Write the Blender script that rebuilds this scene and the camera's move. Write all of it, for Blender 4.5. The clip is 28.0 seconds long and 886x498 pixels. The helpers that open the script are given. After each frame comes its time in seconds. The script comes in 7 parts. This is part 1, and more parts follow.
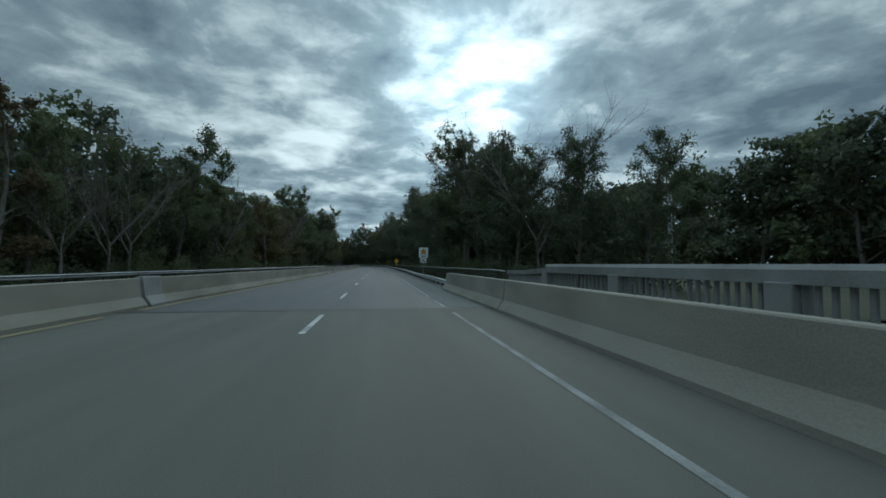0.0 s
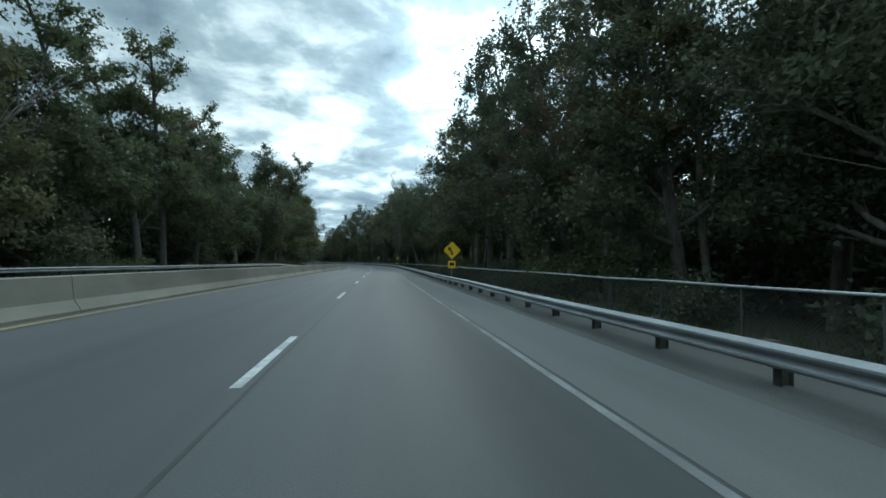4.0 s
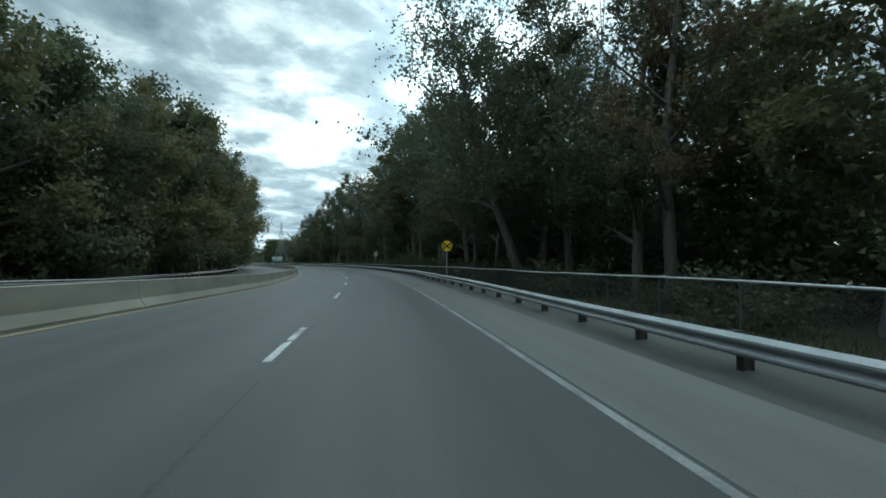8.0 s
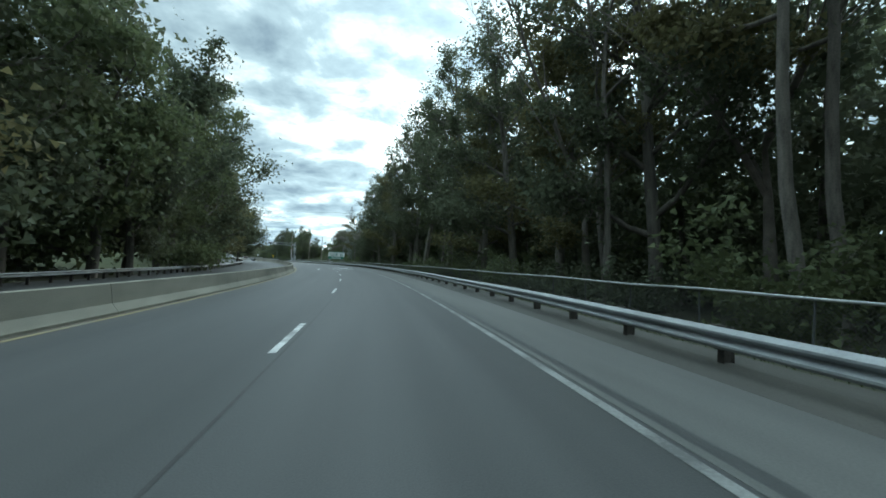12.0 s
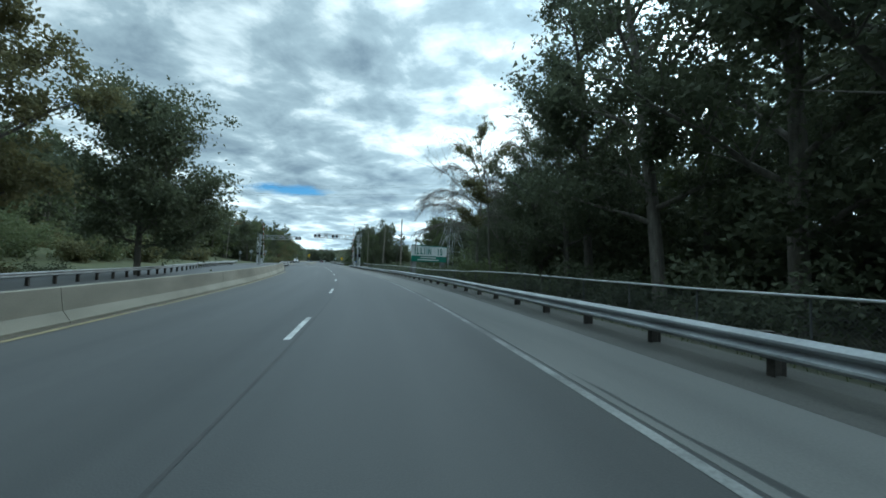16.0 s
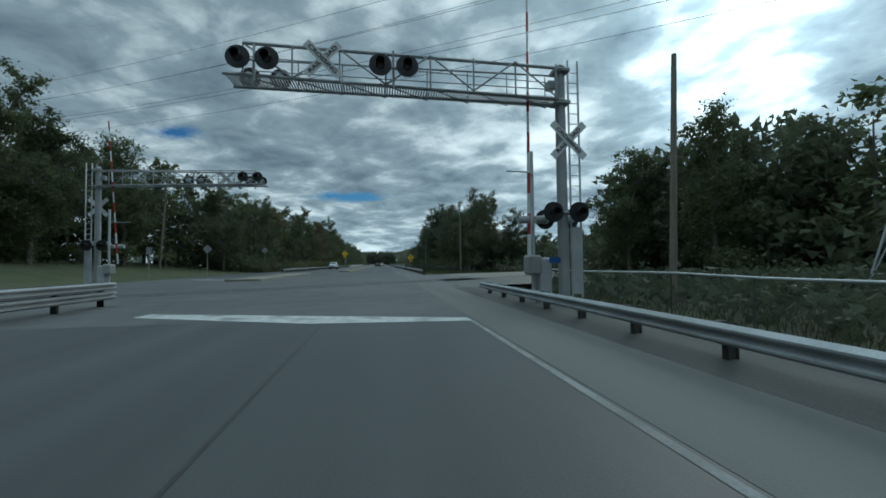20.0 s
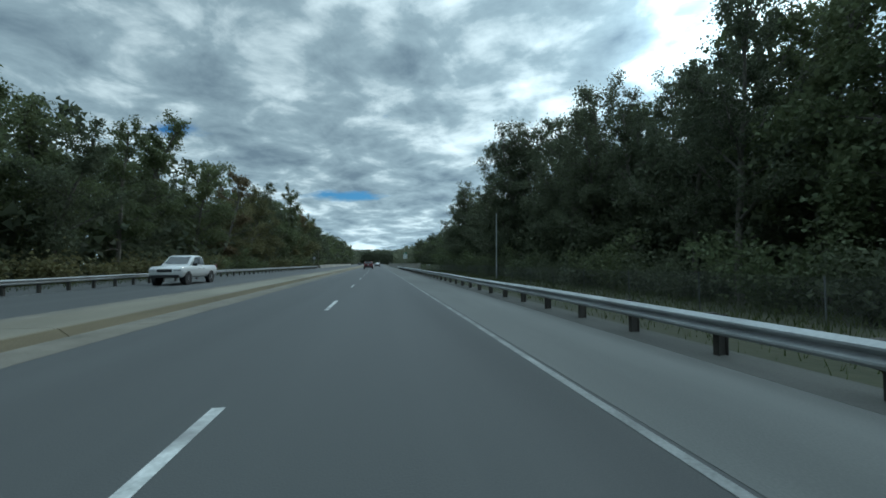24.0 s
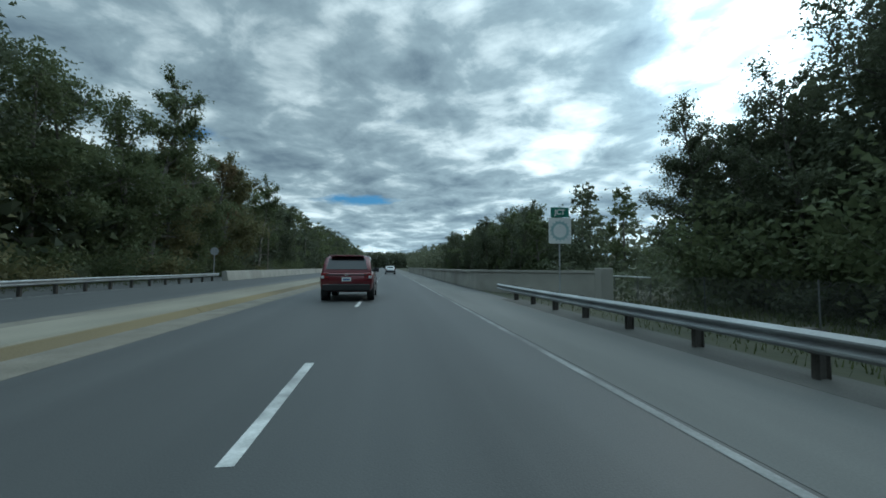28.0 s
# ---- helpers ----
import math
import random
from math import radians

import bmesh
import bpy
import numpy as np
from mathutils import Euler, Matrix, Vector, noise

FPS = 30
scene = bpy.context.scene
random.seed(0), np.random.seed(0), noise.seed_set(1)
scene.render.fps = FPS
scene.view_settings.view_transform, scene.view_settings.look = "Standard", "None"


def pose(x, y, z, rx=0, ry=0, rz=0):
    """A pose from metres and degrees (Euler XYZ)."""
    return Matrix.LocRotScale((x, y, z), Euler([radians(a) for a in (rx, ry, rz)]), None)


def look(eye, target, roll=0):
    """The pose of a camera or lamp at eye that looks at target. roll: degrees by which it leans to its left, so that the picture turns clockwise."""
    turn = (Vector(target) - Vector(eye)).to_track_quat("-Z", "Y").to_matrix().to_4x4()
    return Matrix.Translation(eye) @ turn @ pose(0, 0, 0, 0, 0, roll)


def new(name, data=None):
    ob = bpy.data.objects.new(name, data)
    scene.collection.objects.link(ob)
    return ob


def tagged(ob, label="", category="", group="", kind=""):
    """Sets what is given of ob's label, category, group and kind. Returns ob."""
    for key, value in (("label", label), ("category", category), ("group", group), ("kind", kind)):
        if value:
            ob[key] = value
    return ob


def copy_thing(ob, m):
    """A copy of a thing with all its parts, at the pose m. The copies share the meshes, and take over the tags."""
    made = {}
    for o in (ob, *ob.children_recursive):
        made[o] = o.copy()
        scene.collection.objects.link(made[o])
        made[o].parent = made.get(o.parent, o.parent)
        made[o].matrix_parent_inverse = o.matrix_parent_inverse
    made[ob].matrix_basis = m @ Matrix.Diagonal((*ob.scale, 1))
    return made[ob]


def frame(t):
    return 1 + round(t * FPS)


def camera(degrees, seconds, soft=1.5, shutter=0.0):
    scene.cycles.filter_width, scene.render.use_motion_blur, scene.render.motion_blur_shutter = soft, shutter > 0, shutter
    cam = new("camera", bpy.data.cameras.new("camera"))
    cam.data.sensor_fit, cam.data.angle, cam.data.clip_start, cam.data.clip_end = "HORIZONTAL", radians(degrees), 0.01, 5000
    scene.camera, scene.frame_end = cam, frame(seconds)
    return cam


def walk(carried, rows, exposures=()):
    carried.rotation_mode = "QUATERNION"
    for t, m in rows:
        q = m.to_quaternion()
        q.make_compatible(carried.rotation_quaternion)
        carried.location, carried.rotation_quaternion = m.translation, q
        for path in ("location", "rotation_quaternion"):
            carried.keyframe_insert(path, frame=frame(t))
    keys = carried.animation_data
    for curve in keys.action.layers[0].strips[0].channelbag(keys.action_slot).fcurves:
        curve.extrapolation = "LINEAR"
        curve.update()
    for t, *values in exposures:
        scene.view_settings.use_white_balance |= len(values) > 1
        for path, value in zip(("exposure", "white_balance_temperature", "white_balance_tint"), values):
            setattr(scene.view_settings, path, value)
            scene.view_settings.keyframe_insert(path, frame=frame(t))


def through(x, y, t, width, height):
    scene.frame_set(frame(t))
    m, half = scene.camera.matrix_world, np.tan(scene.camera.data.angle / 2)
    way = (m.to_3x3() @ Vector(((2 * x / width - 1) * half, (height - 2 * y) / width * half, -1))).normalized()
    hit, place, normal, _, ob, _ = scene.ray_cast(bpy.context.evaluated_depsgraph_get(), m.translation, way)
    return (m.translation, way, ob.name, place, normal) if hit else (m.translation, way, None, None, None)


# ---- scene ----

# The eye rides along the right lane of a divided road.
LENS = 94.5
EYE = 1.3
ROWS = [
    (0.0, 0.00, 0.00, 2.16, -0.16, -8.86),
    (0.5, -0.00, 9.82, 1.97, -0.13, -8.82),
    (1.0, -0.01, 19.61, 1.81, -0.15, -8.79),
    (1.5, -0.02, 29.35, 1.77, -0.32, -8.81),
    (2.0, -0.03, 39.03, 1.79, -0.54, -8.82),
    (2.5, -0.04, 48.60, 1.88, -0.76, -8.76),
    (3.0, -0.07, 58.01, 1.99, -0.93, -8.69),
    (3.5, -0.10, 67.26, 1.99, -1.00, -8.64),
    (4.0, -0.14, 76.35, 1.97, -0.98, -8.63),
    (4.5, -0.17, 85.33, 1.96, -0.86, -8.70),
    (5.0, -0.18, 94.24, 1.94, -0.69, -8.81),
    (5.5, -0.18, 103.11, 1.84, -0.55, -8.93),
    (6.0, -0.16, 111.93, 1.77, -0.43, -9.02),
    (6.5, -0.14, 120.69, 1.82, -0.36, -9.07),
    (7.0, -0.10, 129.34, 1.90, -0.33, -9.05),
    (7.5, -0.08, 137.90, 1.94, -0.32, -8.94),
    (8.0, -0.09, 146.41, 1.96, -0.37, -8.63),
    (8.5, -0.17, 154.99, 1.89, -0.57, -7.95),
    (9.0, -0.39, 163.74, 1.82, -0.87, -6.93),
    (9.5, -0.80, 172.71, 1.78, -1.28, -5.45),
    (10.0, -1.49, 181.88, 1.80, -1.69, -3.74),
    (10.5, -2.46, 191.22, 1.96, -2.01, -2.04),
    (11.0, -3.75, 200.72, 2.13, -2.22, -0.28),
    (11.5, -5.35, 210.35, 2.15, -2.24, 1.51),
    (12.0, -7.28, 220.02, 2.11, -2.21, 3.26),
    (12.5, -9.48, 229.62, 2.04, -2.22, 4.86),
    (13.0, -11.91, 239.01, 1.95, -2.24, 6.36),
    (13.5, -14.50, 248.12, 1.89, -2.26, 7.72),
    (14.0, -17.26, 256.99, 1.86, -2.27, 9.07),
    (14.5, -20.20, 265.69, 1.94, -2.31, 10.55),
    (15.0, -23.35, 274.26, 2.04, -2.28, 12.14),
    (15.5, -26.75, 282.72, 2.11, -2.06, 13.87),
    (16.0, -30.43, 291.14, 2.16, -1.74, 15.70),
    (16.5, -34.45, 299.57, 2.22, -1.30, 17.59),
    (17.0, -38.88, 308.12, 2.25, -0.87, 19.45),
    (17.5, -43.76, 316.83, 2.22, -0.59, 21.28),
    (18.0, -49.04, 325.63, 2.14, -0.34, 22.81),
    (18.5, -54.60, 334.47, 1.97, -0.05, 23.75),
    (19.0, -60.31, 343.29, 1.83, 0.25, 24.23),
    (19.5, -66.05, 352.10, 1.83, 0.57, 24.19),
    (20.0, -71.75, 360.90, 1.94, 0.80, 23.91),
    (20.5, -77.39, 369.71, 2.23, 0.81, 23.61),
    (21.0, -82.93, 378.47, 2.38, 0.69, 23.33),
    (21.5, -88.39, 387.17, 1.91, 0.44, 23.22),
    (22.0, -93.80, 395.80, 1.39, 0.20, 23.19),
    (22.5, -99.18, 404.40, 1.28, 0.13, 23.23),
    (23.0, -104.59, 413.01, 1.36, 0.15, 23.29),
    (23.5, -110.02, 421.63, 1.62, 0.27, 23.32),
    (24.0, -115.44, 430.25, 1.89, 0.43, 23.33),
    (24.5, -120.81, 438.78, 1.94, 0.57, 23.32),
    (25.0, -126.09, 447.17, 1.93, 0.75, 23.34),
    (25.5, -131.27, 455.38, 2.01, 1.06, 23.44),
    (26.0, -136.32, 463.35, 2.08, 1.27, 23.63),
    (26.5, -141.25, 471.03, 2.10, 1.14, 24.03),
    (27.0, -146.02, 478.34, 2.14, 0.82, 24.44),
    (27.5, -150.59, 485.27, 2.31, 0.36, 24.69),
    (28.0, -154.95, 491.81, 2.53, -0.16, 24.90),
]
cam = camera(LENS, 28.0, soft=1.7)
walk(cam, [(t, pose(x, y, EYE, 90 + pitch, roll, yaw)) for t, x, y, pitch, roll, yaw in ROWS],
     exposures=[(t, stops, 6300 if 6.5 < t < 13 else 6000, 1) for t, stops in ((0.0, -0.85), (1.5, -0.4), (3.0, -0.1), (7.0, 0.05), (8.0, 0.1), (9.0, 0.55), (12.0, 0.6), (15.0, 0.3), (16.5, 0.2), (18.0, -0.4), (20.0, -0.6), (23.0, -0.5), (24.5, 0.0), (26.0, 0.2), (27.0, -0.05), (28.0, -0.28))])

# ---- world and sun: broken overcast, the sun behind cloud ahead and to the right ----
SUN_AZ, SUN_EL = radians(13.0), radians(24.0)          # east of +y, above the horizon
SUN_DIR = Vector((math.sin(SUN_AZ) * math.cos(SUN_EL), math.cos(SUN_AZ) * math.cos(SUN_EL), math.sin(SUN_EL)))


BANK_CLOUD = (1.5, 1.2, 0)


def build_world():
    w = bpy.data.worlds.new("sky")
    scene.world = w
    w.use_nodes = True
    nt = w.node_tree
    nt.nodes.clear()
    N, L = nt.nodes.new, nt.links.new

    def math_node(op, a, b=None, c=None, clamp=False):
        n = N("ShaderNodeMath")
        n.operation, n.use_clamp = op, clamp
        for i, v in enumerate((a, b, c)):
            if v is None:
                continue
            if isinstance(v, (int, float)):
                n.inputs[i].default_value = v
            else:
                L(v, n.inputs[i])
        return n.outputs[0]

    tc = N("ShaderNodeTexCoord")
    sep = N("ShaderNodeSeparateXYZ")
    L(tc.outputs["Generated"], sep.inputs[0])
    up = math_node("MAXIMUM", sep.outputs[2], 0.0)
    den = math_node("ADD", up, 0.16)
    px, py = math_node("DIVIDE", sep.outputs[0], den), math_node("DIVIDE", sep.outputs[1], den)
    com = N("ShaderNodeCombineXYZ")
    L(px, com.inputs[0]), L(py, com.inputs[1])

    def cloud_noise(scale, detail, rough, offset, distortion=0.0):
        m = N("ShaderNodeMapping")
        m.inputs["Location"].default_value = offset
        L(com.outputs[0], m.inputs[0])
        n = N("ShaderNodeTexNoise")
        n.inputs["Scale"].default_value, n.inputs["Detail"].default_value = scale, detail
        n.inputs["Roughness"].default_value, n.inputs["Distortion"].default_value = rough, distortion
        L(m.outputs[0], n.inputs[0])
        return n.outputs[0]

    big = cloud_noise(0.9, 3, 0.5, (3.1, 1.7, 0))
    fine = cloud_noise(3.6, 9, 0.56, (7.3, 2.2, 4), 0.25)
    hole = cloud_noise(0.9, 6, 0.55, (1.4, 9.1, 8), 0.2)
    body = math_node("ADD", math_node("MULTIPLY", big, 0.45), math_node("MULTIPLY", fine, 0.75))
    # a thicker bank of cloud to the right of the bridge
    bank_at = N("ShaderNodeVectorMath")
    bank_at.operation = "DISTANCE"
    L(com.outputs[0], bank_at.inputs[0])
    bank_at.inputs[1].default_value = BANK_CLOUD
    thick = N("ShaderNodeMapRange")
    thick.interpolation_type = "SMOOTHSTEP"
    thick.inputs["From Min"].default_value, thick.inputs["From Max"].default_value = 0.3, 0.95
    thick.inputs["To Min"].default_value, thick.inputs["To Max"].default_value = 0.11, 0.0
    L(bank_at.outputs["Value"], thick.inputs["Value"])
    body = math_node("ADD", body, thick.outputs[0])
    # how near a direction lies to the sun
    dot = N("ShaderNodeVectorMath")
    dot.operation = "DOT_PRODUCT"
    L(tc.outputs["Generated"], dot.inputs[0])
    dot.inputs[1].default_value = SUN_DIR
    near = math_node("MAXIMUM", dot.outputs["Value"], 0.0)
    glow = math_node("POWER", near, 70.0)
    wide = math_node("POWER", near, 6.0)
    # cloud brightness, thin bright to thick grey
    ramp = N("ShaderNodeValToRGB")
    e = ramp.color_ramp.elements
    e[0].position, e[0].color = 0.40, (0.90, 1.00, 1.04, 1)
    e[1].position, e[1].color = 0.76, (0.16, 0.22, 0.275, 1)
    mid = ramp.color_ramp.elements.new(0.60)
    mid.color = (0.31, 0.40, 0.455, 1)
    L(body, ramp.inputs[0])
    lift = math_node("ADD", math_node("MULTIPLY", wide, 0.7), math_node("MULTIPLY", glow, 2.3))
    # thinner, brighter cloud towards the horizon
    low = math_node("MULTIPLY", math_node("POWER", 2.718, math_node("MULTIPLY", up, -9.0)), 0.6)
    lift = math_node("ADD", math_node("ADD", lift, 1.1), low)
    # an overcast sky is brightest overhead
    top = N("ShaderNodeMapRange")
    top.interpolation_type = "SMOOTHSTEP"
    top.inputs["From Min"].default_value, top.inputs["From Max"].default_value = 0.5, 0.92
    top.inputs["To Max"].default_value = 2.7
    L(up, top.inputs["Value"])
    lift = math_node("ADD", lift, top.outputs[0])
    lit = N("ShaderNodeVectorMath")
    lit.operation = "SCALE"
    L(ramp.outputs[0], lit.inputs[0]), L(lift, lit.inputs["Scale"])
    # clear sky in the holes
    sky = N("ShaderNodeTexSky")
    sky.sky_type, sky.sun_disc = "NISHITA", False
    sky.sun_elevation, sky.sun_rotation = SUN_EL, SUN_AZ
    sky.air_density, sky.dust_density, sky.ozone_density = 1.3, 0.1, 4.0
    blue = N("ShaderNodeVectorMath")
    blue.operation = "SCALE"
    deep = N("ShaderNodeVectorMath")
    deep.operation = "MULTIPLY"
    deep.inputs[1].default_value = (0.40, 0.78, 1.15)
    L(sky.outputs[0], deep.inputs[0]), L(deep.outputs[0], blue.inputs[0])
    blue.inputs["Scale"].default_value = 0.078
    gap = N("ShaderNodeMapRange")
    gap.inputs["From Min"].default_value, gap.inputs["From Max"].default_value = 0.265, 0.30
    L(hole, gap.inputs["Value"])
    cover = gap.outputs[0]
    # two blue openings low over the road's end
    for centre, turn, size in (((-1.85, 2.48), 0.55, (4.0, 9.0)), ((-1.90, 1.23), 0.6, (9.0, 14.0))):
        off = N("ShaderNodeMapping")
        off.vector_type = "TEXTURE"
        off.inputs["Location"].default_value = (*centre, 0)
        off.inputs["Rotation"].default_value = (0, 0, turn)
        off.inputs["Scale"].default_value = (1 / size[0], 1 / size[1], 1)
        L(com.outputs[0], off.inputs[0])
        far = N("ShaderNodeVectorMath")
        far.operation = "LENGTH"
        L(off.outputs[0], far.inputs[0])
        rag = cloud_noise(6.0, 6, 0.6, (2.0, 5.0, 3.0))
        edge = N("ShaderNodeMapRange")
        edge.inputs["From Min"].default_value, edge.inputs["From Max"].default_value = 0.45, 1.35
        L(math_node("ADD", far.outputs["Value"], math_node("MULTIPLY_ADD", rag, 2.4, -1.2)), edge.inputs["Value"])
        cover = math_node("MULTIPLY", cover, edge.outputs[0])
    mix = N("ShaderNodeMix")
    mix.data_type = "RGBA"
    L(cover, mix.inputs["Factor"])
    L(blue.outputs[0], mix.inputs["A"]), L(lit.outputs[0], mix.inputs["B"])
    bg = N("ShaderNodeBackground")
    bg.inputs["Strength"].default_value = 1.0
    L(mix.outputs["Result"], bg.inputs["Color"])
    out = N("ShaderNodeOutputWorld")
    L(bg.outputs[0], out.inputs[0])


build_world()
sun_data = bpy.data.lights.new("sun", "SUN")
sun_data.energy, sun_data.angle, sun_data.color = 0.7, radians(14), (1.0, 0.95, 0.88)
sun = new("sun", sun_data)
sun.matrix_world = look(SUN_DIR * 300, (0, 0, 0))

# ---- the road's line: heading in degrees to the left of +y, every 20 m ----
HEADINGS = [0.02, 0.04, 0.08, 0.18, 0.21, 0.03, -0.29, -0.22, 1.27, 4.49, 8.38, 12.01, 15.12, 18.01, 21.36, 25.38, 29.46, 32.38,
            33.28, 32.68, 32.08, 32.1, 32.16, 32.26, 32.41, 32.45, 32.4, 32.4]
S_MIN, S_MAX = -220, 1500
_s = np.arange(S_MIN, S_MAX + 1.0)
_h = np.radians(np.interp(_s, np.arange(len(HEADINGS)) * 20.0, HEADINGS))
_h = np.convolve(np.pad(_h, 10, mode="edge"), np.ones(21) / 21, "valid")
_x, _y = np.cumsum(-np.sin(_h)), np.cumsum(np.cos(_h))
_zero = -S_MIN
_x, _y = _x - _x[_zero], _y - _y[_zero]


def bank(s, d):
    """The road leans into its left-hand bend."""
    lean = float(np.interp(s, (150, 168, 178, 215, 291, 338, 352), (0.0, 0.035, 0.055, 0.062, 0.066, 0.018, 0.0)))
    if d > 0:
        return lean * max(0.0, min(d, 2.2) + 0.25 * min(max(d - 2.2, 0.0), 2.4) - 0.9 * max(d - 4.6, 0.0))
    return lean * (max(d, -7.0) + 0.35 * min(0.0, max(d, -22.0) + 7.0))


def at(s, d, z=0.0):
    """The place s metres along the road, d to the right of the lane, z up."""
    h = np.interp(s, _s, _h)
    z = z + bank(s, d)
    return Vector((np.interp(s, _s, _x) + d * math.cos(h), np.interp(s, _s, _y) + d * math.sin(h), z))


def heading(s):
    return math.degrees(np.interp(s, _s, _h))


def stand(s, d, z=0.0, turn=0.0):
    p = at(s, d, z)
    return pose(p.x, p.y, p.z, 0, 0, heading(s) + turn)


# ---- materials ----
def mat_new(name):
    m = bpy.data.materials.new(name)
    m.use_nodes = True
    nt = m.node_tree
    return m, nt, nt.nodes["Principled BSDF"]


def surface(name, dark, light, rough=0.8, metal=0.0, scale=3.0, fine=40.0, bump=0.15, stain=None, stain_amount=0.35, per_object=0.0, stretch=None, uv=False):
    """Two scales of colour variation, stains and a fine bump."""
    m, nt, b = mat_new(name)
    N, L = nt.nodes.new, nt.links.new
    tc = N("ShaderNodeTexCoord")
    src = tc.outputs["UV"] if uv else tc.outputs["Object"]
    if stretch:
        mp = N("ShaderNodeMapping")
        mp.inputs["Scale"].default_value = stretch
        L(src, mp.inputs[0])
        streak = mp.outputs[0]
    else:
        streak = src
    n1, n2, n3 = N("ShaderNodeTexNoise"), N("ShaderNodeTexNoise"), N("ShaderNodeTexNoise")
    for n, s, dt in ((n1, scale, 5), (n2, fine, 3), (n3, scale * 0.23, 4)):
        n.inputs["Scale"].default_value, n.inputs["Detail"].default_value = s, dt
    L(streak, n1.inputs[0]), L(src, n2.inputs[0]), L(streak, n3.inputs[0])
    r = N("ShaderNodeValToRGB")
    e = r.color_ramp.elements
    e[0].position, e[0].color = 0.3, (*dark, 1)
    e[1].position, e[1].color = 0.7, (*light, 1)
    add = N("ShaderNodeMath")
    add.operation = "MULTIPLY_ADD"
    L(n2.outputs[0], add.inputs[0])
    add.inputs[1].default_value = 0.35
    sub = N("ShaderNodeMath")
    sub.operation = "MULTIPLY_ADD"
    L(n1.outputs[0], sub.inputs[0])
    sub.inputs[1].default_value, sub.inputs[2].default_value = 0.75, -0.05
    L(sub.outputs[0], add.inputs[2])
    L(add.outputs[0], r.inputs[0])
    col = r.outputs[0]
    if stain:
        sr = N("ShaderNodeMapRange")
        sr.inputs["From Min"].default_value, sr.inputs["From Max"].default_value = 0.5, 0.68
        sr.inputs["To Max"].default_value = stain_amount
        L(n3.outputs[0], sr.inputs["Value"])
        mx = N("ShaderNodeMix")
        mx.data_type = "RGBA"
        L(sr.outputs[0], mx.inputs["Factor"]), L(col, mx.inputs["A"])
        mx.inputs["B"].default_value = (*stain, 1)
        col = mx.outputs["Result"]
    if per_object:
        oi, hs, mr = N("ShaderNodeObjectInfo"), N("ShaderNodeHueSaturation"), N("ShaderNodeMapRange")
        mr.inputs["To Min"].default_value, mr.inputs["To Max"].default_value = 1 - per_object, 1 + per_object
        L(oi.outputs["Random"], mr.inputs["Value"]), L(mr.outputs[0], hs.inputs["Value"]), L(col, hs.inputs["Color"])
        col = hs.outputs[0]
    L(col, b.inputs["Base Color"])
    b.inputs["Roughness"].default_value, b.inputs["Metallic"].default_value = rough, metal
    if bump:
        bp = N("ShaderNodeBump")
        bp.inputs["Strength"].default_value, bp.inputs["Distance"].default_value = bump, 0.02
        L(n2.outputs[0], bp.inputs["Height"]), L(bp.outputs[0], b.inputs["Normal"])
    return m


def leaf_material(name, dark, light, through=0.35):
    m, nt, b = mat_new(name)
    N, L = nt.nodes.new, nt.links.new
    geo, oi = N("ShaderNodeNewGeometry"), N("ShaderNodeObjectInfo")
    add = N("ShaderNodeMath")
    add.operation = "MULTIPLY_ADD"
    L(geo.outputs["Random Per Island"], add.inputs[0])
    add.inputs[1].default_value = 0.6
    half = N("ShaderNodeMath")
    half.operation = "MULTIPLY"
    L(oi.outputs["Random"], half.inputs[0])
    half.inputs[1].default_value = 0.4
    L(half.outputs[0], add.inputs[2])
    r = N("ShaderNodeValToRGB")
    e = r.color_ramp.elements
    e[0].color, e[1].color = (*dark, 1), (*light, 1)
    L(add.outputs[0], r.inputs[0])
    L(r.outputs[0], b.inputs["Base Color"])
    b.inputs["Roughness"].default_value = 0.55
    b.inputs["Specular IOR Level"].default_value = 0.18
    tr, mx = N("ShaderNodeBsdfTranslucent"), N("ShaderNodeMixShader")
    L(r.outputs[0], tr.inputs[0])
    mx.inputs[0].default_value = through
    L(b.outputs[0], mx.inputs[1]), L(tr.outputs[0], mx.inputs[2])
    L(mx.outputs[0], nt.nodes["Material Output"].inputs[0])
    return m


ROAD = surface("road_concrete", (0.034, 0.036, 0.036), (0.073, 0.076, 0.075), 0.6, scale=0.9, fine=60, bump=0.15, stain=(0.05, 0.052, 0.05), stain_amount=0.6, stretch=(0.035, 1.0, 1.0), uv=True)


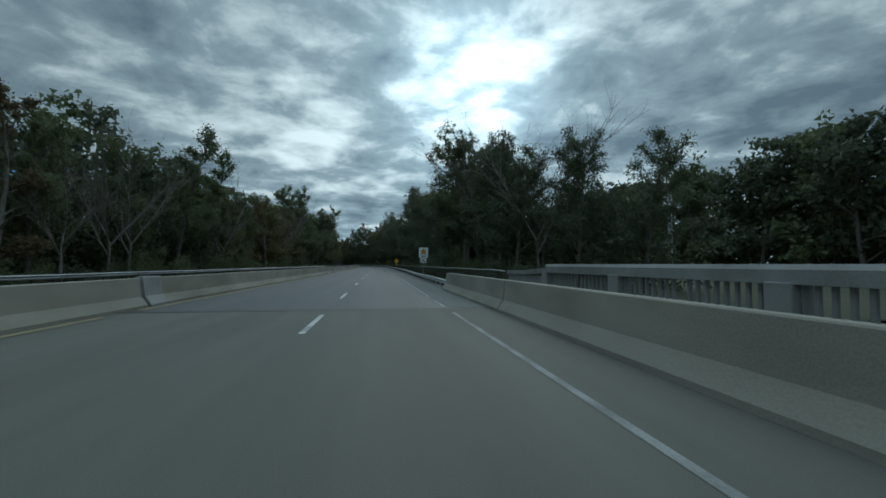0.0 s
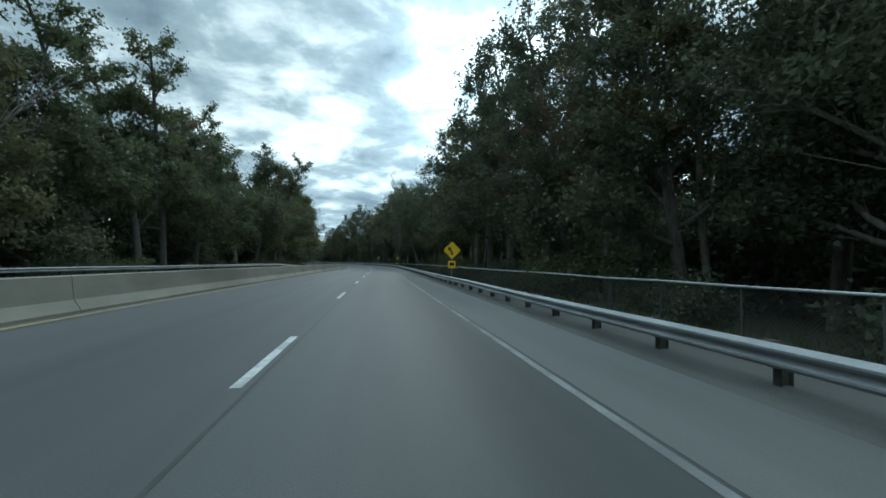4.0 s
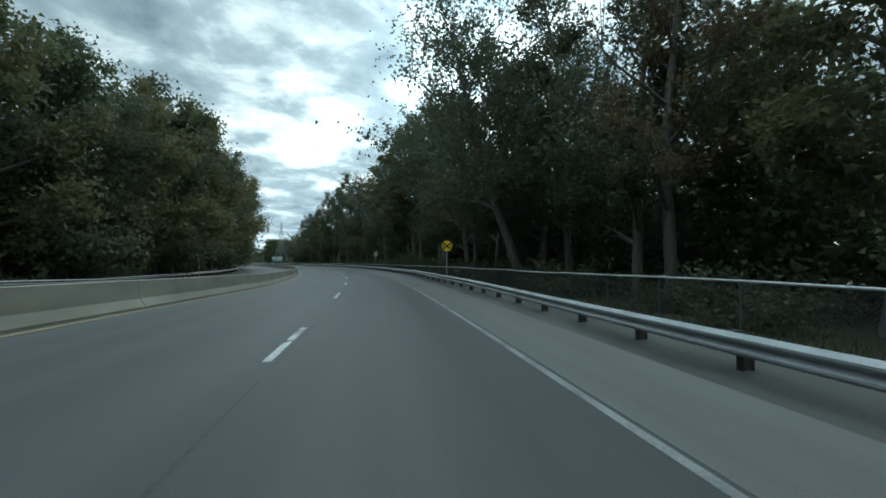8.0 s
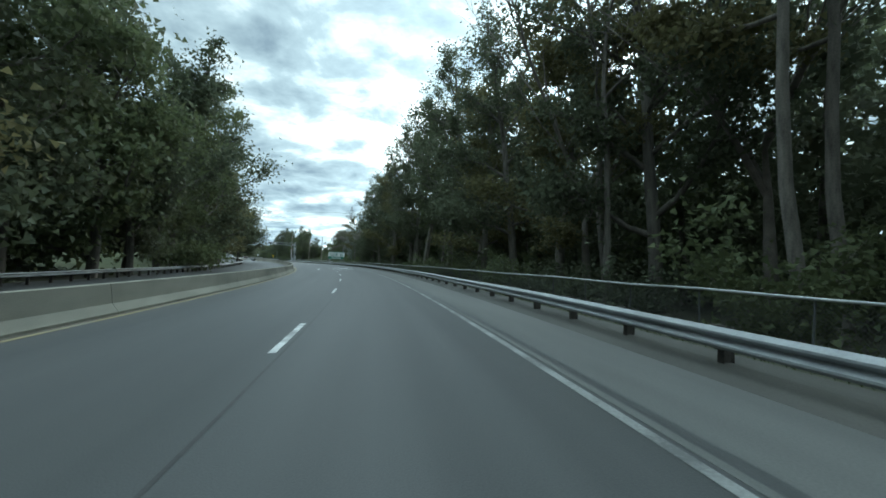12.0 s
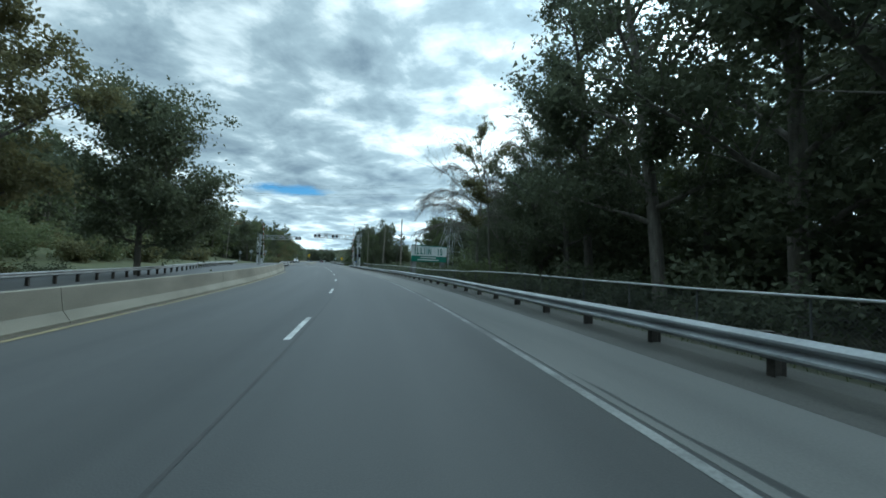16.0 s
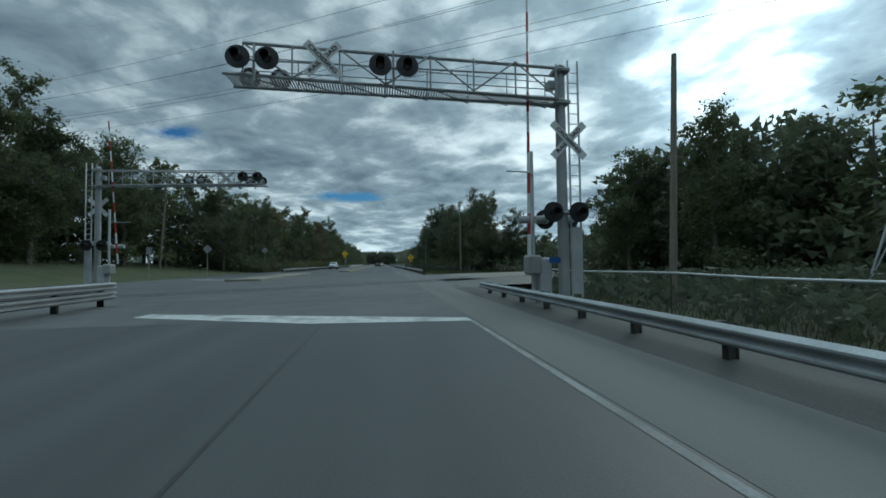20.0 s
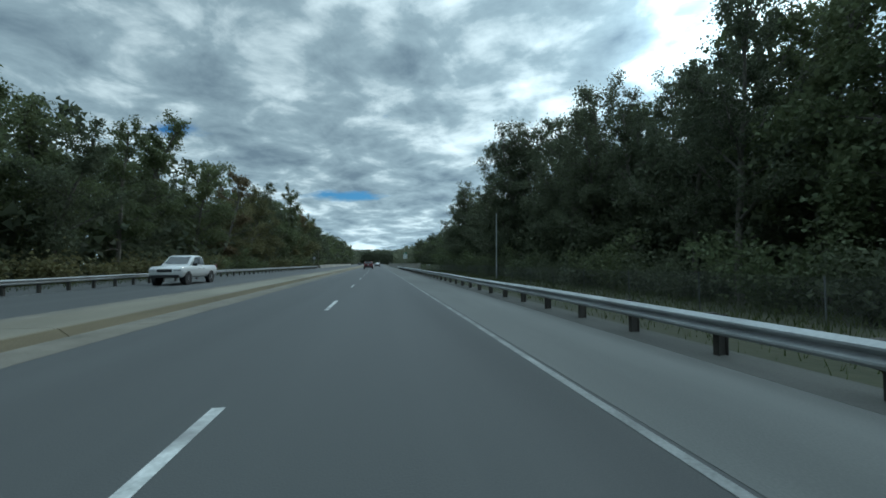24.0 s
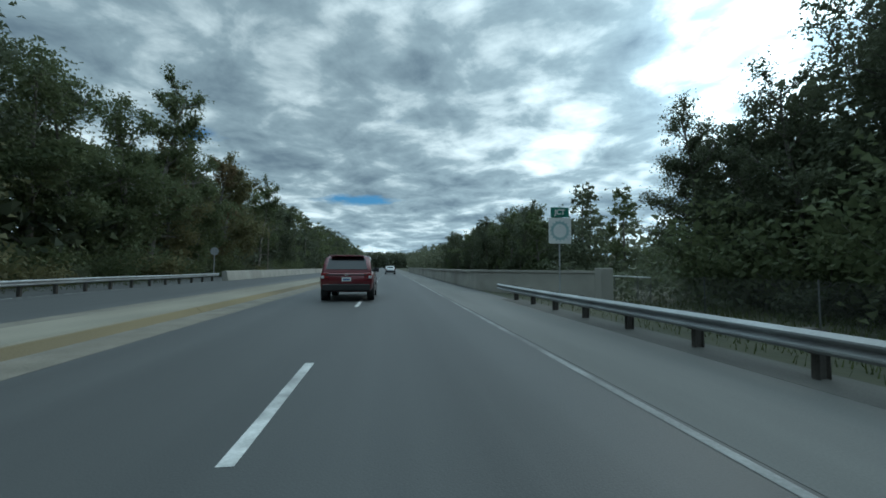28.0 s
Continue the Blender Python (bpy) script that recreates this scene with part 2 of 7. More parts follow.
def wear_tracks(m, stops):
    """Oil strips and polished wheel tracks along the lanes: stops of (metres right of the eye's line, factor)."""
    nt = m.node_tree
    N, L = nt.nodes.new, nt.links.new
    b = nt.nodes["Principled BSDF"]
    old = b.inputs["Base Color"].links[0].from_socket
    tc, sep, mr, ramp = N("ShaderNodeTexCoord"), N("ShaderNodeSeparateXYZ"), N("ShaderNodeMapRange"), N("ShaderNodeValToRGB")
    L(tc.outputs["UV"], sep.inputs[0])
    mp, wob, add = N("ShaderNodeMapping"), N("ShaderNodeTexNoise"), N("ShaderNodeMath")
    mp.inputs["Scale"].default_value = (0.05, 0.8, 1)
    L(tc.outputs["UV"], mp.inputs[0]), L(mp.outputs[0], wob.inputs[0])
    wob.inputs["Scale"].default_value, wob.inputs["Detail"].default_value = 1.0, 5
    add.operation = "MULTIPLY_ADD"
    L(wob.outputs[0], add.inputs[0])
    add.inputs[1].default_value = 0.9
    L(sep.outputs[1], add.inputs[2])
    mr.inputs["From Min"].default_value, mr.inputs["From Max"].default_value = stops[0][0] + 0.45, stops[-1][0] + 0.45
    L(add.outputs[0], mr.inputs["Value"]), L(mr.outputs[0], ramp.inputs[0])
    span = stops[-1][0] - stops[0][0]
    e = ramp.color_ramp.elements
    e[0].color, e[1].color = (*[stops[0][1]] * 3, 1), (*[stops[-1][1]] * 3, 1)
    for d, k in stops[1:-1]:
        e.new((d - stops[0][0]) / span).color = (k, k, k, 1)
    mix = N("ShaderNodeMix")
    mix.data_type, mix.blend_type = "RGBA", "MULTIPLY"
    mix.inputs["Factor"].default_value = 1.0
    L(old, mix.inputs["A"]), L(ramp.outputs[0], mix.inputs["B"]), L(mix.outputs["Result"], b.inputs["Base Color"])


wear_tracks(ROAD, ((-7.5, 1.0), (-5.3, 0.92), (-4.1, 0.98), (-3.2, 0.62), (-2.4, 0.95), (-1.4, 0.85), (-0.6, 0.95), (0.3, 0.66), (1.1, 0.95), (2.1, 0.8), (3.0, 1.0)))
SHOULDER = surface("shoulder_concrete", (0.09, 0.092, 0.087), (0.155, 0.157, 0.148), 0.85, scale=0.8, fine=50, bump=0.15, stain=(0.10, 0.097, 0.085), stretch=(0.12, 1.0, 1.0), uv=True)
ASPHALT = surface("asphalt", (0.06, 0.062, 0.062), (0.11, 0.112, 0.11), 0.75, scale=0.9, fine=70, bump=0.2, stain=(0.15, 0.145, 0.135), uv=True)
DECK = surface("bridge_deck", (0.062, 0.061, 0.052), (0.108, 0.105, 0.09), 0.75, scale=0.9, fine=60, bump=0.15, stain=(0.045, 0.042, 0.036), stretch=(0.1, 1, 1), uv=True)
CONCRETE = surface("barrier_concrete", (0.175, 0.168, 0.138), (0.285, 0.272, 0.225), 0.9, scale=1.1, fine=35, bump=0.25, stain=(0.10, 0.092, 0.072), stain_amount=0.65, stretch=(0.35, 1.0, 1.0), uv=True)
RAIL_CONCRETE = surface("rail_concrete", (0.17, 0.175, 0.172), (0.275, 0.28, 0.275), 0.85, scale=1.2, fine=35, bump=0.2, stain=(0.10, 0.103, 0.10))
GALV = surface("galvanised_steel", (0.26, 0.275, 0.28), (0.42, 0.44, 0.445), 0.58, 0.45, scale=1.5, fine=25, bump=0.05, stain=(0.22, 0.21, 0.19), stain_amount=0.4)
ALU = surface("aluminium", (0.45, 0.47, 0.48), (0.62, 0.64, 0.65), 0.45, 0.5, scale=2, fine=30, bump=0.04, stain=(0.35, 0.36, 0.36))
POST_WOOD = surface("weathered_timber", (0.10, 0.09, 0.075), (0.19, 0.175, 0.15), 0.9, scale=2.5, fine=30, bump=0.3, stretch=(6, 6, 0.5), per_object=0.2)
POLE_WOOD = surface("utility_pole_wood", (0.13, 0.115, 0.095), (0.24, 0.21, 0.17), 0.9, scale=2.5, fine=30, bump=0.3, stretch=(6, 6, 0.4))
BARK = surface("bark", (0.07, 0.064, 0.056), (0.19, 0.175, 0.15), 0.95, scale=3, fine=22, bump=0.6, stretch=(2.5, 2.5, 0.5), per_object=0.3)
DEADWOOD = surface("dead_bark", (0.10, 0.09, 0.08), (0.22, 0.195, 0.17), 0.95, scale=3, fine=22, bump=0.4, per_object=0.2)
GROUND = surface("ground_soil", (0.025, 0.03, 0.015), (0.055, 0.055, 0.028), 0.95, scale=0.35, fine=6, bump=0.5, stain=(0.045, 0.04, 0.025))
GRAVEL = surface("gravel", (0.13, 0.12, 0.10), (0.27, 0.25, 0.21), 0.95, scale=0.8, fine=25, bump=0.6, stain=(0.10, 0.09, 0.07))
GRASS = leaf_material("grass_blades", (0.035, 0.05, 0.016), (0.085, 0.10, 0.036), 0.25)
LEAF_DARK = leaf_material("dark_green_leaves", (0.078, 0.095, 0.062), (0.128, 0.145, 0.086), 0.45)
LEAF_MID = leaf_material("green_leaves", (0.088, 0.115, 0.058), (0.152, 0.172, 0.085), 0.45)
LEAF_OLIVE = leaf_material("olive_leaves", (0.108, 0.112, 0.055), (0.182, 0.168, 0.082), 0.45)
# paler leaf tone stands in for haze over the distant woods
LEAF_FAR = leaf_material("haze_paled_leaves", (0.11, 0.128, 0.09), (0.18, 0.19, 0.12), 0.5)
LEAF_RUST = leaf_material("turning_leaves", (0.115, 0.094, 0.054), (0.205, 0.155, 0.085), 0.45)
WHITE_PAINT = surface("white_road_paint", (0.30, 0.31, 0.30), (0.62, 0.63, 0.61), 0.7, scale=5, fine=30, bump=0.05, stain=(0.17, 0.17, 0.165), stain_amount=0.85)
EDGE_PAINT = surface("worn_edge_paint", (0.11, 0.113, 0.11), (0.30, 0.31, 0.30), 0.75, scale=1.6, fine=30, bump=0.05, stain=(0.10, 0.10, 0.098), stain_amount=0.9)
YELLOW_PAINT = surface("faded_yellow_road_paint", (0.17, 0.145, 0.085), (0.30, 0.25, 0.13), 0.75, scale=2, fine=30, bump=0.05, stain=(0.2, 0.19, 0.16), stain_amount=0.8)
TAR = surface("joint_sealant", (0.02, 0.02, 0.02), (0.045, 0.045, 0.043), 0.6, scale=5, fine=30, bump=0.05)
STRIP = surface("broken_asphalt", (0.05, 0.05, 0.046), (0.11, 0.108, 0.098), 0.95, scale=1.2, fine=35, bump=0.4, stain=(0.07, 0.066, 0.055), stretch=(0.3, 1, 1), uv=True)
DARK_GRIT = surface("dark_gutter_grit", (0.045, 0.04, 0.032), (0.11, 0.10, 0.08), 0.95, scale=1.5, fine=30, bump=0.4, stain=(0.16, 0.14, 0.10))
FENCE_STEEL = surface("dull_fence_steel", (0.05, 0.053, 0.053), (0.10, 0.105, 0.105), 0.7, 0.2, scale=2.0, fine=25, bump=0.05, per_object=0.35)
# weathered post steel, its base tone darkened for the shade of backlit posts
POST_DARK = surface("shaded_weathered_post_steel", (0.035, 0.032, 0.028), (0.085, 0.078, 0.068), 0.9, scale=2.5, fine=30, bump=0.3, stretch=(6, 6, 0.5), per_object=0.25)
DIRT = surface("roadside_grit", (0.11, 0.10, 0.08), (0.20, 0.185, 0.15), 0.95, scale=1.5, fine=30, bump=0.4, stain=(0.11, 0.10, 0.085))


# ---- building helpers ----
def thing(name, label, category, m=None, group="", kind=""):
    e = new(name)
    e.empty_display_size = 0.2
    if m is not None:
        e.matrix_world = m
    return tagged(e, label, category, group, kind)


def mesh_of(name, verts, faces, material=None, smooth=False, uvs=None):
    me = bpy.data.meshes.new(name)
    me.from_pydata([tuple(v) for v in verts], [], faces)
    if material:
        me.materials.append(material)
    if smooth:
        me.polygons.foreach_set("use_smooth", [True] * len(me.polygons))
    if uvs is not None:
        layer = me.uv_layers.new(name="UVMap")
        idx = np.empty(len(me.loops), dtype=np.int32)
        me.loops.foreach_get("vertex_index", idx)
        layer.data.foreach_set("uv", np.asarray(uvs, dtype=np.float32)[idx].ravel())
    me.update()
    return me


def put(name, me, parent=None, m=None, label=""):
    ob = new(name, me)
    if parent is not None:
        ob.parent = parent
    if m is not None:
        ob.matrix_local = m
    return tagged(ob, label) if label else ob


def part(name, bm, material, parent, label="", m=None, smooth=False):
    me = bpy.data.meshes.new(name)
    if smooth:
        for f in bm.faces:
            f.smooth = True
    bm.to_mesh(me)
    bm.free()
    me.materials.append(material)
    return put(name, me, parent, m, label)


def box(bm, x0, x1, y0, y1, z0, z1, bevel=0.0):
    r = bmesh.ops.create_cube(bm, size=1.0, matrix=Matrix.Translation(((x0 + x1) / 2, (y0 + y1) / 2, (z0 + z1) / 2)) @ Matrix.Diagonal((x1 - x0, y1 - y0, z1 - z0, 1)))
    if bevel:
        edges = list({e for v in r["verts"] for e in v.link_edges})
        bmesh.ops.bevel(bm, geom=edges, offset=bevel, segments=1, affect="EDGES")
    return bm


def tube(bm, a, b, r0, r1=None, sides=8, caps=True):
    a, b = Vector(a), Vector(b)
    r1 = r0 if r1 is None else r1
    m = Matrix.Translation((a + b) / 2) @ (b - a).to_track_quat("Z", "Y").to_matrix().to_4x4()
    bmesh.ops.create_cone(bm, cap_ends=caps, segments=sides, radius1=r0, radius2=r1, depth=(b - a).length, matrix=m)
    return bm


def sweep(name, profile, s0, s1, material, parent=None, step=2.0, shift=None, label="", closed=True, smooth=False, kind=""):
    """Carries a cross-section (d, z) along the road. shift(s): sideways offset; closed: solid with end caps."""
    n = max(2, int(round((s1 - s0) / step)) + 1)
    ss = np.linspace(s0, s1, n)
    k = len(profile)
    run = [0.0]
    for a, b in zip(profile, profile[1:]):
        run.append(run[-1] + math.hypot(b[0] - a[0], b[1] - a[1]))
    verts, uvs, faces = [], [], []
    for s in ss:
        o = shift(s) if shift else (0.0, 0.0)
        for (d, z), u in zip(profile, run):
            verts.append(at(s, d + o[0], z + o[1]))
            uvs.append((s, u))
    for i in range(n - 1):
        for j in range(k if closed else k - 1):
            a, b = i * k + j, i * k + (j + 1) % k
            faces.append((a, b, b + k, a + k))
    if closed:
        faces.append(tuple(range(k))[::-1])
        faces.append(tuple((n - 1) * k + j for j in range(k)))
    me = mesh_of(name, verts, faces, material, smooth, uvs)
    ob = put(name, me, parent, None, label)
    return tagged(ob, kind=kind) if kind else ob


def lay(name, points, material, parent=None, z=0.004, label=""):
    """A flat painted shape on the road from (s, d) corners."""
    me = mesh_of(name, [at(s, d, z) for s, d in points], [tuple(range(len(points)))], material, uvs=[(s, d) for s, d in points])
    if me.polygons[0].normal.z < 0:
        me.flip_normals()
    return put(name, me, parent, None, label)


# ---- ground and road ----
def build_ground():
    rng = np.random.default_rng(3)
    xs = np.concatenate([np.linspace(-2500, -420, 12), np.linspace(-400, 160, 57), np.linspace(200, 2500, 12)])
    ys = np.concatenate([np.linspace(-2500, -260, 10), np.linspace(-240, 760, 101), np.linspace(800, 4000, 14)])
    verts = [(x, y, -0.75 + 0.12 * noise.noise((x * 0.05, y * 0.05, 0))) for y in ys for x in xs]
    nx = len(xs)
    faces = [(j * nx + i, j * nx + i + 1, (j + 1) * nx + i + 1, (j + 1) * nx + i) for j in range(len(ys) - 1) for i in range(nx - 1)]
    ob = put("ground", mesh_of("ground", verts, faces, GROUND))
    tagged(ob, "dark soil and leaf litter under the trees", "ground", kind="structure")


build_ground()

BARRIER_KNOTS = ((-220, -6.75), (330, -6.75), (350, -7.0), (378, -8.9), (1500, -8.9))


def barrier_d(s):
    return float(np.interp(s, [a for a, _ in BARRIER_KNOTS], [b for _, b in BARRIER_KNOTS]))


DASH, EDGE_R, RAIL_R, FENCE_R = -1.42, 2.0, 4.02, 7.6
tagged(sweep("road", [(-22, -0.4), (-22, 0.0), (-7, 0.0), (0, 0), (2.2, 0.0), (4.6, 0.0), (4.6, -0.4)], 12, 1500, ROAD), "grey worn concrete highway pavement with tyre tracks", "road", kind="structure")
tagged(sweep("bridge_deck", [(-22, -0.4), (-22, 0.0), (6.4, 0.0), (6.4, -0.4)], -220, 11.9, DECK), "brownish grey bridge deck before the joint", "road", kind="structure")
tagged(sweep("shoulder", [(2.1, -0.2), (2.1, 0.004), (3.72, 0.004), (3.72, -0.2)], 12.2, 399, SHOULDER), "pale concrete shoulder beside the guardrail", "shoulder", kind="structure")
tagged(sweep("shoulder", [(2.1, -0.2), (2.1, 0.004), (4.2, 0.004), (4.2, -0.2)], 399, 700, SHOULDER), "pale concrete shoulder beside the guardrail", "shoulder", kind="structure")
tagged(sweep("guardrail_strip", [(3.55, -0.1), (3.66, 0.007), (3.85, 0.03), (4.3, 0.06), (4.95, 0.05), (5.1, -0.2)], 21.2, 397, STRIP), "dark broken asphalt strip under the guardrail", "strip", kind="structure")
tagged(sweep("guardrail_strip", [(4.1, -0.1), (4.16, 0.007), (4.4, 0.02), (4.9, 0.03), (5.1, -0.2)], 424, 548, STRIP), "dark broken asphalt strip under the guardrail", "strip", kind="structure")
for a, b in ((12, 399), (421, 900)):
    tagged(sweep("verge", [(4.6, -0.05), (6.2, -0.12), (8.5, -0.35), (16, -0.62), (40, -0.9)], a, b, GROUND, closed=False, step=4), "dark earthen verge falling away from the road", "verge", kind="structure")
for a, b in ((12, 266), (455, 900)):
    tagged(sweep("verge", [(-60, -0.9), (-34, -0.6), (-24, -0.15), (-22.0, -0.03)], a, b, GROUND, closed=False, step=4), "dark earthen verge beside the opposite lanes", "verge", kind="structure")
BANK_GRASS = surface("mown_grass", (0.03, 0.042, 0.015), (0.075, 0.082, 0.03), 0.95, scale=0.5, fine=12, bump=0.6, stain=(0.10, 0.085, 0.045))
tagged(sweep("grass_bank", [(-95, 4.2), (-60, 3.2), (-36, 1.7), (-27, 0.3), (-22.0, -0.03)], 266, 455, BANK_GRASS, closed=False, step=4), "grassy bank rising beyond the opposite lanes", "bank", kind="structure")

# ---- markings ----
dashes = thing("lane_line", "broken white lane line, worn paint", "road marking", kind="structure")
# the paint crew's spacing wanders: dash number against station
DASH_AT = ((-4, -1, 0, 1, 3, 5, 10, 12, 13, 16, 17, 18, 19, 21, 25, 27, 29, 30, 34), (-28.6, 8.0, 16.0, 26.4, 49.2, 70.5, 122.0, 142.5, 152.1, 182.2, 192.9, 204.2, 215.5, 238.2, 280.1, 302.9, 324.2, 335.8, 381.0))
for s0 in [float(np.interp(i, *DASH_AT)) for i in range(-4, 34)] + [427.6 + 10.7 * i for i in range(20)]:
    lay("dash", [(s0, DASH - 0.06), (s0, DASH + 0.06), (s0 + 2.9, DASH + 0.06), (s0 + 2.9, DASH - 0.06)], WHITE_PAINT, dashes)
for a, b in ((-200, 11), (12.5, 386), (424, 1200)):
    tagged(sweep("edge_line", [(EDGE_R - 0.05, 0.0045), (EDGE_R + 0.05, 0.0045)], a, b, EDGE_PAINT, closed=False), "worn white edge line along the shoulder", "road marking", kind="structure")
    tagged(sweep("yellow_line", [(0.15, 0.012), (0.33, 0.012)], a, min(b, 345) if a < 300 else b, YELLOW_PAINT, closed=False, shift=lambda s: (max(barrier_d(s), -6.75) if s < 380 else -6.2, 0)), "faded yellow edge line beside the median", "road marking", kind="structure")
tagged(sweep("pavement_joint", [(DASH + 0.13, 0.003), (DASH + 0.17, 0.003)], 12.5, 386, TAR, closed=False), "dark sealed joint between the two lanes", "joint", kind="structure")
tagged(lay("expansion_joint", [(11.95, -6.7), (11.75, 4.4), (12.1, 4.4), (12.3, -6.7)], TAR), "dark expansion joint at the end of the bridge", "joint", kind="structure")
tagged(sweep("median_grit", [(0.01, 0.004), (0.05, 0.025), (0.14, 0.006)], 12.5, 372, DARK_GRIT, closed=False, shift=lambda s: (barrier_d(s), 0)), "dark grit gathered along the barrier's foot", "grit", kind="structure")

# ---- median barrier ----
# cross-section to the right of the foot line; mirrored to the other side
PROFILE = [(0.0, 0.0), (0.0, 0.08), (-0.16, 0.32), (-0.23, 0.85), (-0.25, 0.87), (-0.41, 0.87), (-0.43, 0.85), (-0.50, 0.32), (-0.66, 0.08), (-0.66, 0.0)]
barrier = thing("median_barrier", "weathered tan concrete median barrier with a flared foot", "barrier", kind="structure")
edges_s = [-200, 13.4, 14.5] + list(np.arange(26, 372, 12.19)) + [374]
for a, b in [(u, v) for u, v in zip(edges_s, edges_s[1:]) if u != 13.4]:
    sweep("barrier_segment", PROFILE, a + 0.012, b - 0.012, CONCRETE, barrier, step=3.0, shift=lambda s: (barrier_d(s), 0))

# ---- guardrails ----
W_BEAM = [(0.0, 0.275), (0.03, 0.29), (0.085, 0.322), (0.085, 0.347), (0.02, 0.382), (0.0, 0.402), (0.02, 0.422), (0.085, 0.457), (0.085, 0.482), (0.03, 0.513), (0.0, 0.53)]


def w_profile(side):
    outer = [(-side * x, z) for x, z in W_BEAM]
    return outer + [(d + side * 0.006, z) for d, z in outer[::-1]]


def post_mesh():
    """A steel I-section post."""
    bm = bmesh.new()
    for x0, x1, w in ((-0.075, -0.064, 0.05), (0.064, 0.075, 0.05), (-0.064, 0.064, 0.006)):
        box(bm, x0, x1, -w, w, -0.5, 0.5)
    me = bpy.data.meshes.new("post")
    bm.to_mesh(me)
    bm.free()
    me.materials.append(POST_DARK)
    return me


def block_mesh():
    """A blockout whose lower edge curves back to the post."""
    side = [(-0.10, 0.53), (-0.10, 0.36), (-0.07, 0.30), (-0.02, 0.255), (0.04, 0.235), (0.085, 0.235), (0.085, 0.53)]
    n = len(side)
    verts = [(x, -0.055, z) for x, z in side] + [(x, 0.055, z) for x, z in side]
    faces = [tuple(range(n)), tuple(range(n, 2 * n))[::-1]] + [(i, n + i, n + (i + 1) % n, (i + 1) % n) for i in range(n)]
    me = mesh_of("blockout", verts, faces, POST_DARK)
    bm = bmesh.new()
    bm.from_mesh(me)
    bmesh.ops.recalc_face_normals(bm, faces=bm.faces)
    bm.to_mesh(me)
    bm.free()
    return me


POST, BLOCK = post_mesh(), block_mesh()


def guardrail(s0, s1, d, side, label, shift=None, lower=0.0, posts=True, ends=(False, False)):
    """side: +1 right of the traffic, -1 left; the rail faces the lanes."""
    g = thing("guardrail", label, "guardrail", group="guardrails along the road")
    def off(s):
        o = shift(s) if shift else (0.0, 0.0)
        return (o[0], o[1] + 0.012 * math.sin(s * 0.37 + d))
    sweep("w_beam", [(d + x, z + 0.0) for x, z in w_profile(side)], s0, s1, GALV, g, step=1.905, shift=off, smooth=False)
    if posts:
        s = s0 + 0.6
        while s < s1:
            o = off(s)
            put("post", POST, g, stand(s, d + o[0] + side * 0.262, o[1] - lower))
            put("blockout", BLOCK, g, stand(s, d + o[0] + side * 0.105, o[1], 0 if side > 0 else 180))
            s += 1.905
    return g


def near_end(s):
    """The rail starts closer to the lane and lower, off the end of the bridge barrier."""
    return (float(np.interp(s, (20, 42, 62), (-0.42, -0.36, 0.0))), float(np.interp(s, (20, 45, 66), (-0.05, -0.04, 0.0))))


guardrail(20.5, 393.0, RAIL_R, 1, "long galvanised steel W-beam guardrail on dark steel posts", shift=near_end)
guardrail(421.0, 549.0, 4.32, 1, "galvanised steel W-beam guardrail beyond the crossing", shift=lambda s: (0.0, 0.07))
guardrail(20.0, 384.0, -17.6, -1, "galvanised steel guardrail along the opposite lanes", shift=lambda s: (2.2 * math.sin(math.pi * min(max((s - 285) / 90, 0), 1)) ** 2 - max(s - 345, 0) * 0.02, 0.18))

# ---- chain-link fence with a wavy top rail ----
FENCE = mat_new("chain_link")
def chain_link():
    m, nt, b = FENCE
    N, L = nt.nodes.new, nt.links.new
    tc = N("ShaderNodeTexCoord")
    outs = []
    for ang in (45, -45):
        mp = N("ShaderNodeMapping")
        mp.inputs["Rotation"].default_value = (0, 0, radians(ang))
        L(tc.outputs["UV"], mp.inputs[0])
        wv = N("ShaderNodeTexWave")
        wv.inputs["Scale"].default_value = 5.0
        L(mp.outputs[0], wv.inputs[0])
        gt = N("ShaderNodeMath")
        gt.operation = "GREATER_THAN"
        gt.inputs[1].default_value = 0.982
        L(wv.outputs["Fac"], gt.inputs[0])
        outs.append(gt.outputs[0])
    mx = N("ShaderNodeMath")
    mx.operation = "MAXIMUM"
    L(outs[0], mx.inputs[0]), L(outs[1], mx.inputs[1])
    b.inputs["Base Color"].default_value = (0.11, 0.115, 0.11, 1)
    b.inputs["Roughness"].default_value, b.inputs["Metallic"].default_value = 0.6, 0.4
    L(mx.outputs[0], b.inputs["Alpha"])
    return m


CHAIN = chain_link()


def round_section(r, n=6):
    return [(r * math.cos(2 * math.pi * i / n), r * math.sin(2 * math.pi * i / n)) for i in range(n)]


def fence_drop(s, d):
    return -0.28 - 0.06 * math.sin(s * 0.05)


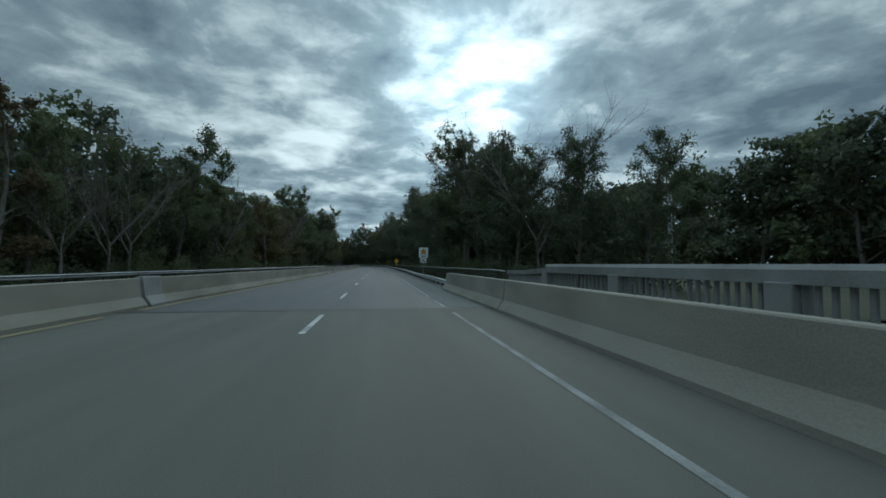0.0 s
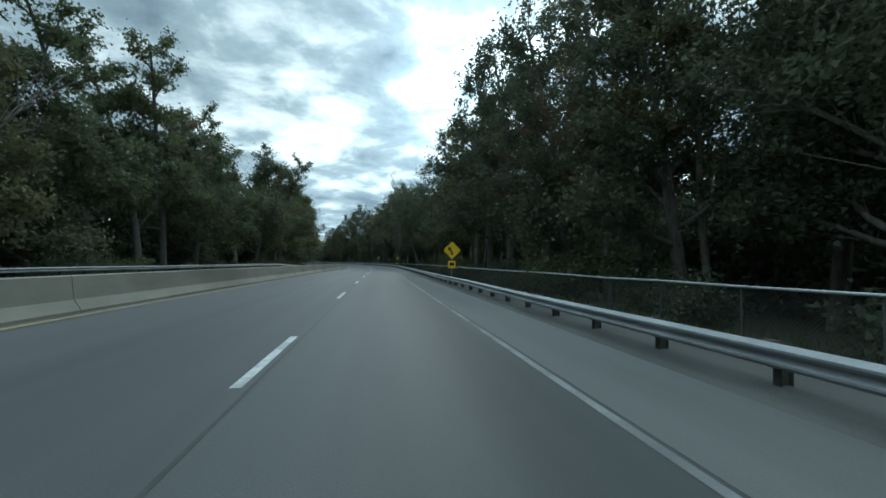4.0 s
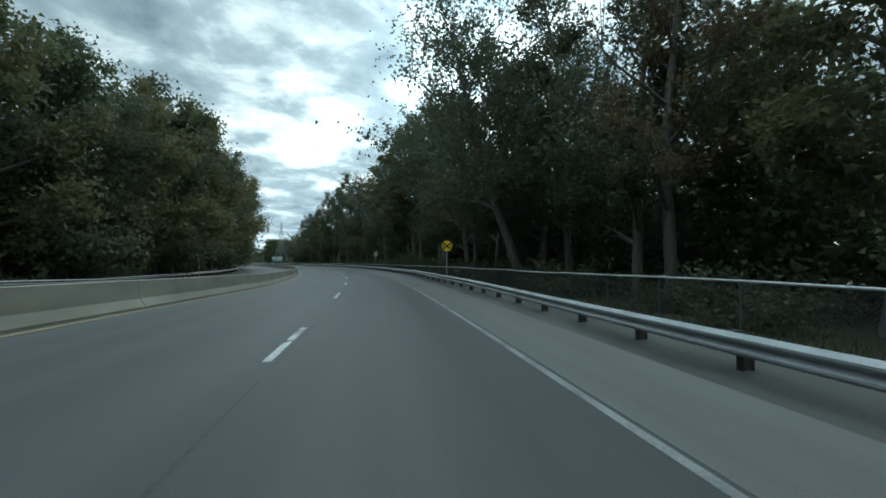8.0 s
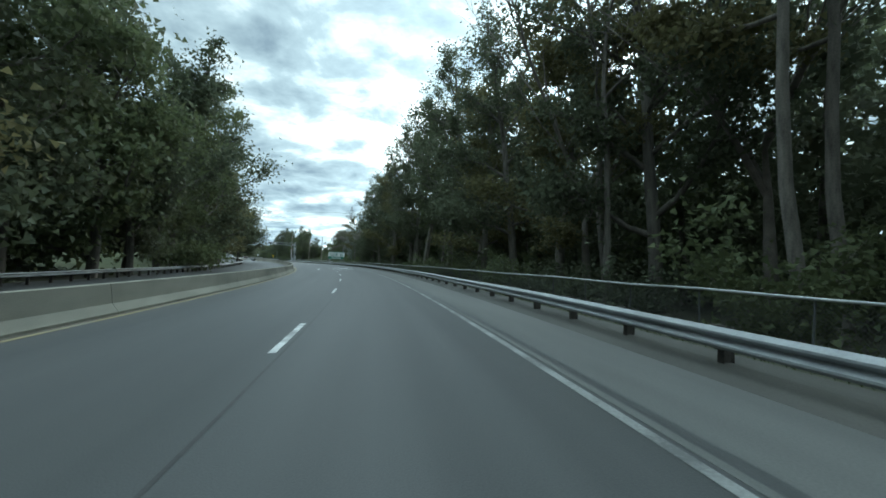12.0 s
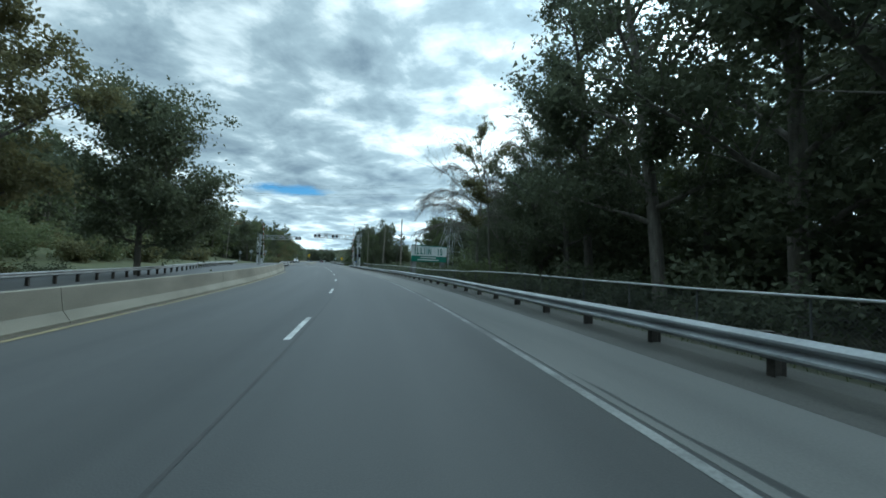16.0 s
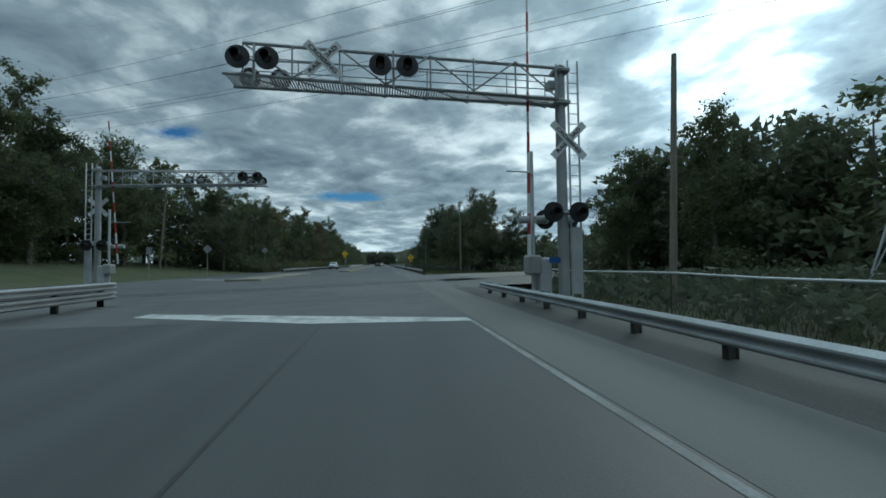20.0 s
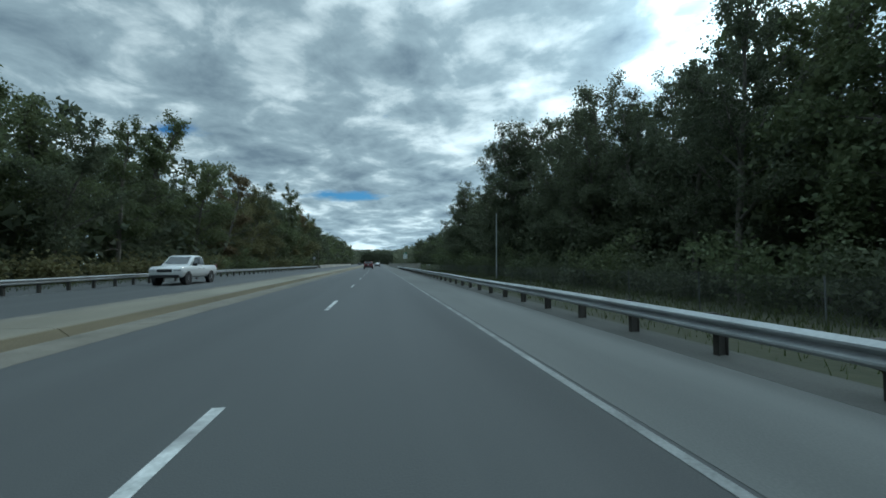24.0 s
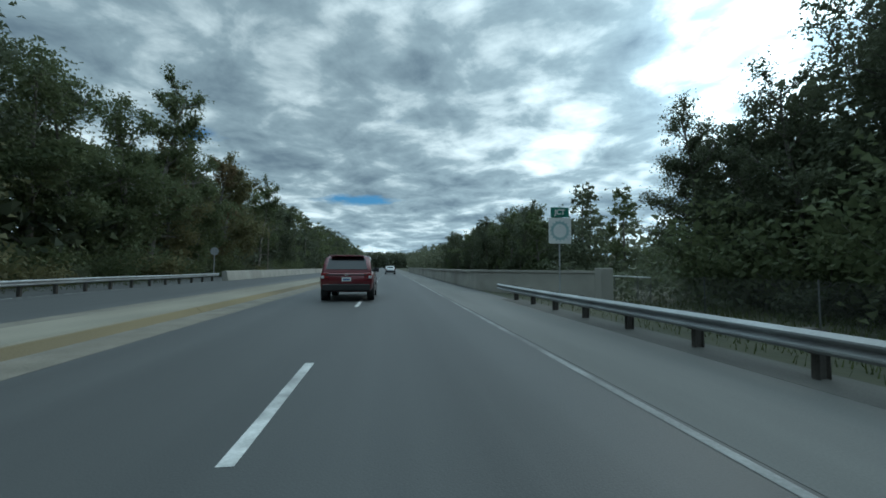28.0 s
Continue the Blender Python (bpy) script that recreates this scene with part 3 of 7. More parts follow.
def fence(s0, s1, d, height, label, spacing=2.5, rail=True, wave=0.035, seed=1):
    f = thing("chain_link_fence", label, "fence", group="roadside fences")
    rng = random.Random(seed)
    n = int((s1 - s0) / spacing) + 1
    dz = [rng.uniform(-wave, wave) for _ in range(n + 2)]
    def off(s):
        dip = float(np.interp(s, (318, 328, 338, 348), (0.0, -0.13, -0.13, 0.0)))
        return (0.04 * math.sin(s * 0.21), dip + np.interp(s, [s0 + i * spacing for i in range(n + 2)], dz))
    if rail:
        sweep("top_rail", [(d + a, height + b) for a, b in round_section(0.034)], s0, s1, ALU, f, step=spacing / 2, shift=off, smooth=True)
    me = bmesh.new()
    tube(me, (0, 0, -1.3), (0, 0, 0), 0.021, sides=6)
    pm = bpy.data.meshes.new("fence_post")
    me.to_mesh(pm)
    me.free()
    pm.materials.append(FENCE_STEEL)
    for i in range(n):
        s = s0 + i * spacing
        o = off(s)
        put("fence_post", pm, f, stand(s, d + o[0] + 0.035, height + o[1]) @ pose(0, 0, 0, rng.uniform(-1.5, 1.5), rng.uniform(-1.5, 1.5), 0))
    sweep("wire_mesh", [(d + 0.03, -0.25), (d + 0.03, height - 0.02)], s0, s1, CHAIN, f, step=spacing / 2, shift=off, closed=False)
    return f


fence(24.0, 395.0, FENCE_R, 0.93, "low chain-link fence with a wavy galvanised top rail")
fence(424.0, 549.0, 10.6, 0.95, "wire mesh fence on thin steel posts at the wood's edge", spacing=3.9, rail=False, wave=0.05, seed=5)


# ---- trees ----
def tubes_mesh(name, segs, material, sides=5):
    """Many tapered limbs in one mesh: segs of (a, b, ra, rb)."""
    verts, faces = [], []
    for a, b, ra, rb in segs:
        ax = (b - a)
        if ax.length < 1e-4:
            continue
        ax.normalize()
        u = ax.orthogonal().normalized()
        w = ax.cross(u)
        base = len(verts)
        n = sides if ra > 0.03 else 3
        for c, r in ((a, ra), (b, rb)):
            for i in range(n):
                t = 2 * math.pi * i / n
                verts.append(c + (u * math.cos(t) + w * math.sin(t)) * r)
        for i in range(n):
            j = (i + 1) % n
            faces.append((base + i, base + j, base + n + j, base + n + i))
    return mesh_of(name, verts, faces, material, True)


def limb(segs, rng, a, way, length, r, parts, curl, droop=0.0):
    """A bent limb; returns its points."""
    pts = [a]
    way = way.normalized()
    for i in range(parts):
        way = (way + Vector((rng.uniform(-curl, curl), rng.uniform(-curl, curl), rng.uniform(-curl, curl) - droop))).normalized()
        b = pts[-1] + way * (length / parts)
        r0, r1 = r * (1 - i / parts * 0.75), r * (1 - (i + 1) / parts * 0.75)
        segs.append((pts[-1], b, r0, r1))
        pts.append(b)
    return pts


def leaves_mesh(name, centres, radii, count, size, material, rng, flat=0.5):
    """Small pointed leaves scattered in clumps round the centres."""
    k = len(centres)
    weight = np.asarray(radii, dtype=float) ** 2
    pick = rng.choice(k, count, p=weight / weight.sum())
    c = np.asarray(centres)[pick]
    off = rng.normal(0, 1, (count, 3))
    off /= np.linalg.norm(off, axis=1)[:, None] + 1e-9
    off *= (rng.random((count, 1)) ** 0.45) * np.asarray(radii)[pick][:, None] * np.exp(rng.normal(0, 0.38, (count, 1)))
    off[:, 2] *= 0.75
    c = c + off
    up = rng.normal(0, 1, (count, 3)) + np.array((0, 0, flat)) + off * 0.4
    up /= np.linalg.norm(up, axis=1)[:, None]
    u = np.cross(up, rng.normal(0, 1, (count, 3)))
    u /= np.linalg.norm(u, axis=1)[:, None] + 1e-9
    w = np.cross(up, u)
    l = size * (0.65 + 0.7 * rng.random((count, 1)))
    wd = l * (0.36 + 0.14 * rng.random((count, 1)))
    v = np.stack([c - u * l * 0.45 + w * wd, c - u * l * 0.35 - w * wd, c + u * l * 0.6 - up * l * 0.1], 1).reshape(-1, 3)
    me = bpy.data.meshes.new(name)
    me.vertices.add(count * 3)
    me.vertices.foreach_set("co", v.astype(np.float32).ravel())
    me.loops.add(count * 3)
    me.loops.foreach_set("vertex_index", np.arange(count * 3, dtype=np.int32))
    me.polygons.add(count)
    me.polygons.foreach_set("loop_start", np.arange(0, count * 3, 3, dtype=np.int32))
    me.materials.append(material)
    me.update(calc_edges=True)
    me.validate()
    return me


def tree_meshes(seed, height, spread, base, leaf_count, leaf, material, bark=BARK, limbs=11, lean=0.04, gap=0.0, taper=0.6, twigs=3, girth=1.0, clump=1.0, crest=0.93, bend=(0.0, 0.0)):
    """A trunk with limbs and twigs, and a crown of many small leaf clumps along the twigs, thinner towards the top. gap: share of bare limbs."""
    rng, nr = random.Random(seed), np.random.default_rng(seed)
    segs, centres, radii = [], [], []
    r = (0.013 * height + 0.06) * girth
    trunk = limb(segs, rng, Vector((0, 0, -0.6)), Vector((bend[0] + rng.uniform(-lean, lean), bend[1] + rng.uniform(-lean, lean), 1)), height * crest, r, 9, 0.08)
    for i in range(limbs):
        f = base + (0.99 - base) * (i + rng.random() * 0.7) / limbs
        k = min(len(trunk) - 2, int(f * (len(trunk) - 1)))
        a = trunk[k].lerp(trunk[k + 1], f * (len(trunk) - 1) - k)
        ang = i * 2.4 + rng.uniform(-0.6, 0.6)
        g = (f - base) / (1 - base)
        reach = spread * (1.0 - taper * g ** 1.6) * rng.uniform(0.6, 1.2) * (0.75 if g < 0.12 else 1)
        way = Vector((math.cos(ang), math.sin(ang), 0.35 + 0.95 * g))
        pts = limb(segs, rng, a, way, reach, r * (0.45 - 0.27 * g), 4, 0.24)
        bare = rng.random() < gap
        for j in range(1, 5):
            for _ in range(twigs):
                way = (pts[j] - pts[j - 1]).normalized() + Vector((rng.uniform(-1, 1), rng.uniform(-1, 1), rng.uniform(-0.3, 0.9)))
                sub = limb(segs, rng, pts[j], way, reach * rng.uniform(0.2, 0.5), r * 0.10, 1, 0.3)
                if bare or rng.random() < (0.08 + 0.25 * g) / clump ** 2:
                    continue
                size = spread * rng.uniform(0.09, 0.2) * clump * (1.12 - 0.4 * g)
                centres.append(tuple(sub[-1]))
                radii.append(size)
                if rng.random() < 0.5:
                    centres.append(tuple(sub[0].lerp(sub[-1], 0.5)))
                    radii.append(size * 0.9)
    for _ in range(4):
        centres.append(tuple(trunk[-1] + Vector((rng.uniform(-1.3, 1.3), rng.uniform(-1.3, 1.3), rng.uniform(-2.6, 0.2)))))
        radii.append(spread * rng.uniform(0.10, 0.17))
    return tubes_mesh("trunk", segs, bark, 5), leaves_mesh("crown", centres, radii, leaf_count, leaf, material, nr)


def bare_tree_mesh(seed, height, spread, material, droop=0.0, stems=4, rise=1.5, twig=0.014):
    """A leafless tree: a short bole, several upright stems, and twice-forked twigs."""
    rng = random.Random(seed)
    segs = []
    r = 0.012 * height + 0.05
    bole = limb(segs, rng, Vector((0, 0, -0.6)), Vector((0, 0, 1)), height * 0.3, r, 4, 0.06)

    def fork(a, way, length, rad, depth):
        pts = limb(segs, rng, a, way, length, rad, 5 if depth > 1 else 3, 0.16, droop * (0.6 if depth > 1 else 1.6))
        if depth:
            for q in range(1, len(pts)):
                for _ in range(2 if depth == 1 or q > 2 else 3):
                    w = (pts[q] - pts[q - 1]).normalized() * 1.1 + Vector((rng.uniform(-0.8, 0.8), rng.uniform(-0.8, 0.8), rng.uniform(-0.2, 0.6)))
                    fork(pts[q], w, length * rng.uniform(0.34, 0.52), max(rad * 0.36, twig), depth - 1)
    for i in range(stems):
        ang = i * 2.4 + rng.uniform(-0.4, 0.4)
        way = Vector((math.cos(ang) * spread / height, math.sin(ang) * spread / height, rise * rng.uniform(0.35, 0.5)))
        fork(bole[-1 - i % 2], way, height * 0.6 * rng.uniform(0.8, 1.05), r * 0.42, 2)
    return tubes_mesh("trunk", segs[:4], material, 7), tubes_mesh("crown", segs[4:], material, 4)


def drooping_tree_mesh(seed, height, material):
    """A dead tree whose long limbs arch over to one side and hang down in rows of thin twigs."""
    rng = random.Random(seed)
    segs = []
    bole = limb(segs, rng, Vector((0, 0, -0.6)), Vector((0.05, 0, 1)), height * 0.82, 0.2, 8, 0.05)
    n = len(segs)
    for k, (x, y), rise, length in ((4, (-1.0, 0.15), 0.9, 6.0), (5, (-1.0, -0.4), 0.9, 6.4), (5, (-0.9, 0.5), 1.0, 5.8), (6, (-1.0, 0.0), 1.1, 5.6), (6, (0.6, 0.5), 1.2, 4.0), (7, (-0.7, -0.3), 1.5, 4.6), (8, (-0.4, 0.2), 2.0, 4.0), (8, (0.35, -0.2), 2.0, 3.6)):
        pts = limb(segs, rng, bole[k], Vector((x, y, rise)), length, 0.085, 9, 0.07, 0.12)
        for q in range(2, len(pts)):
            along = (pts[q] - pts[q - 1]).normalized()
            for _ in range(4):
                way = along * 1.0 + Vector((rng.uniform(-0.7, 0.5), rng.uniform(-0.8, 0.8), rng.uniform(-0.1, 0.75)))
                sub = limb(segs, rng, pts[q], way, rng.uniform(1.1, 2.2), 0.026, 5, 0.1, 0.2)
                for j in range(1, len(sub)):
                    for _ in range(2):
                        way = (sub[j] - sub[j - 1]).normalized() + Vector((rng.uniform(-0.5, 0.5), rng.uniform(-0.5, 0.5), rng.uniform(-0.8, 0.1)))
                        limb(segs, rng, sub[j], way, rng.uniform(0.5, 1.1), 0.013, 2, 0.1, 0.3)
    return tubes_mesh("trunk", segs[:n], material, 7), tubes_mesh("crown", segs[n:], material, 3)


def bush_mesh(seed, height, spread, count, leaf, material):
    rng, nr = random.Random(seed), np.random.default_rng(seed)
    segs, centres, radii = [], [], []
    for i in range(9):
        ang = i * 2.4
        pts = limb(segs, rng, Vector((0, 0, -0.3)), Vector((math.cos(ang) * 0.7, math.sin(ang) * 0.7, 1)), height * rng.uniform(0.6, 1.0), 0.03, 4, 0.25)
        for q in pts[1:]:
            centres.append(tuple(q))
            radii.append(spread * rng.uniform(0.3, 0.5))
    return tubes_mesh("stem", segs, BARK, 4), leaves_mesh("foliage", centres, radii, count, leaf, material, nr)


PROTO = {}
def proto(key, name, label, meshes, group, names=("trunk", "crown"), category="tree"):
    t = thing(name, label, category, group=group)
    for n, me in zip(names, meshes):
        put(n, me, t)
    PROTO[key] = [t, 0]


WOODS = "trees along the road"
# fine-leaved trees close to the lane
proto("oak", "broadleaf_tree", "broad dark green roadside tree with a full crown", tree_meshes(11, 20, 5.6, 0.16, 18500, 0.2, LEAF_DARK, limbs=18), WOODS)
proto("oak2", "broadleaf_tree", "large dark green tree with an uneven leaning crown", tree_meshes(12, 22, 6.0, 0.2, 18500, 0.205, LEAF_DARK, limbs=18, lean=0.1), WOODS)
proto("olive", "broadleaf_tree", "olive green tree beginning to turn yellow", tree_meshes(15, 18, 5.0, 0.15, 18500, 0.19, LEAF_OLIVE, limbs=16), WOODS)
proto("tall", "tall_tree", "tall green tree with an open airy top", tree_meshes(14, 23, 4.8, 0.3, 16000, 0.19, LEAF_MID, limbs=17, gap=0.15, taper=0.45), WOODS)
proto("rust", "turning_tree", "tree with thinning brownish autumn leaves", tree_meshes(16, 19, 4.8, 0.25, 9500, 0.18, LEAF_RUST, limbs=15, gap=0.25), WOODS)
proto("thin", "sparse_tree", "slender tree with sparse leaves and a straight trunk", tree_meshes(17, 21, 4.0, 0.42, 8000, 0.18, LEAF_OLIVE, BARK, limbs=13, gap=0.25, taper=0.4, girth=0.55), WOODS)
# trees across the road
proto("l_oak", "broadleaf_tree", "dark green tree in the wood beyond the opposite lanes", tree_meshes(31, 20, 5.4, 0.12, 12500, 0.265, LEAF_DARK, limbs=15, twigs=2, clump=1.5, crest=0.86), WOODS)
proto("l_maple", "broadleaf_tree", "mid green tree with a dense rounded crown", tree_meshes(32, 19, 5.2, 0.12, 12500, 0.265, LEAF_MID, limbs=15, twigs=2, clump=1.5, crest=0.86), WOODS)
proto("l_tall", "tall_tree", "tall narrow green tree with an open top", tree_meshes(33, 23, 4.4, 0.2, 11000, 0.25, LEAF_MID, limbs=15, gap=0.12, taper=0.5, twigs=2, clump=1.35), WOODS)
proto("l_olive", "broadleaf_tree", "olive green tree turning yellow in patches", tree_meshes(34, 18, 5.0, 0.15, 12500, 0.265, LEAF_OLIVE, limbs=14, twigs=2, clump=1.5, crest=0.86), WOODS)
proto("l_rust", "turning_tree", "thin crowned tree with brownish leaves", tree_meshes(35, 19, 4.6, 0.2, 7500, 0.23, LEAF_RUST, limbs=13, gap=0.3, twigs=2), WOODS)
proto("f_oak", "broadleaf_tree", "dark green tree on the far edge of the open ground", tree_meshes(51, 20, 5.6, 0.1, 3000, 0.56, LEAF_DARK, limbs=13, twigs=2, clump=1.6, crest=0.86), WOODS)
proto("f_maple", "broadleaf_tree", "green rounded tree on the far edge of the open ground", tree_meshes(52, 19, 5.4, 0.1, 3000, 0.56, LEAF_MID, limbs=13, twigs=2, clump=1.6, crest=0.84), WOODS)
proto("big_oak", "broadleaf_tree", "spreading dark oak standing alone beside the opposite lanes", tree_meshes(41, 17, 5.4, 0.22, 30000, 0.25, LEAF_DARK, limbs=26, taper=0.3, clump=1.5, crest=0.82), WOODS)
proto("leaning_oak", "broadleaf_tree", "big dark oak leaning out over the road", tree_meshes(43, 22, 7.0, 0.3, 15000, 0.2, LEAF_DARK, limbs=22, taper=0.35, clump=1.4, crest=0.82, bend=(-0.30, 0.08)), WOODS)
proto("bare", "bare_tree", "leafless grey tree with fine branching twigs", bare_tree_mesh(18, 18, 6.5, DEADWOOD), "leafless trees", ("trunk", "crown"))
proto("weeping", "bare_tree", "dead tree with drooping leafless branches", drooping_tree_mesh(28, 13.5, DEADWOOD), "leafless trees", ("trunk", "crown"))
proto("bush", "bush", "low dark green bush at the wood's edge", bush_mesh(19, 3.4, 2.4, 3200, 0.19, LEAF_DARK), "bushes", ("stem", "foliage"), "bush")
proto("bush2", "bush", "tall green undergrowth bush", bush_mesh(20, 5.4, 2.9, 3200, 0.22, LEAF_MID), "bushes", ("stem", "foliage"), "bush")
proto("bush3", "bush", "rounded olive green shrub", bush_mesh(21, 4.2, 3.4, 2000, 0.33, LEAF_OLIVE), "bushes", ("stem", "foliage"), "bush")


def plant(key, s, d, scale=1.0, turn=None, z=-0.45, rng=random.Random(77)):
    turn = rng.uniform(0, 360) if turn is None else turn
    t, used = PROTO[key]
    m = stand(s, d, z, turn) @ pose(0, 0, 0, rng.uniform(-2, 2), rng.uniform(-2, 2), 0)
    if used:
        ob = copy_thing(t, m)
    else:
        ob = t
        ob.matrix_world = m
        PROTO[key][1] = 1
    ob.scale = (scale * rng.uniform(0.92, 1.08), scale * rng.uniform(0.92, 1.08), scale)
    return ob


def deep_wood(label, rows, seed):
    """Trees too deep in the wood to be told apart: rows of (from, to, nearest, farthest, spacing, height, lift)."""
    nr, rng = np.random.default_rng(seed), random.Random(seed)
    for material, share in ((LEAF_DARK, 0), (LEAF_MID, 1)):
        centres, radii, stems = [], [], []
        for s0, s1, d0, d1, gap, h, lift in rows:
            s, i = s0, 0
            while s < s1:
                i += 1
                if i % 3 != share + (1 if share == 0 and i % 3 == 2 else 0):
                    s += gap * rng.uniform(0.75, 1.3)
                    continue
                p = at(s, rng.uniform(d0, d1), -0.5 + lift)
                top = h * rng.uniform(0.85, 1.12)
                stems.append((p, p + Vector((rng.uniform(-0.5, 0.5), rng.uniform(-0.5, 0.5), top * 0.8)), 0.22, 0.06))
                for k in range(30):
                    f = rng.uniform(0.1, 1.0)
                    a, reach = rng.uniform(0, 6.3), 0.25 * top * math.sqrt(rng.random()) * (1.05 - 0.75 * f ** 2)
                    centres.append((p.x + math.cos(a) * reach, p.y + math.sin(a) * reach, p.z + top * f))
                    radii.append(rng.uniform(0.7, 1.5))
                s += gap * rng.uniform(0.75, 1.3)
        crown = leaves_mesh("deep_wood", centres, radii, len(centres) * 30, 0.60, material, nr)
        base = tagged(put("deep_wood", crown), label, "wood", kind="stuff")
        put("stem", tubes_mesh("stem", stems, BARK, 5), base)


def wood(s0, s1, d0, d1, keys, gap, h0, h1, seed, z=-0.5, grow=None):
    """A row of trees between two stations, at uneven distances. grow: (stations, factors) for their height."""
    rng = random.Random(seed)
    s = s0
    while s < s1:
        key = rng.choice(keys)
        k = rng.uniform(h0, h1) * (float(np.interp(s, *grow)) if grow else 1.0)
        plant(key, s + rng.uniform(-1, 1), rng.uniform(d0, d1), k, rng.uniform(0, 360), z, rng)
        s += gap * rng.uniform(0.75, 1.3)


NEAR = ["oak", "oak2", "oak", "olive", "tall", "rust", "thin", "oak2"]
LEFT = ["l_oak", "l_maple", "l_tall", "l_oak", "l_olive", "l_maple", "l_rust"]
GROW_R = ((30, 37, 50, 62, 70, 84, 95, 106, 135, 155, 170, 186, 196, 298, 314, 330), (0.6, 0.68, 0.9, 0.95, 0.7, 0.78, 0.95, 1.08, 1.1, 1.08, 0.95, 0.98, 1.24, 1.16, 0.84, 0.66))
GROW_L = ((20, 60, 100, 150, 170, 190, 213, 226, 240, 256, 275), (0.66, 0.72, 0.9, 1.08, 1.22, 1.15, 1.38, 1.15, 1.35, 1.45, 1.3))
# right-hand wood, with a low gap round the leafless tree
plant("bare", 32, 13, 0.78)
plant("bare", 34, 14, 0.74)
wood(33, 41, 11.4, 13.5, ["oak", "oak2"], 4.0, 0.9, 1.05, 1, grow=GROW_R)
wood(43, 56, 11.4, 14.5, ["thin", "tall", "thin"], 3.6, 0.85, 1.0, 61, grow=GROW_R)
wood(57, 64, 11.2, 13.0, ["oak", "oak2"], 3.4, 0.95, 1.08, 62, grow=GROW_R)
for s, d, k in ((44.5, 15.0, 0.95), (48.0, 13.6, 0.9), (52.5, 15.5, 0.98)):
    plant("bare", s, d, k)
wood(84, 300, 10.8, 13.0, NEAR, 5.2, 0.9, 1.08, 2, grow=GROW_R)
wood(302, 317, 11.6, 13.6, ["oak", "oak2", "olive"], 4.4, 0.95, 1.08, 22, grow=GROW_R)
wood(66, 83, 12.5, 15, ["bush", "bush2", "bush"], 2.4, 1.3, 1.7, 6)
plant("oak", 64.8, 12.6, 0.84)
plant("oak2", 62.0, 15.0, 0.86)
wood(27, 338, 9.2, 10.6, ["bush", "bush2", "bush"], 4.8, 0.5, 0.85, 3)
wood(24, 140, 54, 64, ["f_oak", "f_maple", "f_oak"], 5.0, 1.1, 1.28, 4)
for s, d, k in ((28.5, 14.5, 0.58), (31.0, 17.0, 0.64), (27.0, 19.0, 0.6)):
    plant("oak", s, d, k)
plant("leaning_oak", 171.5, 10.2, 1.0, 0)
for s, d, k in ((72.5, 15.0, 0.92), (75.5, 16.0, 0.86), (128, 15.5, 1.15), (150, 16, 1.15), (242, 12.6, 1.3), (233, 14.5, 1.35), (296, 16, 1.2), (331.2, 13.2, 0.78)):
    plant("bare", s, d, k)
for s, d, k in ((121.5, 10.6, 1.05), (208, 10.4, 1.05), (212, 10.6, 1.1), (228.8, 10.4, 1.1), (237, 10.4, 1.0), (324.6, 10.0, 0.62)):
    plant("thin", s, d, k)
plant("weeping", 336.6, 13.2, 1.0, 0)
plant("weeping", 330.5, 15.4, 1.05, 20)
for key, s, d, k in (("oak", 83.2, 11.4, 0.76), ("oak2", 86.5, 13.2, 0.74), ("oak", 90.5, 11.6, 0.9), ("oak2", 95.0, 12.6, 0.95), ("l_oak", 88.0, 16.5, 0.8), ("l_oak", 93.0, 17.0, 0.9)):
    plant(key, s, d, k)
for key, s, d, k in (("oak2", 319.5, 13.2, 0.68), ("oak", 323.5, 13.6, 0.6), ("oak", 327.5, 13.6, 0.54), ("oak2", 331.5, 14.2, 0.47), ("oak", 335.5, 14.2, 0.46), ("oak", 339.5, 15.2, 0.4), ("oak2", 343.5, 17, 0.4), ("oak", 326, 17.5, 0.62), ("oak", 333, 18.5, 0.5), ("l_oak", 346.5, 19.5, 0.42), ("oak", 352.0, 25, 0.7), ("oak2", 358, 26.5, 0.64), ("oak", 360.5, 28.5, 0.68), ("l_oak", 340, 21, 0.46)):
    plant(key, s, d, k)
# left-hand wood
wood(18, 190, -23.8, -21.2, LEFT, 5.4, 0.92, 1.08, 5, grow=GROW_L)
wood(191, 262, -21.4, -19.4, ["l_oak", "l_maple", "l_olive", "l_oak"], 5.2, 0.95, 1.08, 45, grow=GROW_L)
for s, k in ((213, 1.1), (218.5, 1.08)):
    plant("l_oak", s, -21.0, k)
wood(262, 288, -21.0, -18.9, ["l_oak", "l_oak", "l_maple"], 5.6, 1.22, 1.38, 46)
wood(18, 190, -20.8, -19.8, ["bush", "bush2", "bush"], 5.0, 0.4, 0.75, 7)
wood(191, 258, -21.5, -20.4, ["bush", "bush"], 6.5, 0.3, 0.5, 47)
for s, d, k in ((58, -20.6, 0.75), (93, -20.6, 0.85), (88, -20.8, 0.8), (97.5, -21, 0.85), (35, -20.6, 0.66), (38.5, -21, 0.7), (31, -21, 0.62), (163, -24, 1.0), (122, -25, 0.9)):
    plant("bare", s, d, k)
wood(293, 323, -27.5, -23.5, ["l_maple", "l_olive", "l_oak"], 5.6, 1.0, 1.15, 55)
wood(297, 326, -20.6, -18.8, ["olive", "olive", "l_olive"], 6.4, 1.08, 1.2, 57)
plant("big_oak", 333, -16.4, 1.02, 20)
wood(299, 336, -22, -21, ["bush3", "bush"], 5, 0.4, 0.6, 56)
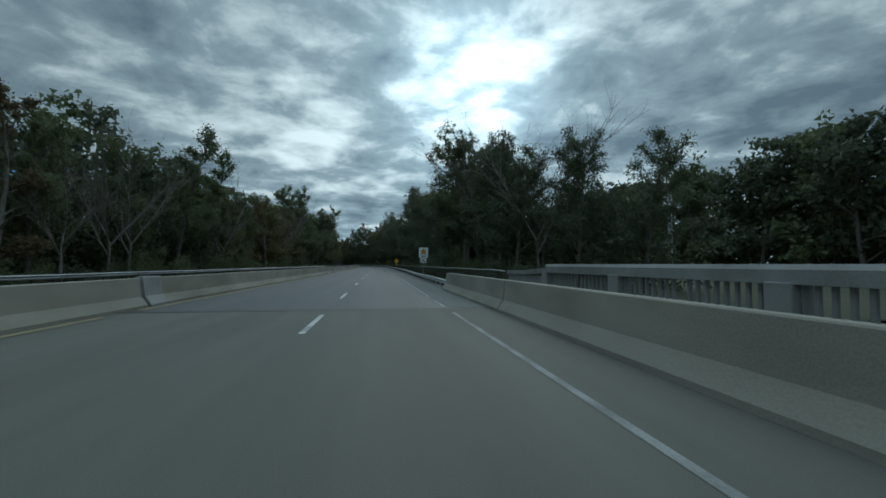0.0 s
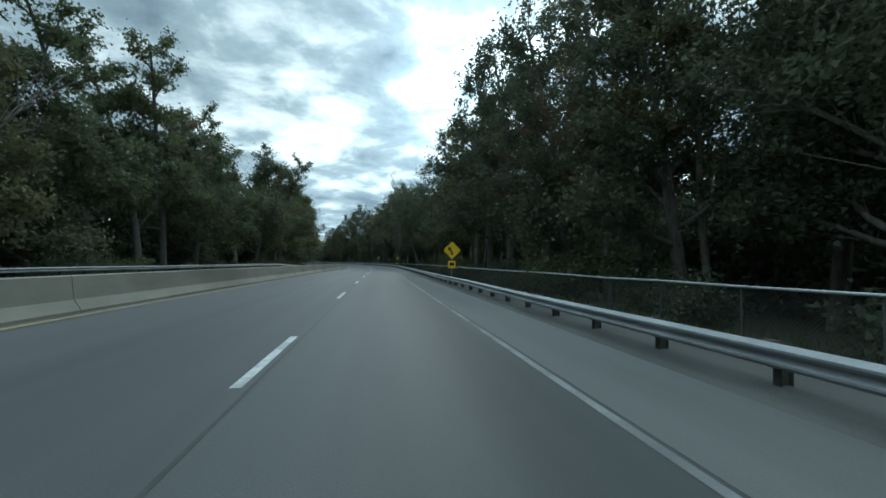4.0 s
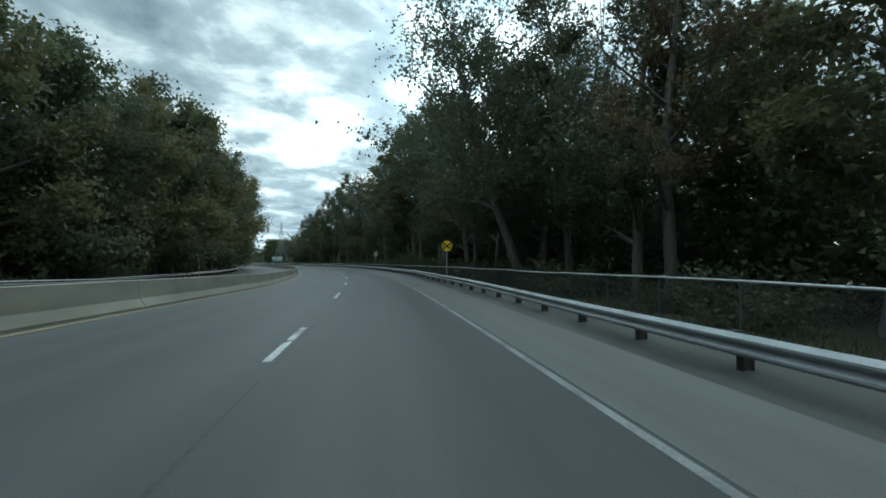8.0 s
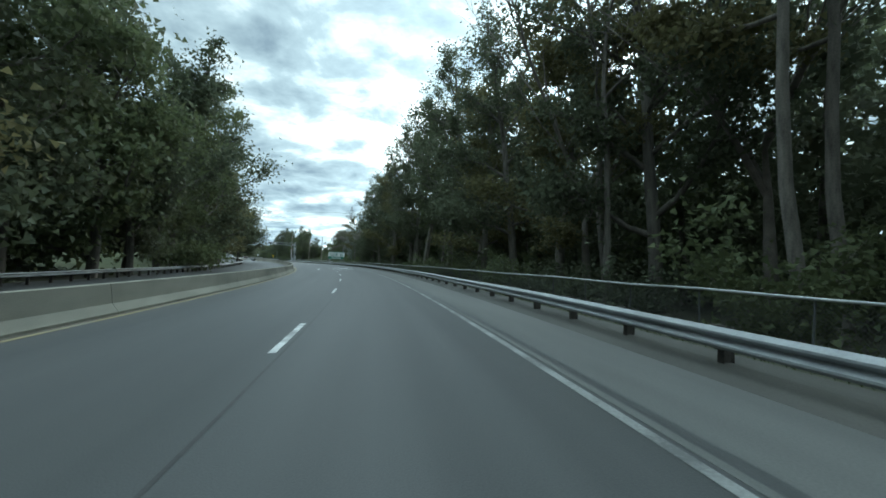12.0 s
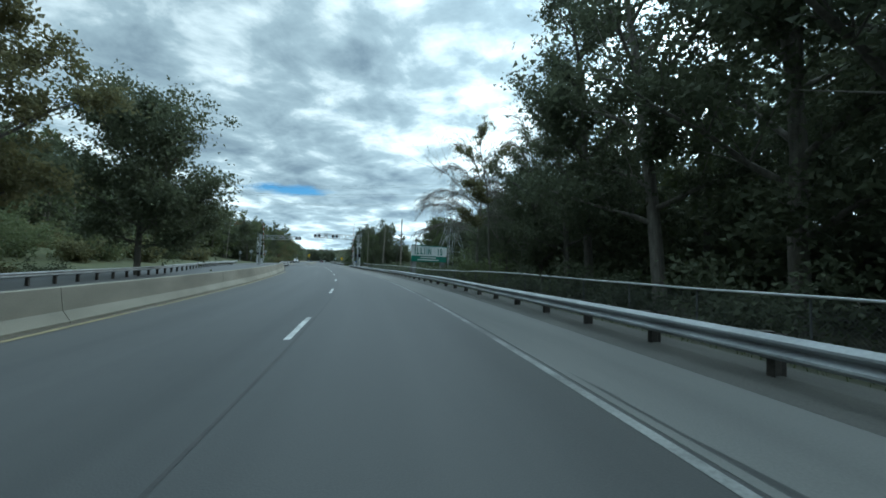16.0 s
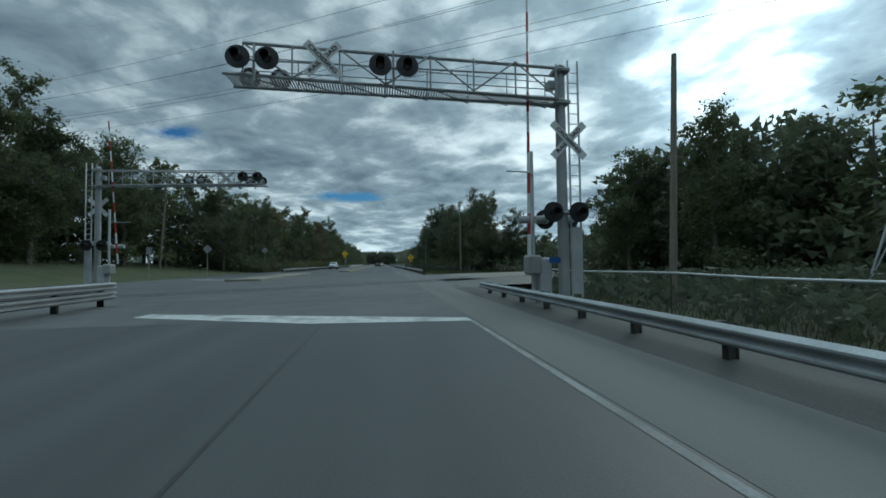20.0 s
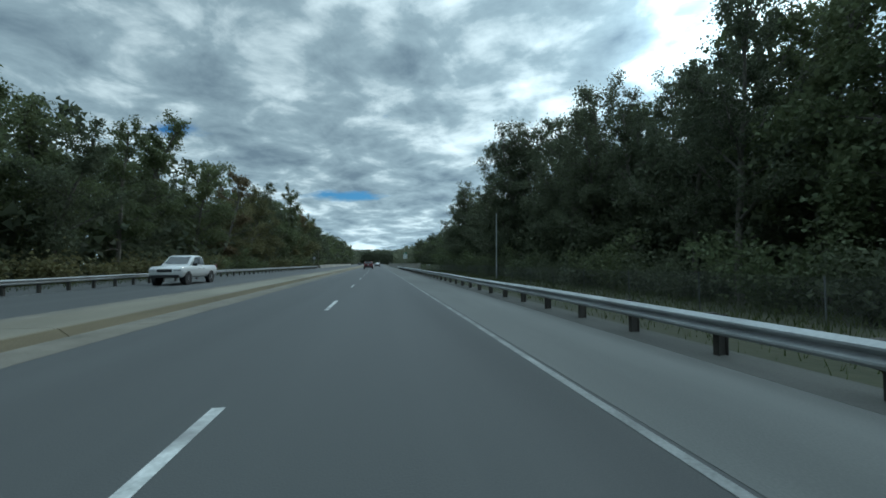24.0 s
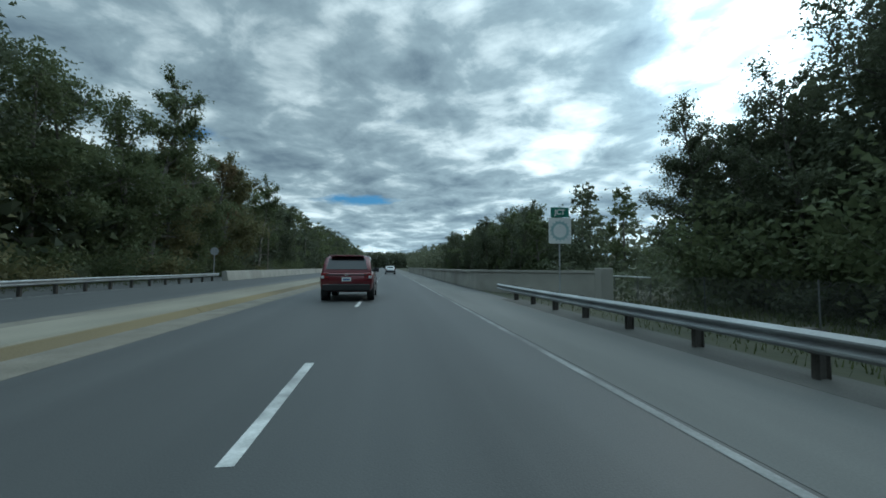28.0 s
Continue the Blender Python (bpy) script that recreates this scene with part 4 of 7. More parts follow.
# the open ground by the crossing
wood(352, 425, 44, 52, ["f_oak", "f_maple", "f_oak"], 4.2, 0.9, 1.05, 8, grow=((385, 396), (1.0, 0.8)))
wood(411, 436, 29, 37, ["l_oak", "l_maple", "l_oak"], 4.2, 0.82, 0.95, 9)
wood(462, 476, 17.5, 21, ["l_oak", "l_maple", "l_oak", "l_olive"], 4.2, 0.92, 1.06, 10, grow=((461, 468, 485, 552), (0.66, 0.74, 1.0, 1.0)))
wood(476, 496, 16.6, 19.0, ["oak", "oak2", "oak", "oak2"], 4.5, 0.95, 1.05, 18, grow=((476, 482, 489, 494), (0.66, 0.66, 0.62, 0.75)))
wood(498, 517, 19.8, 21.5, ["oak", "oak2", "oak"], 4.3, 0.94, 1.02, 181)
plant("oak2", 542.8, 17.4, 0.74)
plant("oak2", 552.0, 16.4, 0.5)
plant("oak", 547.2, 17.6, 0.56)
plant("oak2", 514.5, 18.4, 0.98)
plant("oak", 509.5, 18.6, 0.98)
wood(500, 518, 17.0, 18.0, ["oak", "bush2", "oak"], 4.6, 0.42, 0.56, 182)
wood(520.5, 541, 17.2, 19.0, ["oak", "oak2", "oak"], 4.0, 0.96, 1.04, 183, grow=((520, 526, 531, 538, 543), (0.66, 0.72, 0.8, 0.7, 0.6)))
for key, s, d, k in (("oak2", 481.5, 25, 0.95), ("oak", 475, 24, 0.98), ("oak", 469, 23, 0.8), ("oak2", 487, 23.5, 0.78), ("oak", 466, 28, 0.72), ("l_tall", 484, 27, 0.85), ("oak", 492, 22.5, 0.78)):
    plant(key, s, d, k)
wood(440, 500, 46, 54, ["l_oak", "l_maple"], 4.4, 0.5, 0.62, 101)
wood(468, 499, 13.9, 15.4, ["bush", "bush2", "bush"], 4.2, 0.6, 0.85, 111)
wood(500, 508, 15.4, 16.2, ["bush", "bush"], 3.2, 0.7, 0.85, 112)
wood(508, 552, 14.1, 15.6, ["bush", "bush2", "bush"], 4.0, 0.6, 0.85, 113)
wood(596, 700, 22, 28, ["l_oak", "f_maple", "f_oak"], 5.5, 0.65, 0.82, 12)
wood(463, 478, 24, 34, ["l_oak", "l_maple"], 2.6, 0.46, 0.56, 103)
wood(351, 362, 28.5, 35, ["oak", "l_oak", "l_maple"], 3.6, 0.78, 0.88, 104)
for s, d, k in ((544.5, 18.4, 0.74), (548.8, 17.2, 0.52), (552.0, 18.0, 0.54), (539, 18.0, 0.74), (548.0, 21.5, 0.7), (550.6, 16.6, 0.5)):
    plant("l_oak", s, d, k)
for s, d, k in ((541, 14.8, 1.0), (545, 15.6, 1.1), (549, 16.4, 1.0), (551.5, 18.5, 1.1)):
    plant("bush2", s, d, k)
# hillside on the left
wood(318, 455, -58, -48, ["f_oak", "f_maple", "f_oak"], 3.2, 0.92, 1.02, 13, z=3.8)
wood(336, 404, -32, -26.5, ["bush3", "bush2", "bush3"], 4.2, 0.7, 1.15, 135, z=0.6)
wood(420, 456, -41, -35, LEFT, 4.5, 0.85, 1.0, 131, z=1.4)
wood(300, 400, -46, -38, ["bush3", "bush2", "bush3"], 5, 0.8, 1.2, 134, z=1.6)
wood(452, 640, -29.5, -25.5, LEFT, 4.8, 0.74, 0.98, 14, grow=((452, 540, 562, 640), (1.0, 1.0, 1.25, 1.2)))
wood(455, 640, -24, -22.5, ["bush", "bush2", "bush3"], 5.5, 0.6, 1.0, 156)


deep_wood("dark trees standing deep in the wood beside the road", ((34, 54, 17.5, 21, 4.6, 8, 0), (54, 67, 17.5, 21, 4.2, 13.5, 0), (70, 104, 17.5, 21, 4.6, 7, 0), (108, 200, 17.5, 21, 4.6, 14.5, 0), (200, 225, 17.5, 21, 4.6, 16.5, 0), (225, 300, 17.5, 21, 4.6, 18.5, 0), (300, 332, 17.5, 21, 4.6, 12, 0), (56, 108, 26, 31, 5, 9, 0), (110, 335, 26, 33, 8, 16, 0)), 1)
deep_wood("dark trees standing deep in the wood beyond the opposite lanes", ((16, 120, -30, -26.5, 4.6, 15, 0), (120, 200, -30, -26.5, 4.6, 18, 0), (200, 264, -30, -26.5, 4.6, 22, 0), (16, 268, -39, -34, 5.5, 20, 0)), 2)
deep_wood("trees of the river bank beside the bridge", ((-30, 150, 68, 88, 4.5, 21, 0),), 3)
deep_wood("dark trees behind the open ground by the crossing", ((340, 390, 52, 64, 3.2, 20, 0), (390, 432, 54, 64, 3.2, 16.5, 0), (406, 438, 40, 50, 3.6, 16.5, 0), (430, 560, 72, 95, 3.4, 14, 0)), 4)
deep_wood("dark trees standing deep in the wood past the crossing", ((482, 518, 23, 29, 4.2, 17, 0), (518, 553, 22, 28, 4.2, 12, 0), (590, 900, 31, 42, 5, 16, 0), (553, 600, 50, 64, 5.5, 10, 0)), 5)
deep_wood("wooded hillside beyond the opposite lanes", ((305, 462, -78, -60, 2.4, 22, 6.0), (330, 458, -50, -43, 3.0, 17, 2.5)), 6)
deep_wood("trees along the far side of the straight road", ((445, 760, -38, -32, 4.8, 20, 0), (640, 900, -31, -26, 5, 18, 0)), 7)


def thicket(name, label, material, count, size, place, seed):
    """Uncountable leaves of a far or deep wood in one mesh."""
    nr = np.random.default_rng(seed)
    me = leaves_mesh(name, [place(nr) for _ in range(count // 6)], [size * 1.6] * (count // 6), count, size, material, nr)
    return tagged(put(name, me), label, "wood", kind="stuff")


LOW = ((40, 64, 70, 102, 112), (0.6, 0.7, 0.38, 0.42, 1.0))
def band(s0, s1, d0, d1, h):
    def place(nr):
        s = nr.uniform(s0, s1)
        p = at(s, nr.uniform(d0, d1), 0)
        low = float(np.interp(s, LOW[0], LOW[1])) if d0 > 0 else 1.0
        return (p.x, p.y, -0.4 + h * low * nr.random() ** 0.9)
    return place


thicket("leaf_wall", "dark mass of leaves deep in the wood", LEAF_DARK, 46000, 0.62, band(44, 334, 19, 30, 11), 21)
thicket("leaf_wall", "dark mass of leaves deep in the wood", LEAF_DARK, 37400, 0.89, band(16, 268, -38, -27, 13), 22)
thicket("leaf_wall", "dark mass of leaves deep in the wood", LEAF_DARK, 18000, 0.5, band(478, 548, 21, 30, 11), 23)
thicket("leaf_wall", "dark mass of leaves deep in the wood", LEAF_DARK, 27200, 0.95, band(448, 760, -38, -29, 13), 24)
thicket("leaf_wall", "dark mass of leaves deep in the wood", LEAF_DARK, 15300, 0.95, band(345, 436, 46, 62, 12), 25)
thicket("leaf_wall", "dark mass of leaves deep in the wood", LEAF_DARK, 8500, 0.89, band(408, 437, 33, 46, 15), 27)
thicket("leaf_wall", "dark mass of leaves on the river bank", LEAF_DARK, 14000, 1.1, band(104, 150, 60, 84, 14), 28)
thicket("leaf_wall", "dark mass of leaves on the river bank", LEAF_DARK, 14000, 1.1, band(20, 104, 60, 84, 24), 30)
thicket("leaf_wall", "dark mass of leaves beyond the open ground", LEAF_DARK, 22000, 1.0, band(436, 620, 56, 80, 9), 29)
thicket("leaf_wall", "dark mass of leaves deep in the wood", LEAF_DARK, 22000, 1.2, band(60, 334, 26, 38, 9), 31)
thicket("leaf_wall", "dark mass of leaves beside the second bridge", LEAF_DARK, 14000, 0.7, band(592, 720, 26, 38, 10), 32)
thicket("hedge", "dark hedge beyond the field by the second bridge", LEAF_DARK, 12000, 0.42, band(552, 604, 34, 46, 4.6), 33)
thicket("undergrowth", "low weeds in the field by the second bridge", LEAF_DARK, 9000, 0.32, band(546, 600, 12, 40, 0.9), 34)
thicket("leaf_wall", "dark mass of leaves between the tree trunks", LEAF_DARK, 12000, 0.36, band(516, 552, 18, 28, 9), 35)
thicket("leaf_wall", "dark mass of leaves between the tree trunks", LEAF_DARK, 12000, 0.45, band(284, 322, 15.5, 25, 14), 36)
thicket("leaf_wall", "dark mass of leaves between the tree trunks", LEAF_DARK, 26000, 0.36, band(222, 268, 15.5, 25, 15), 37)
thicket("leaf_wall", "dark mass of leaves between the tree trunks", LEAF_DARK, 58000, 0.32, band(108, 222, 14.5, 22, 12.5), 38)
thicket("leaf_wall", "dark mass of leaves between the tree trunks", LEAF_DARK, 15000, 0.3, band(34, 62, 14.5, 20, 7), 39)
thicket("leaf_wall", "dark mass of leaves behind the bushes", LEAF_DARK, 14000, 0.3, band(64, 108, 15, 20, 14), 42)
thicket("leaf_wall", "dark mass of leaves between the tree trunks", LEAF_DARK, 34000, 0.32, band(478, 545, 17, 23, 10), 40)
thicket("leaf_wall", "dark mass of leaves between the tree trunks", LEAF_DARK, 12000, 0.3, band(316, 342, 14, 22, 8), 41)
thicket("leaf_wall", "dark mass of leaves on the hillside", LEAF_DARK, 25500, 1.05, lambda nr: tuple(Vector(band(312, 460, -76, -54, 13)(nr)) + Vector((0, 0, 3))), 26)
thicket("undergrowth", "dense dark undergrowth between the trunks", LEAF_DARK, 84000, 0.3, band(25, 340, 14.5, 24, 6), 1)
thicket("undergrowth", "dense dark undergrowth beyond the opposite lanes", LEAF_DARK, 26000, 0.6, band(14, 266, -33, -24, 5.5), 2)
thicket("undergrowth", "dense undergrowth in the wood past the crossing", LEAF_DARK, 34000, 0.3, band(470, 555, 16, 28, 6), 3)
thicket("undergrowth", "dense undergrowth under the trees along the far lanes", LEAF_DARK, 15300, 0.84, band(452, 760, -34, -25, 6), 4)
thicket("undergrowth", "undergrowth below the trees on the open side", LEAF_DARK, 11900, 0.84, band(345, 462, 32, 60, 5), 5)
thicket("undergrowth", "low dark scrub and weeds behind the chain-link fence", LEAF_DARK, 22000, 0.34, band(334, 402, 9, 34, 1.0), 12)
thicket("undergrowth", "low dark scrub on the open ground beside the fence", LEAF_DARK, 16000, 0.5, band(440, 600, 22, 60, 2.2), 11)
thicket("undergrowth", "undergrowth on the wooded hillside", LEAF_DARK, 15300, 0.95, lambda nr: tuple(Vector(band(312, 460, -74, -50, 7)(nr)) + Vector((0, 0, 3))), 6)
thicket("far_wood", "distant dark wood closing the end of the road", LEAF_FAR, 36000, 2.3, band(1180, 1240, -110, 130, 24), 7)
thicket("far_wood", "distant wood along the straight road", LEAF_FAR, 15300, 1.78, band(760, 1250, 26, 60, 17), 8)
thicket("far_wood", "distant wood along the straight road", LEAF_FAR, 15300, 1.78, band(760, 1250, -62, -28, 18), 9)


def ring(nr):
    while True:
        a, r = nr.uniform(0, 2 * math.pi), nr.uniform(330, 560)
        x, y = -60 + r * math.cos(a) * 0.9, 260 + r * math.sin(a) * 1.3
        k = int(np.argmin((_x - x) ** 2 + (_y - y) ** 2))
        if math.hypot(_x[k] - x, _y[k] - y) > 70:
            return (x, y, 19 * nr.random())


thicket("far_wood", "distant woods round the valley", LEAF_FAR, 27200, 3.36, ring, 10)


# ---- grass along the verges ----
def grass(name, label, s0, s1, d0, d1, count, height, seed, z=-0.2):
    nr = np.random.default_rng(seed)
    verts, faces = [], []
    for i in range(count):
        s, d = nr.uniform(s0, s1), nr.uniform(d0, d1)
        p = at(s, d, z - 0.03 * abs(d - (6 if d > 0 else -22)) * (1 if d > 0 else 0))
        a, h = nr.uniform(0, 6.28), height * nr.uniform(0.5, 1.3)
        w = Vector((math.cos(a), math.sin(a), 0)) * 0.016
        tip = p + Vector((nr.uniform(-0.4, 0.4) * h, nr.uniform(-0.4, 0.4) * h, h))
        b = len(verts)
        verts += [p - w, p + w, tip]
        faces.append((b, b + 1, b + 2))
    return tagged(put(name, mesh_of(name, verts, faces, GRASS)), label, "grass", kind="stuff")


grass("grass", "uneven dark green grass and weeds behind the guardrail", 22, 398, 4.9, 9.5, 26000, 0.34, 1)
grass("grass", "rough tall weeds on the open ground by the crossing", 330, 398, 8, 40, 22000, 0.38, 4, z=-0.3)
grass("grass", "green mown grass strip before the wire fence", 420, 552, 5.2, 14, 22000, 0.28, 2)
grass("grass", "rough grass and weeds behind the wire fence", 436, 556, 14, 40, 36000, 0.4, 5)
grass("grass", "rough grass beside the opposite lanes", 455, 570, -24, -17.5, 6000, 0.3, 3, z=-0.05)

# ---- materials of the things ----
BLACK = surface("black_paint", (0.008, 0.008, 0.009), (0.02, 0.02, 0.021), 0.45, scale=3, fine=30, bump=0.03)
RED_PAINT = surface("red_reflective_paint", (0.30, 0.02, 0.02), (0.45, 0.04, 0.035), 0.45, scale=4, fine=30, bump=0.02)
SIGN_WHITE = surface("white_sign_sheeting", (0.55, 0.57, 0.56), (0.72, 0.74, 0.73), 0.4, scale=2, fine=18, bump=0.02, stain=(0.45, 0.46, 0.44))
SIGN_YELLOW = surface("yellow_sign_sheeting", (0.74, 0.46, 0.01), (0.90, 0.58, 0.02), 0.4, scale=2, fine=18, bump=0.02, stain=(0.5, 0.3, 0.03))
SIGN_ORANGE = surface("orange_sign_sheeting", (0.62, 0.27, 0.02), (0.76, 0.36, 0.03), 0.4, scale=2, fine=18, bump=0.02, stain=(0.45, 0.22, 0.04))
SIGN_GREEN = surface("green_sign_sheeting", (0.005, 0.12, 0.085), (0.01, 0.19, 0.13), 0.45, scale=2, fine=18, bump=0.02)
FADED_TEAL = surface("faded_teal_sheeting", (0.22, 0.36, 0.37), (0.34, 0.48, 0.48), 0.5, scale=4, fine=25, bump=0.02, stain=(0.5, 0.56, 0.55), stain_amount=0.6)
SIGN_BLUE = surface("blue_sign_sheeting", (0.01, 0.06, 0.22), (0.02, 0.10, 0.32), 0.45, scale=2, fine=18, bump=0.02)
SIGN_BACK = surface("bare_sign_back", (0.25, 0.26, 0.27), (0.36, 0.37, 0.38), 0.5, 0.4, scale=2, fine=18, bump=0.02)
BOX_GREY = surface("weathered_grey_enamel", (0.24, 0.25, 0.25), (0.36, 0.37, 0.37), 0.55, scale=1.5, fine=18, bump=0.04, stain=(0.2, 0.18, 0.15))
RAIL_STEEL = surface("worn_rail_steel", (0.16, 0.14, 0.12), (0.34, 0.32, 0.30), 0.4, 0.7, scale=3, fine=20, bump=0.05)
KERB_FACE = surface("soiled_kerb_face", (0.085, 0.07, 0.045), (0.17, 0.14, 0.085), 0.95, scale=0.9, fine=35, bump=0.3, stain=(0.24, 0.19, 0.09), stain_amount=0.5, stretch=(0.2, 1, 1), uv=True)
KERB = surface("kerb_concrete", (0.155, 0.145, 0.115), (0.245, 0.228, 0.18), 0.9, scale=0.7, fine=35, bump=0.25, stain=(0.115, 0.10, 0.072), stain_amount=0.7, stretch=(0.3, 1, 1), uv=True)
PARAPET = surface("parapet_concrete", (0.24, 0.235, 0.21), (0.36, 0.35, 0.31), 0.9, scale=0.8, fine=35, bump=0.25, stain=(0.15, 0.14, 0.12), stain_amount=0.6, uv=True)


def glossy(name, colour, rough, metal=0.0, coat=0.0, spec=0.5):
    m, nt, b = mat_new(name)
    n = nt.nodes.new("ShaderNodeTexNoise")
    n.inputs["Scale"].default_value, n.inputs["Detail"].default_value = 3.0, 5
    r = nt.nodes.new("ShaderNodeMapRange")
    r.inputs["To Min"].default_value, r.inputs["To Max"].default_value = rough * 0.7, rough * 1.5
    nt.links.new(n.outputs[0], r.inputs["Value"])
    nt.links.new(r.outputs[0], b.inputs["Roughness"])
    b.inputs["Base Color"].default_value = (*colour, 1)
    b.inputs["Metallic"].default_value, b.inputs["Coat Weight"].default_value = metal, coat
    b.inputs["Specular IOR Level"].default_value = spec
    return m


CAR_RED = glossy("dark_red_car_paint", (0.105, 0.006, 0.012), 0.35, 0.2, 0.8)
CAR_WHITE = glossy("white_car_paint", (0.62, 0.63, 0.63), 0.35, 0.0, 0.7)
CAR_GLASS = glossy("tinted_car_glass", (0.012, 0.014, 0.016), 0.08, 0.0, 0.0, 0.7)
CAR_BLACK = glossy("black_car_plastic", (0.012, 0.012, 0.013), 0.6)
TYRE = surface("tyre_rubber", (0.012, 0.012, 0.012), (0.03, 0.03, 0.03), 0.9, scale=6, fine=40, bump=0.2)
RIM = glossy("alloy_rim", (0.35, 0.36, 0.37), 0.3, 0.9)
CHROME = glossy("chrome_trim", (0.6, 0.61, 0.62), 0.15, 1.0)
TAIL_RED = glossy("red_lamp_lens", (0.16, 0.008, 0.01), 0.2, 0.0, 0.6)
LENS_DARK = glossy("unlit_signal_lens", (0.02, 0.004, 0.004), 0.3)
LAMP_CLEAR = glossy("clear_lamp_lens", (0.45, 0.46, 0.47), 0.15, 0.2, 0.6)


def lettering(name, text, size, material, parent, m, width=None):
    cu = bpy.data.curves.new("letters", "FONT")
    cu.body, cu.size, cu.align_x, cu.align_y, cu.extrude, cu.offset = text, size, "CENTER", "CENTER", 0.001, size * 0.035
    tmp = bpy.data.objects.new("letters", cu)
    me = bpy.data.meshes.new_from_object(tmp)
    bpy.data.objects.remove(tmp)
    bpy.data.curves.remove(cu)
    if width:
        xs = [v.co.x for v in me.vertices]
        k = width / max(1e-6, max(xs) - min(xs))
        me.transform(Matrix.Diagonal((k, 1, 1, 1)))
    me.materials.append(material)
    return put(name, me, parent, m)


def on_face(x, z, y=-0.012, roll=0.0):
    """A place on a sign's face, which looks back along the road."""
    return pose(x, y, z, 90, 0, 0) @ pose(0, 0, 0, 0, 0, roll)


def plate(name, corners, material, parent, y=0.0, thick=0.006, label=""):
    """A flat panel from (x, z) corners."""
    n = len(corners)
    verts = [(x, y - thick, z) for x, z in corners] + [(x, y, z) for x, z in corners]
    faces = [tuple(range(n)), tuple(range(n, 2 * n))[::-1]] + [(i, n + i, n + (i + 1) % n, (i + 1) % n) for i in range(n)]
    me = mesh_of(name, verts, faces, material)
    bm = bmesh.new()
    bm.from_mesh(me)
    bmesh.ops.recalc_face_normals(bm, faces=bm.faces)
    bm.to_mesh(me)
    bm.free()
    return put(name, me, parent, None, label)


def rounded(w, h, r=0.04, cx=0.0, cz=0.0):
    pts = []
    for qx, qz, a0 in ((1, 1, 0), (-1, 1, 90), (-1, -1, 180), (1, -1, 270)):
        for k in range(4):
            a = radians(a0 + k * 30)
            pts.append((cx + qx * (w / 2 - r) + r * math.cos(a), cz + qz * (h / 2 - r) + r * math.sin(a)))
    return pts


def circle(r, n=24, cx=0.0, cz=0.0):
    return [(cx + r * math.cos(2 * math.pi * i / n), cz + r * math.sin(2 * math.pi * i / n)) for i in range(n)]


def diamond(r, cz, c=0.05):
    pts = []
    for a in (0, 90, 180, 270):
        for k in (-1, 1):
            t = radians(a)
            pts.append(((r - c) * math.cos(t) - k * c * math.sin(t), cz + (r - c) * math.sin(t) + k * c * math.cos(t)))
    return pts


def bars(parent, x0, x1, z, h, material, count=1, step=0.06):
    for i in range(count):
        inset = 0.06 * (i % 2)
        plate("text_bar", [(x0 + inset, z - i * step - h / 2), (x1 - inset, z - i * step - h / 2), (x1 - inset, z - i * step + h / 2), (x0 + inset, z - i * step + h / 2)], material, parent, -0.009, 0.002)


def sign_post(parent, top, y=0.03, width=0.05, base=-0.6):
    bm = bmesh.new()
    box(bm, -width / 2, width / 2, y, y + 0.035, base, top, 0.006)
    part("post", bm, GALV, parent)
    for z in (top - 0.12, top - 0.5):
        bm = bmesh.new()
        tube(bm, (0, -0.014, z), (0, y, z), 0.012, sides=6)
        part("bolt", bm, GALV, parent)


def sign(name, label, s, d, turn=0.0, z=0.0, lean=0.0):
    return thing(name, label, "road sign", stand(s, d, z, turn) @ pose(0, 0, 0, 0, lean, 0), group="road signs")


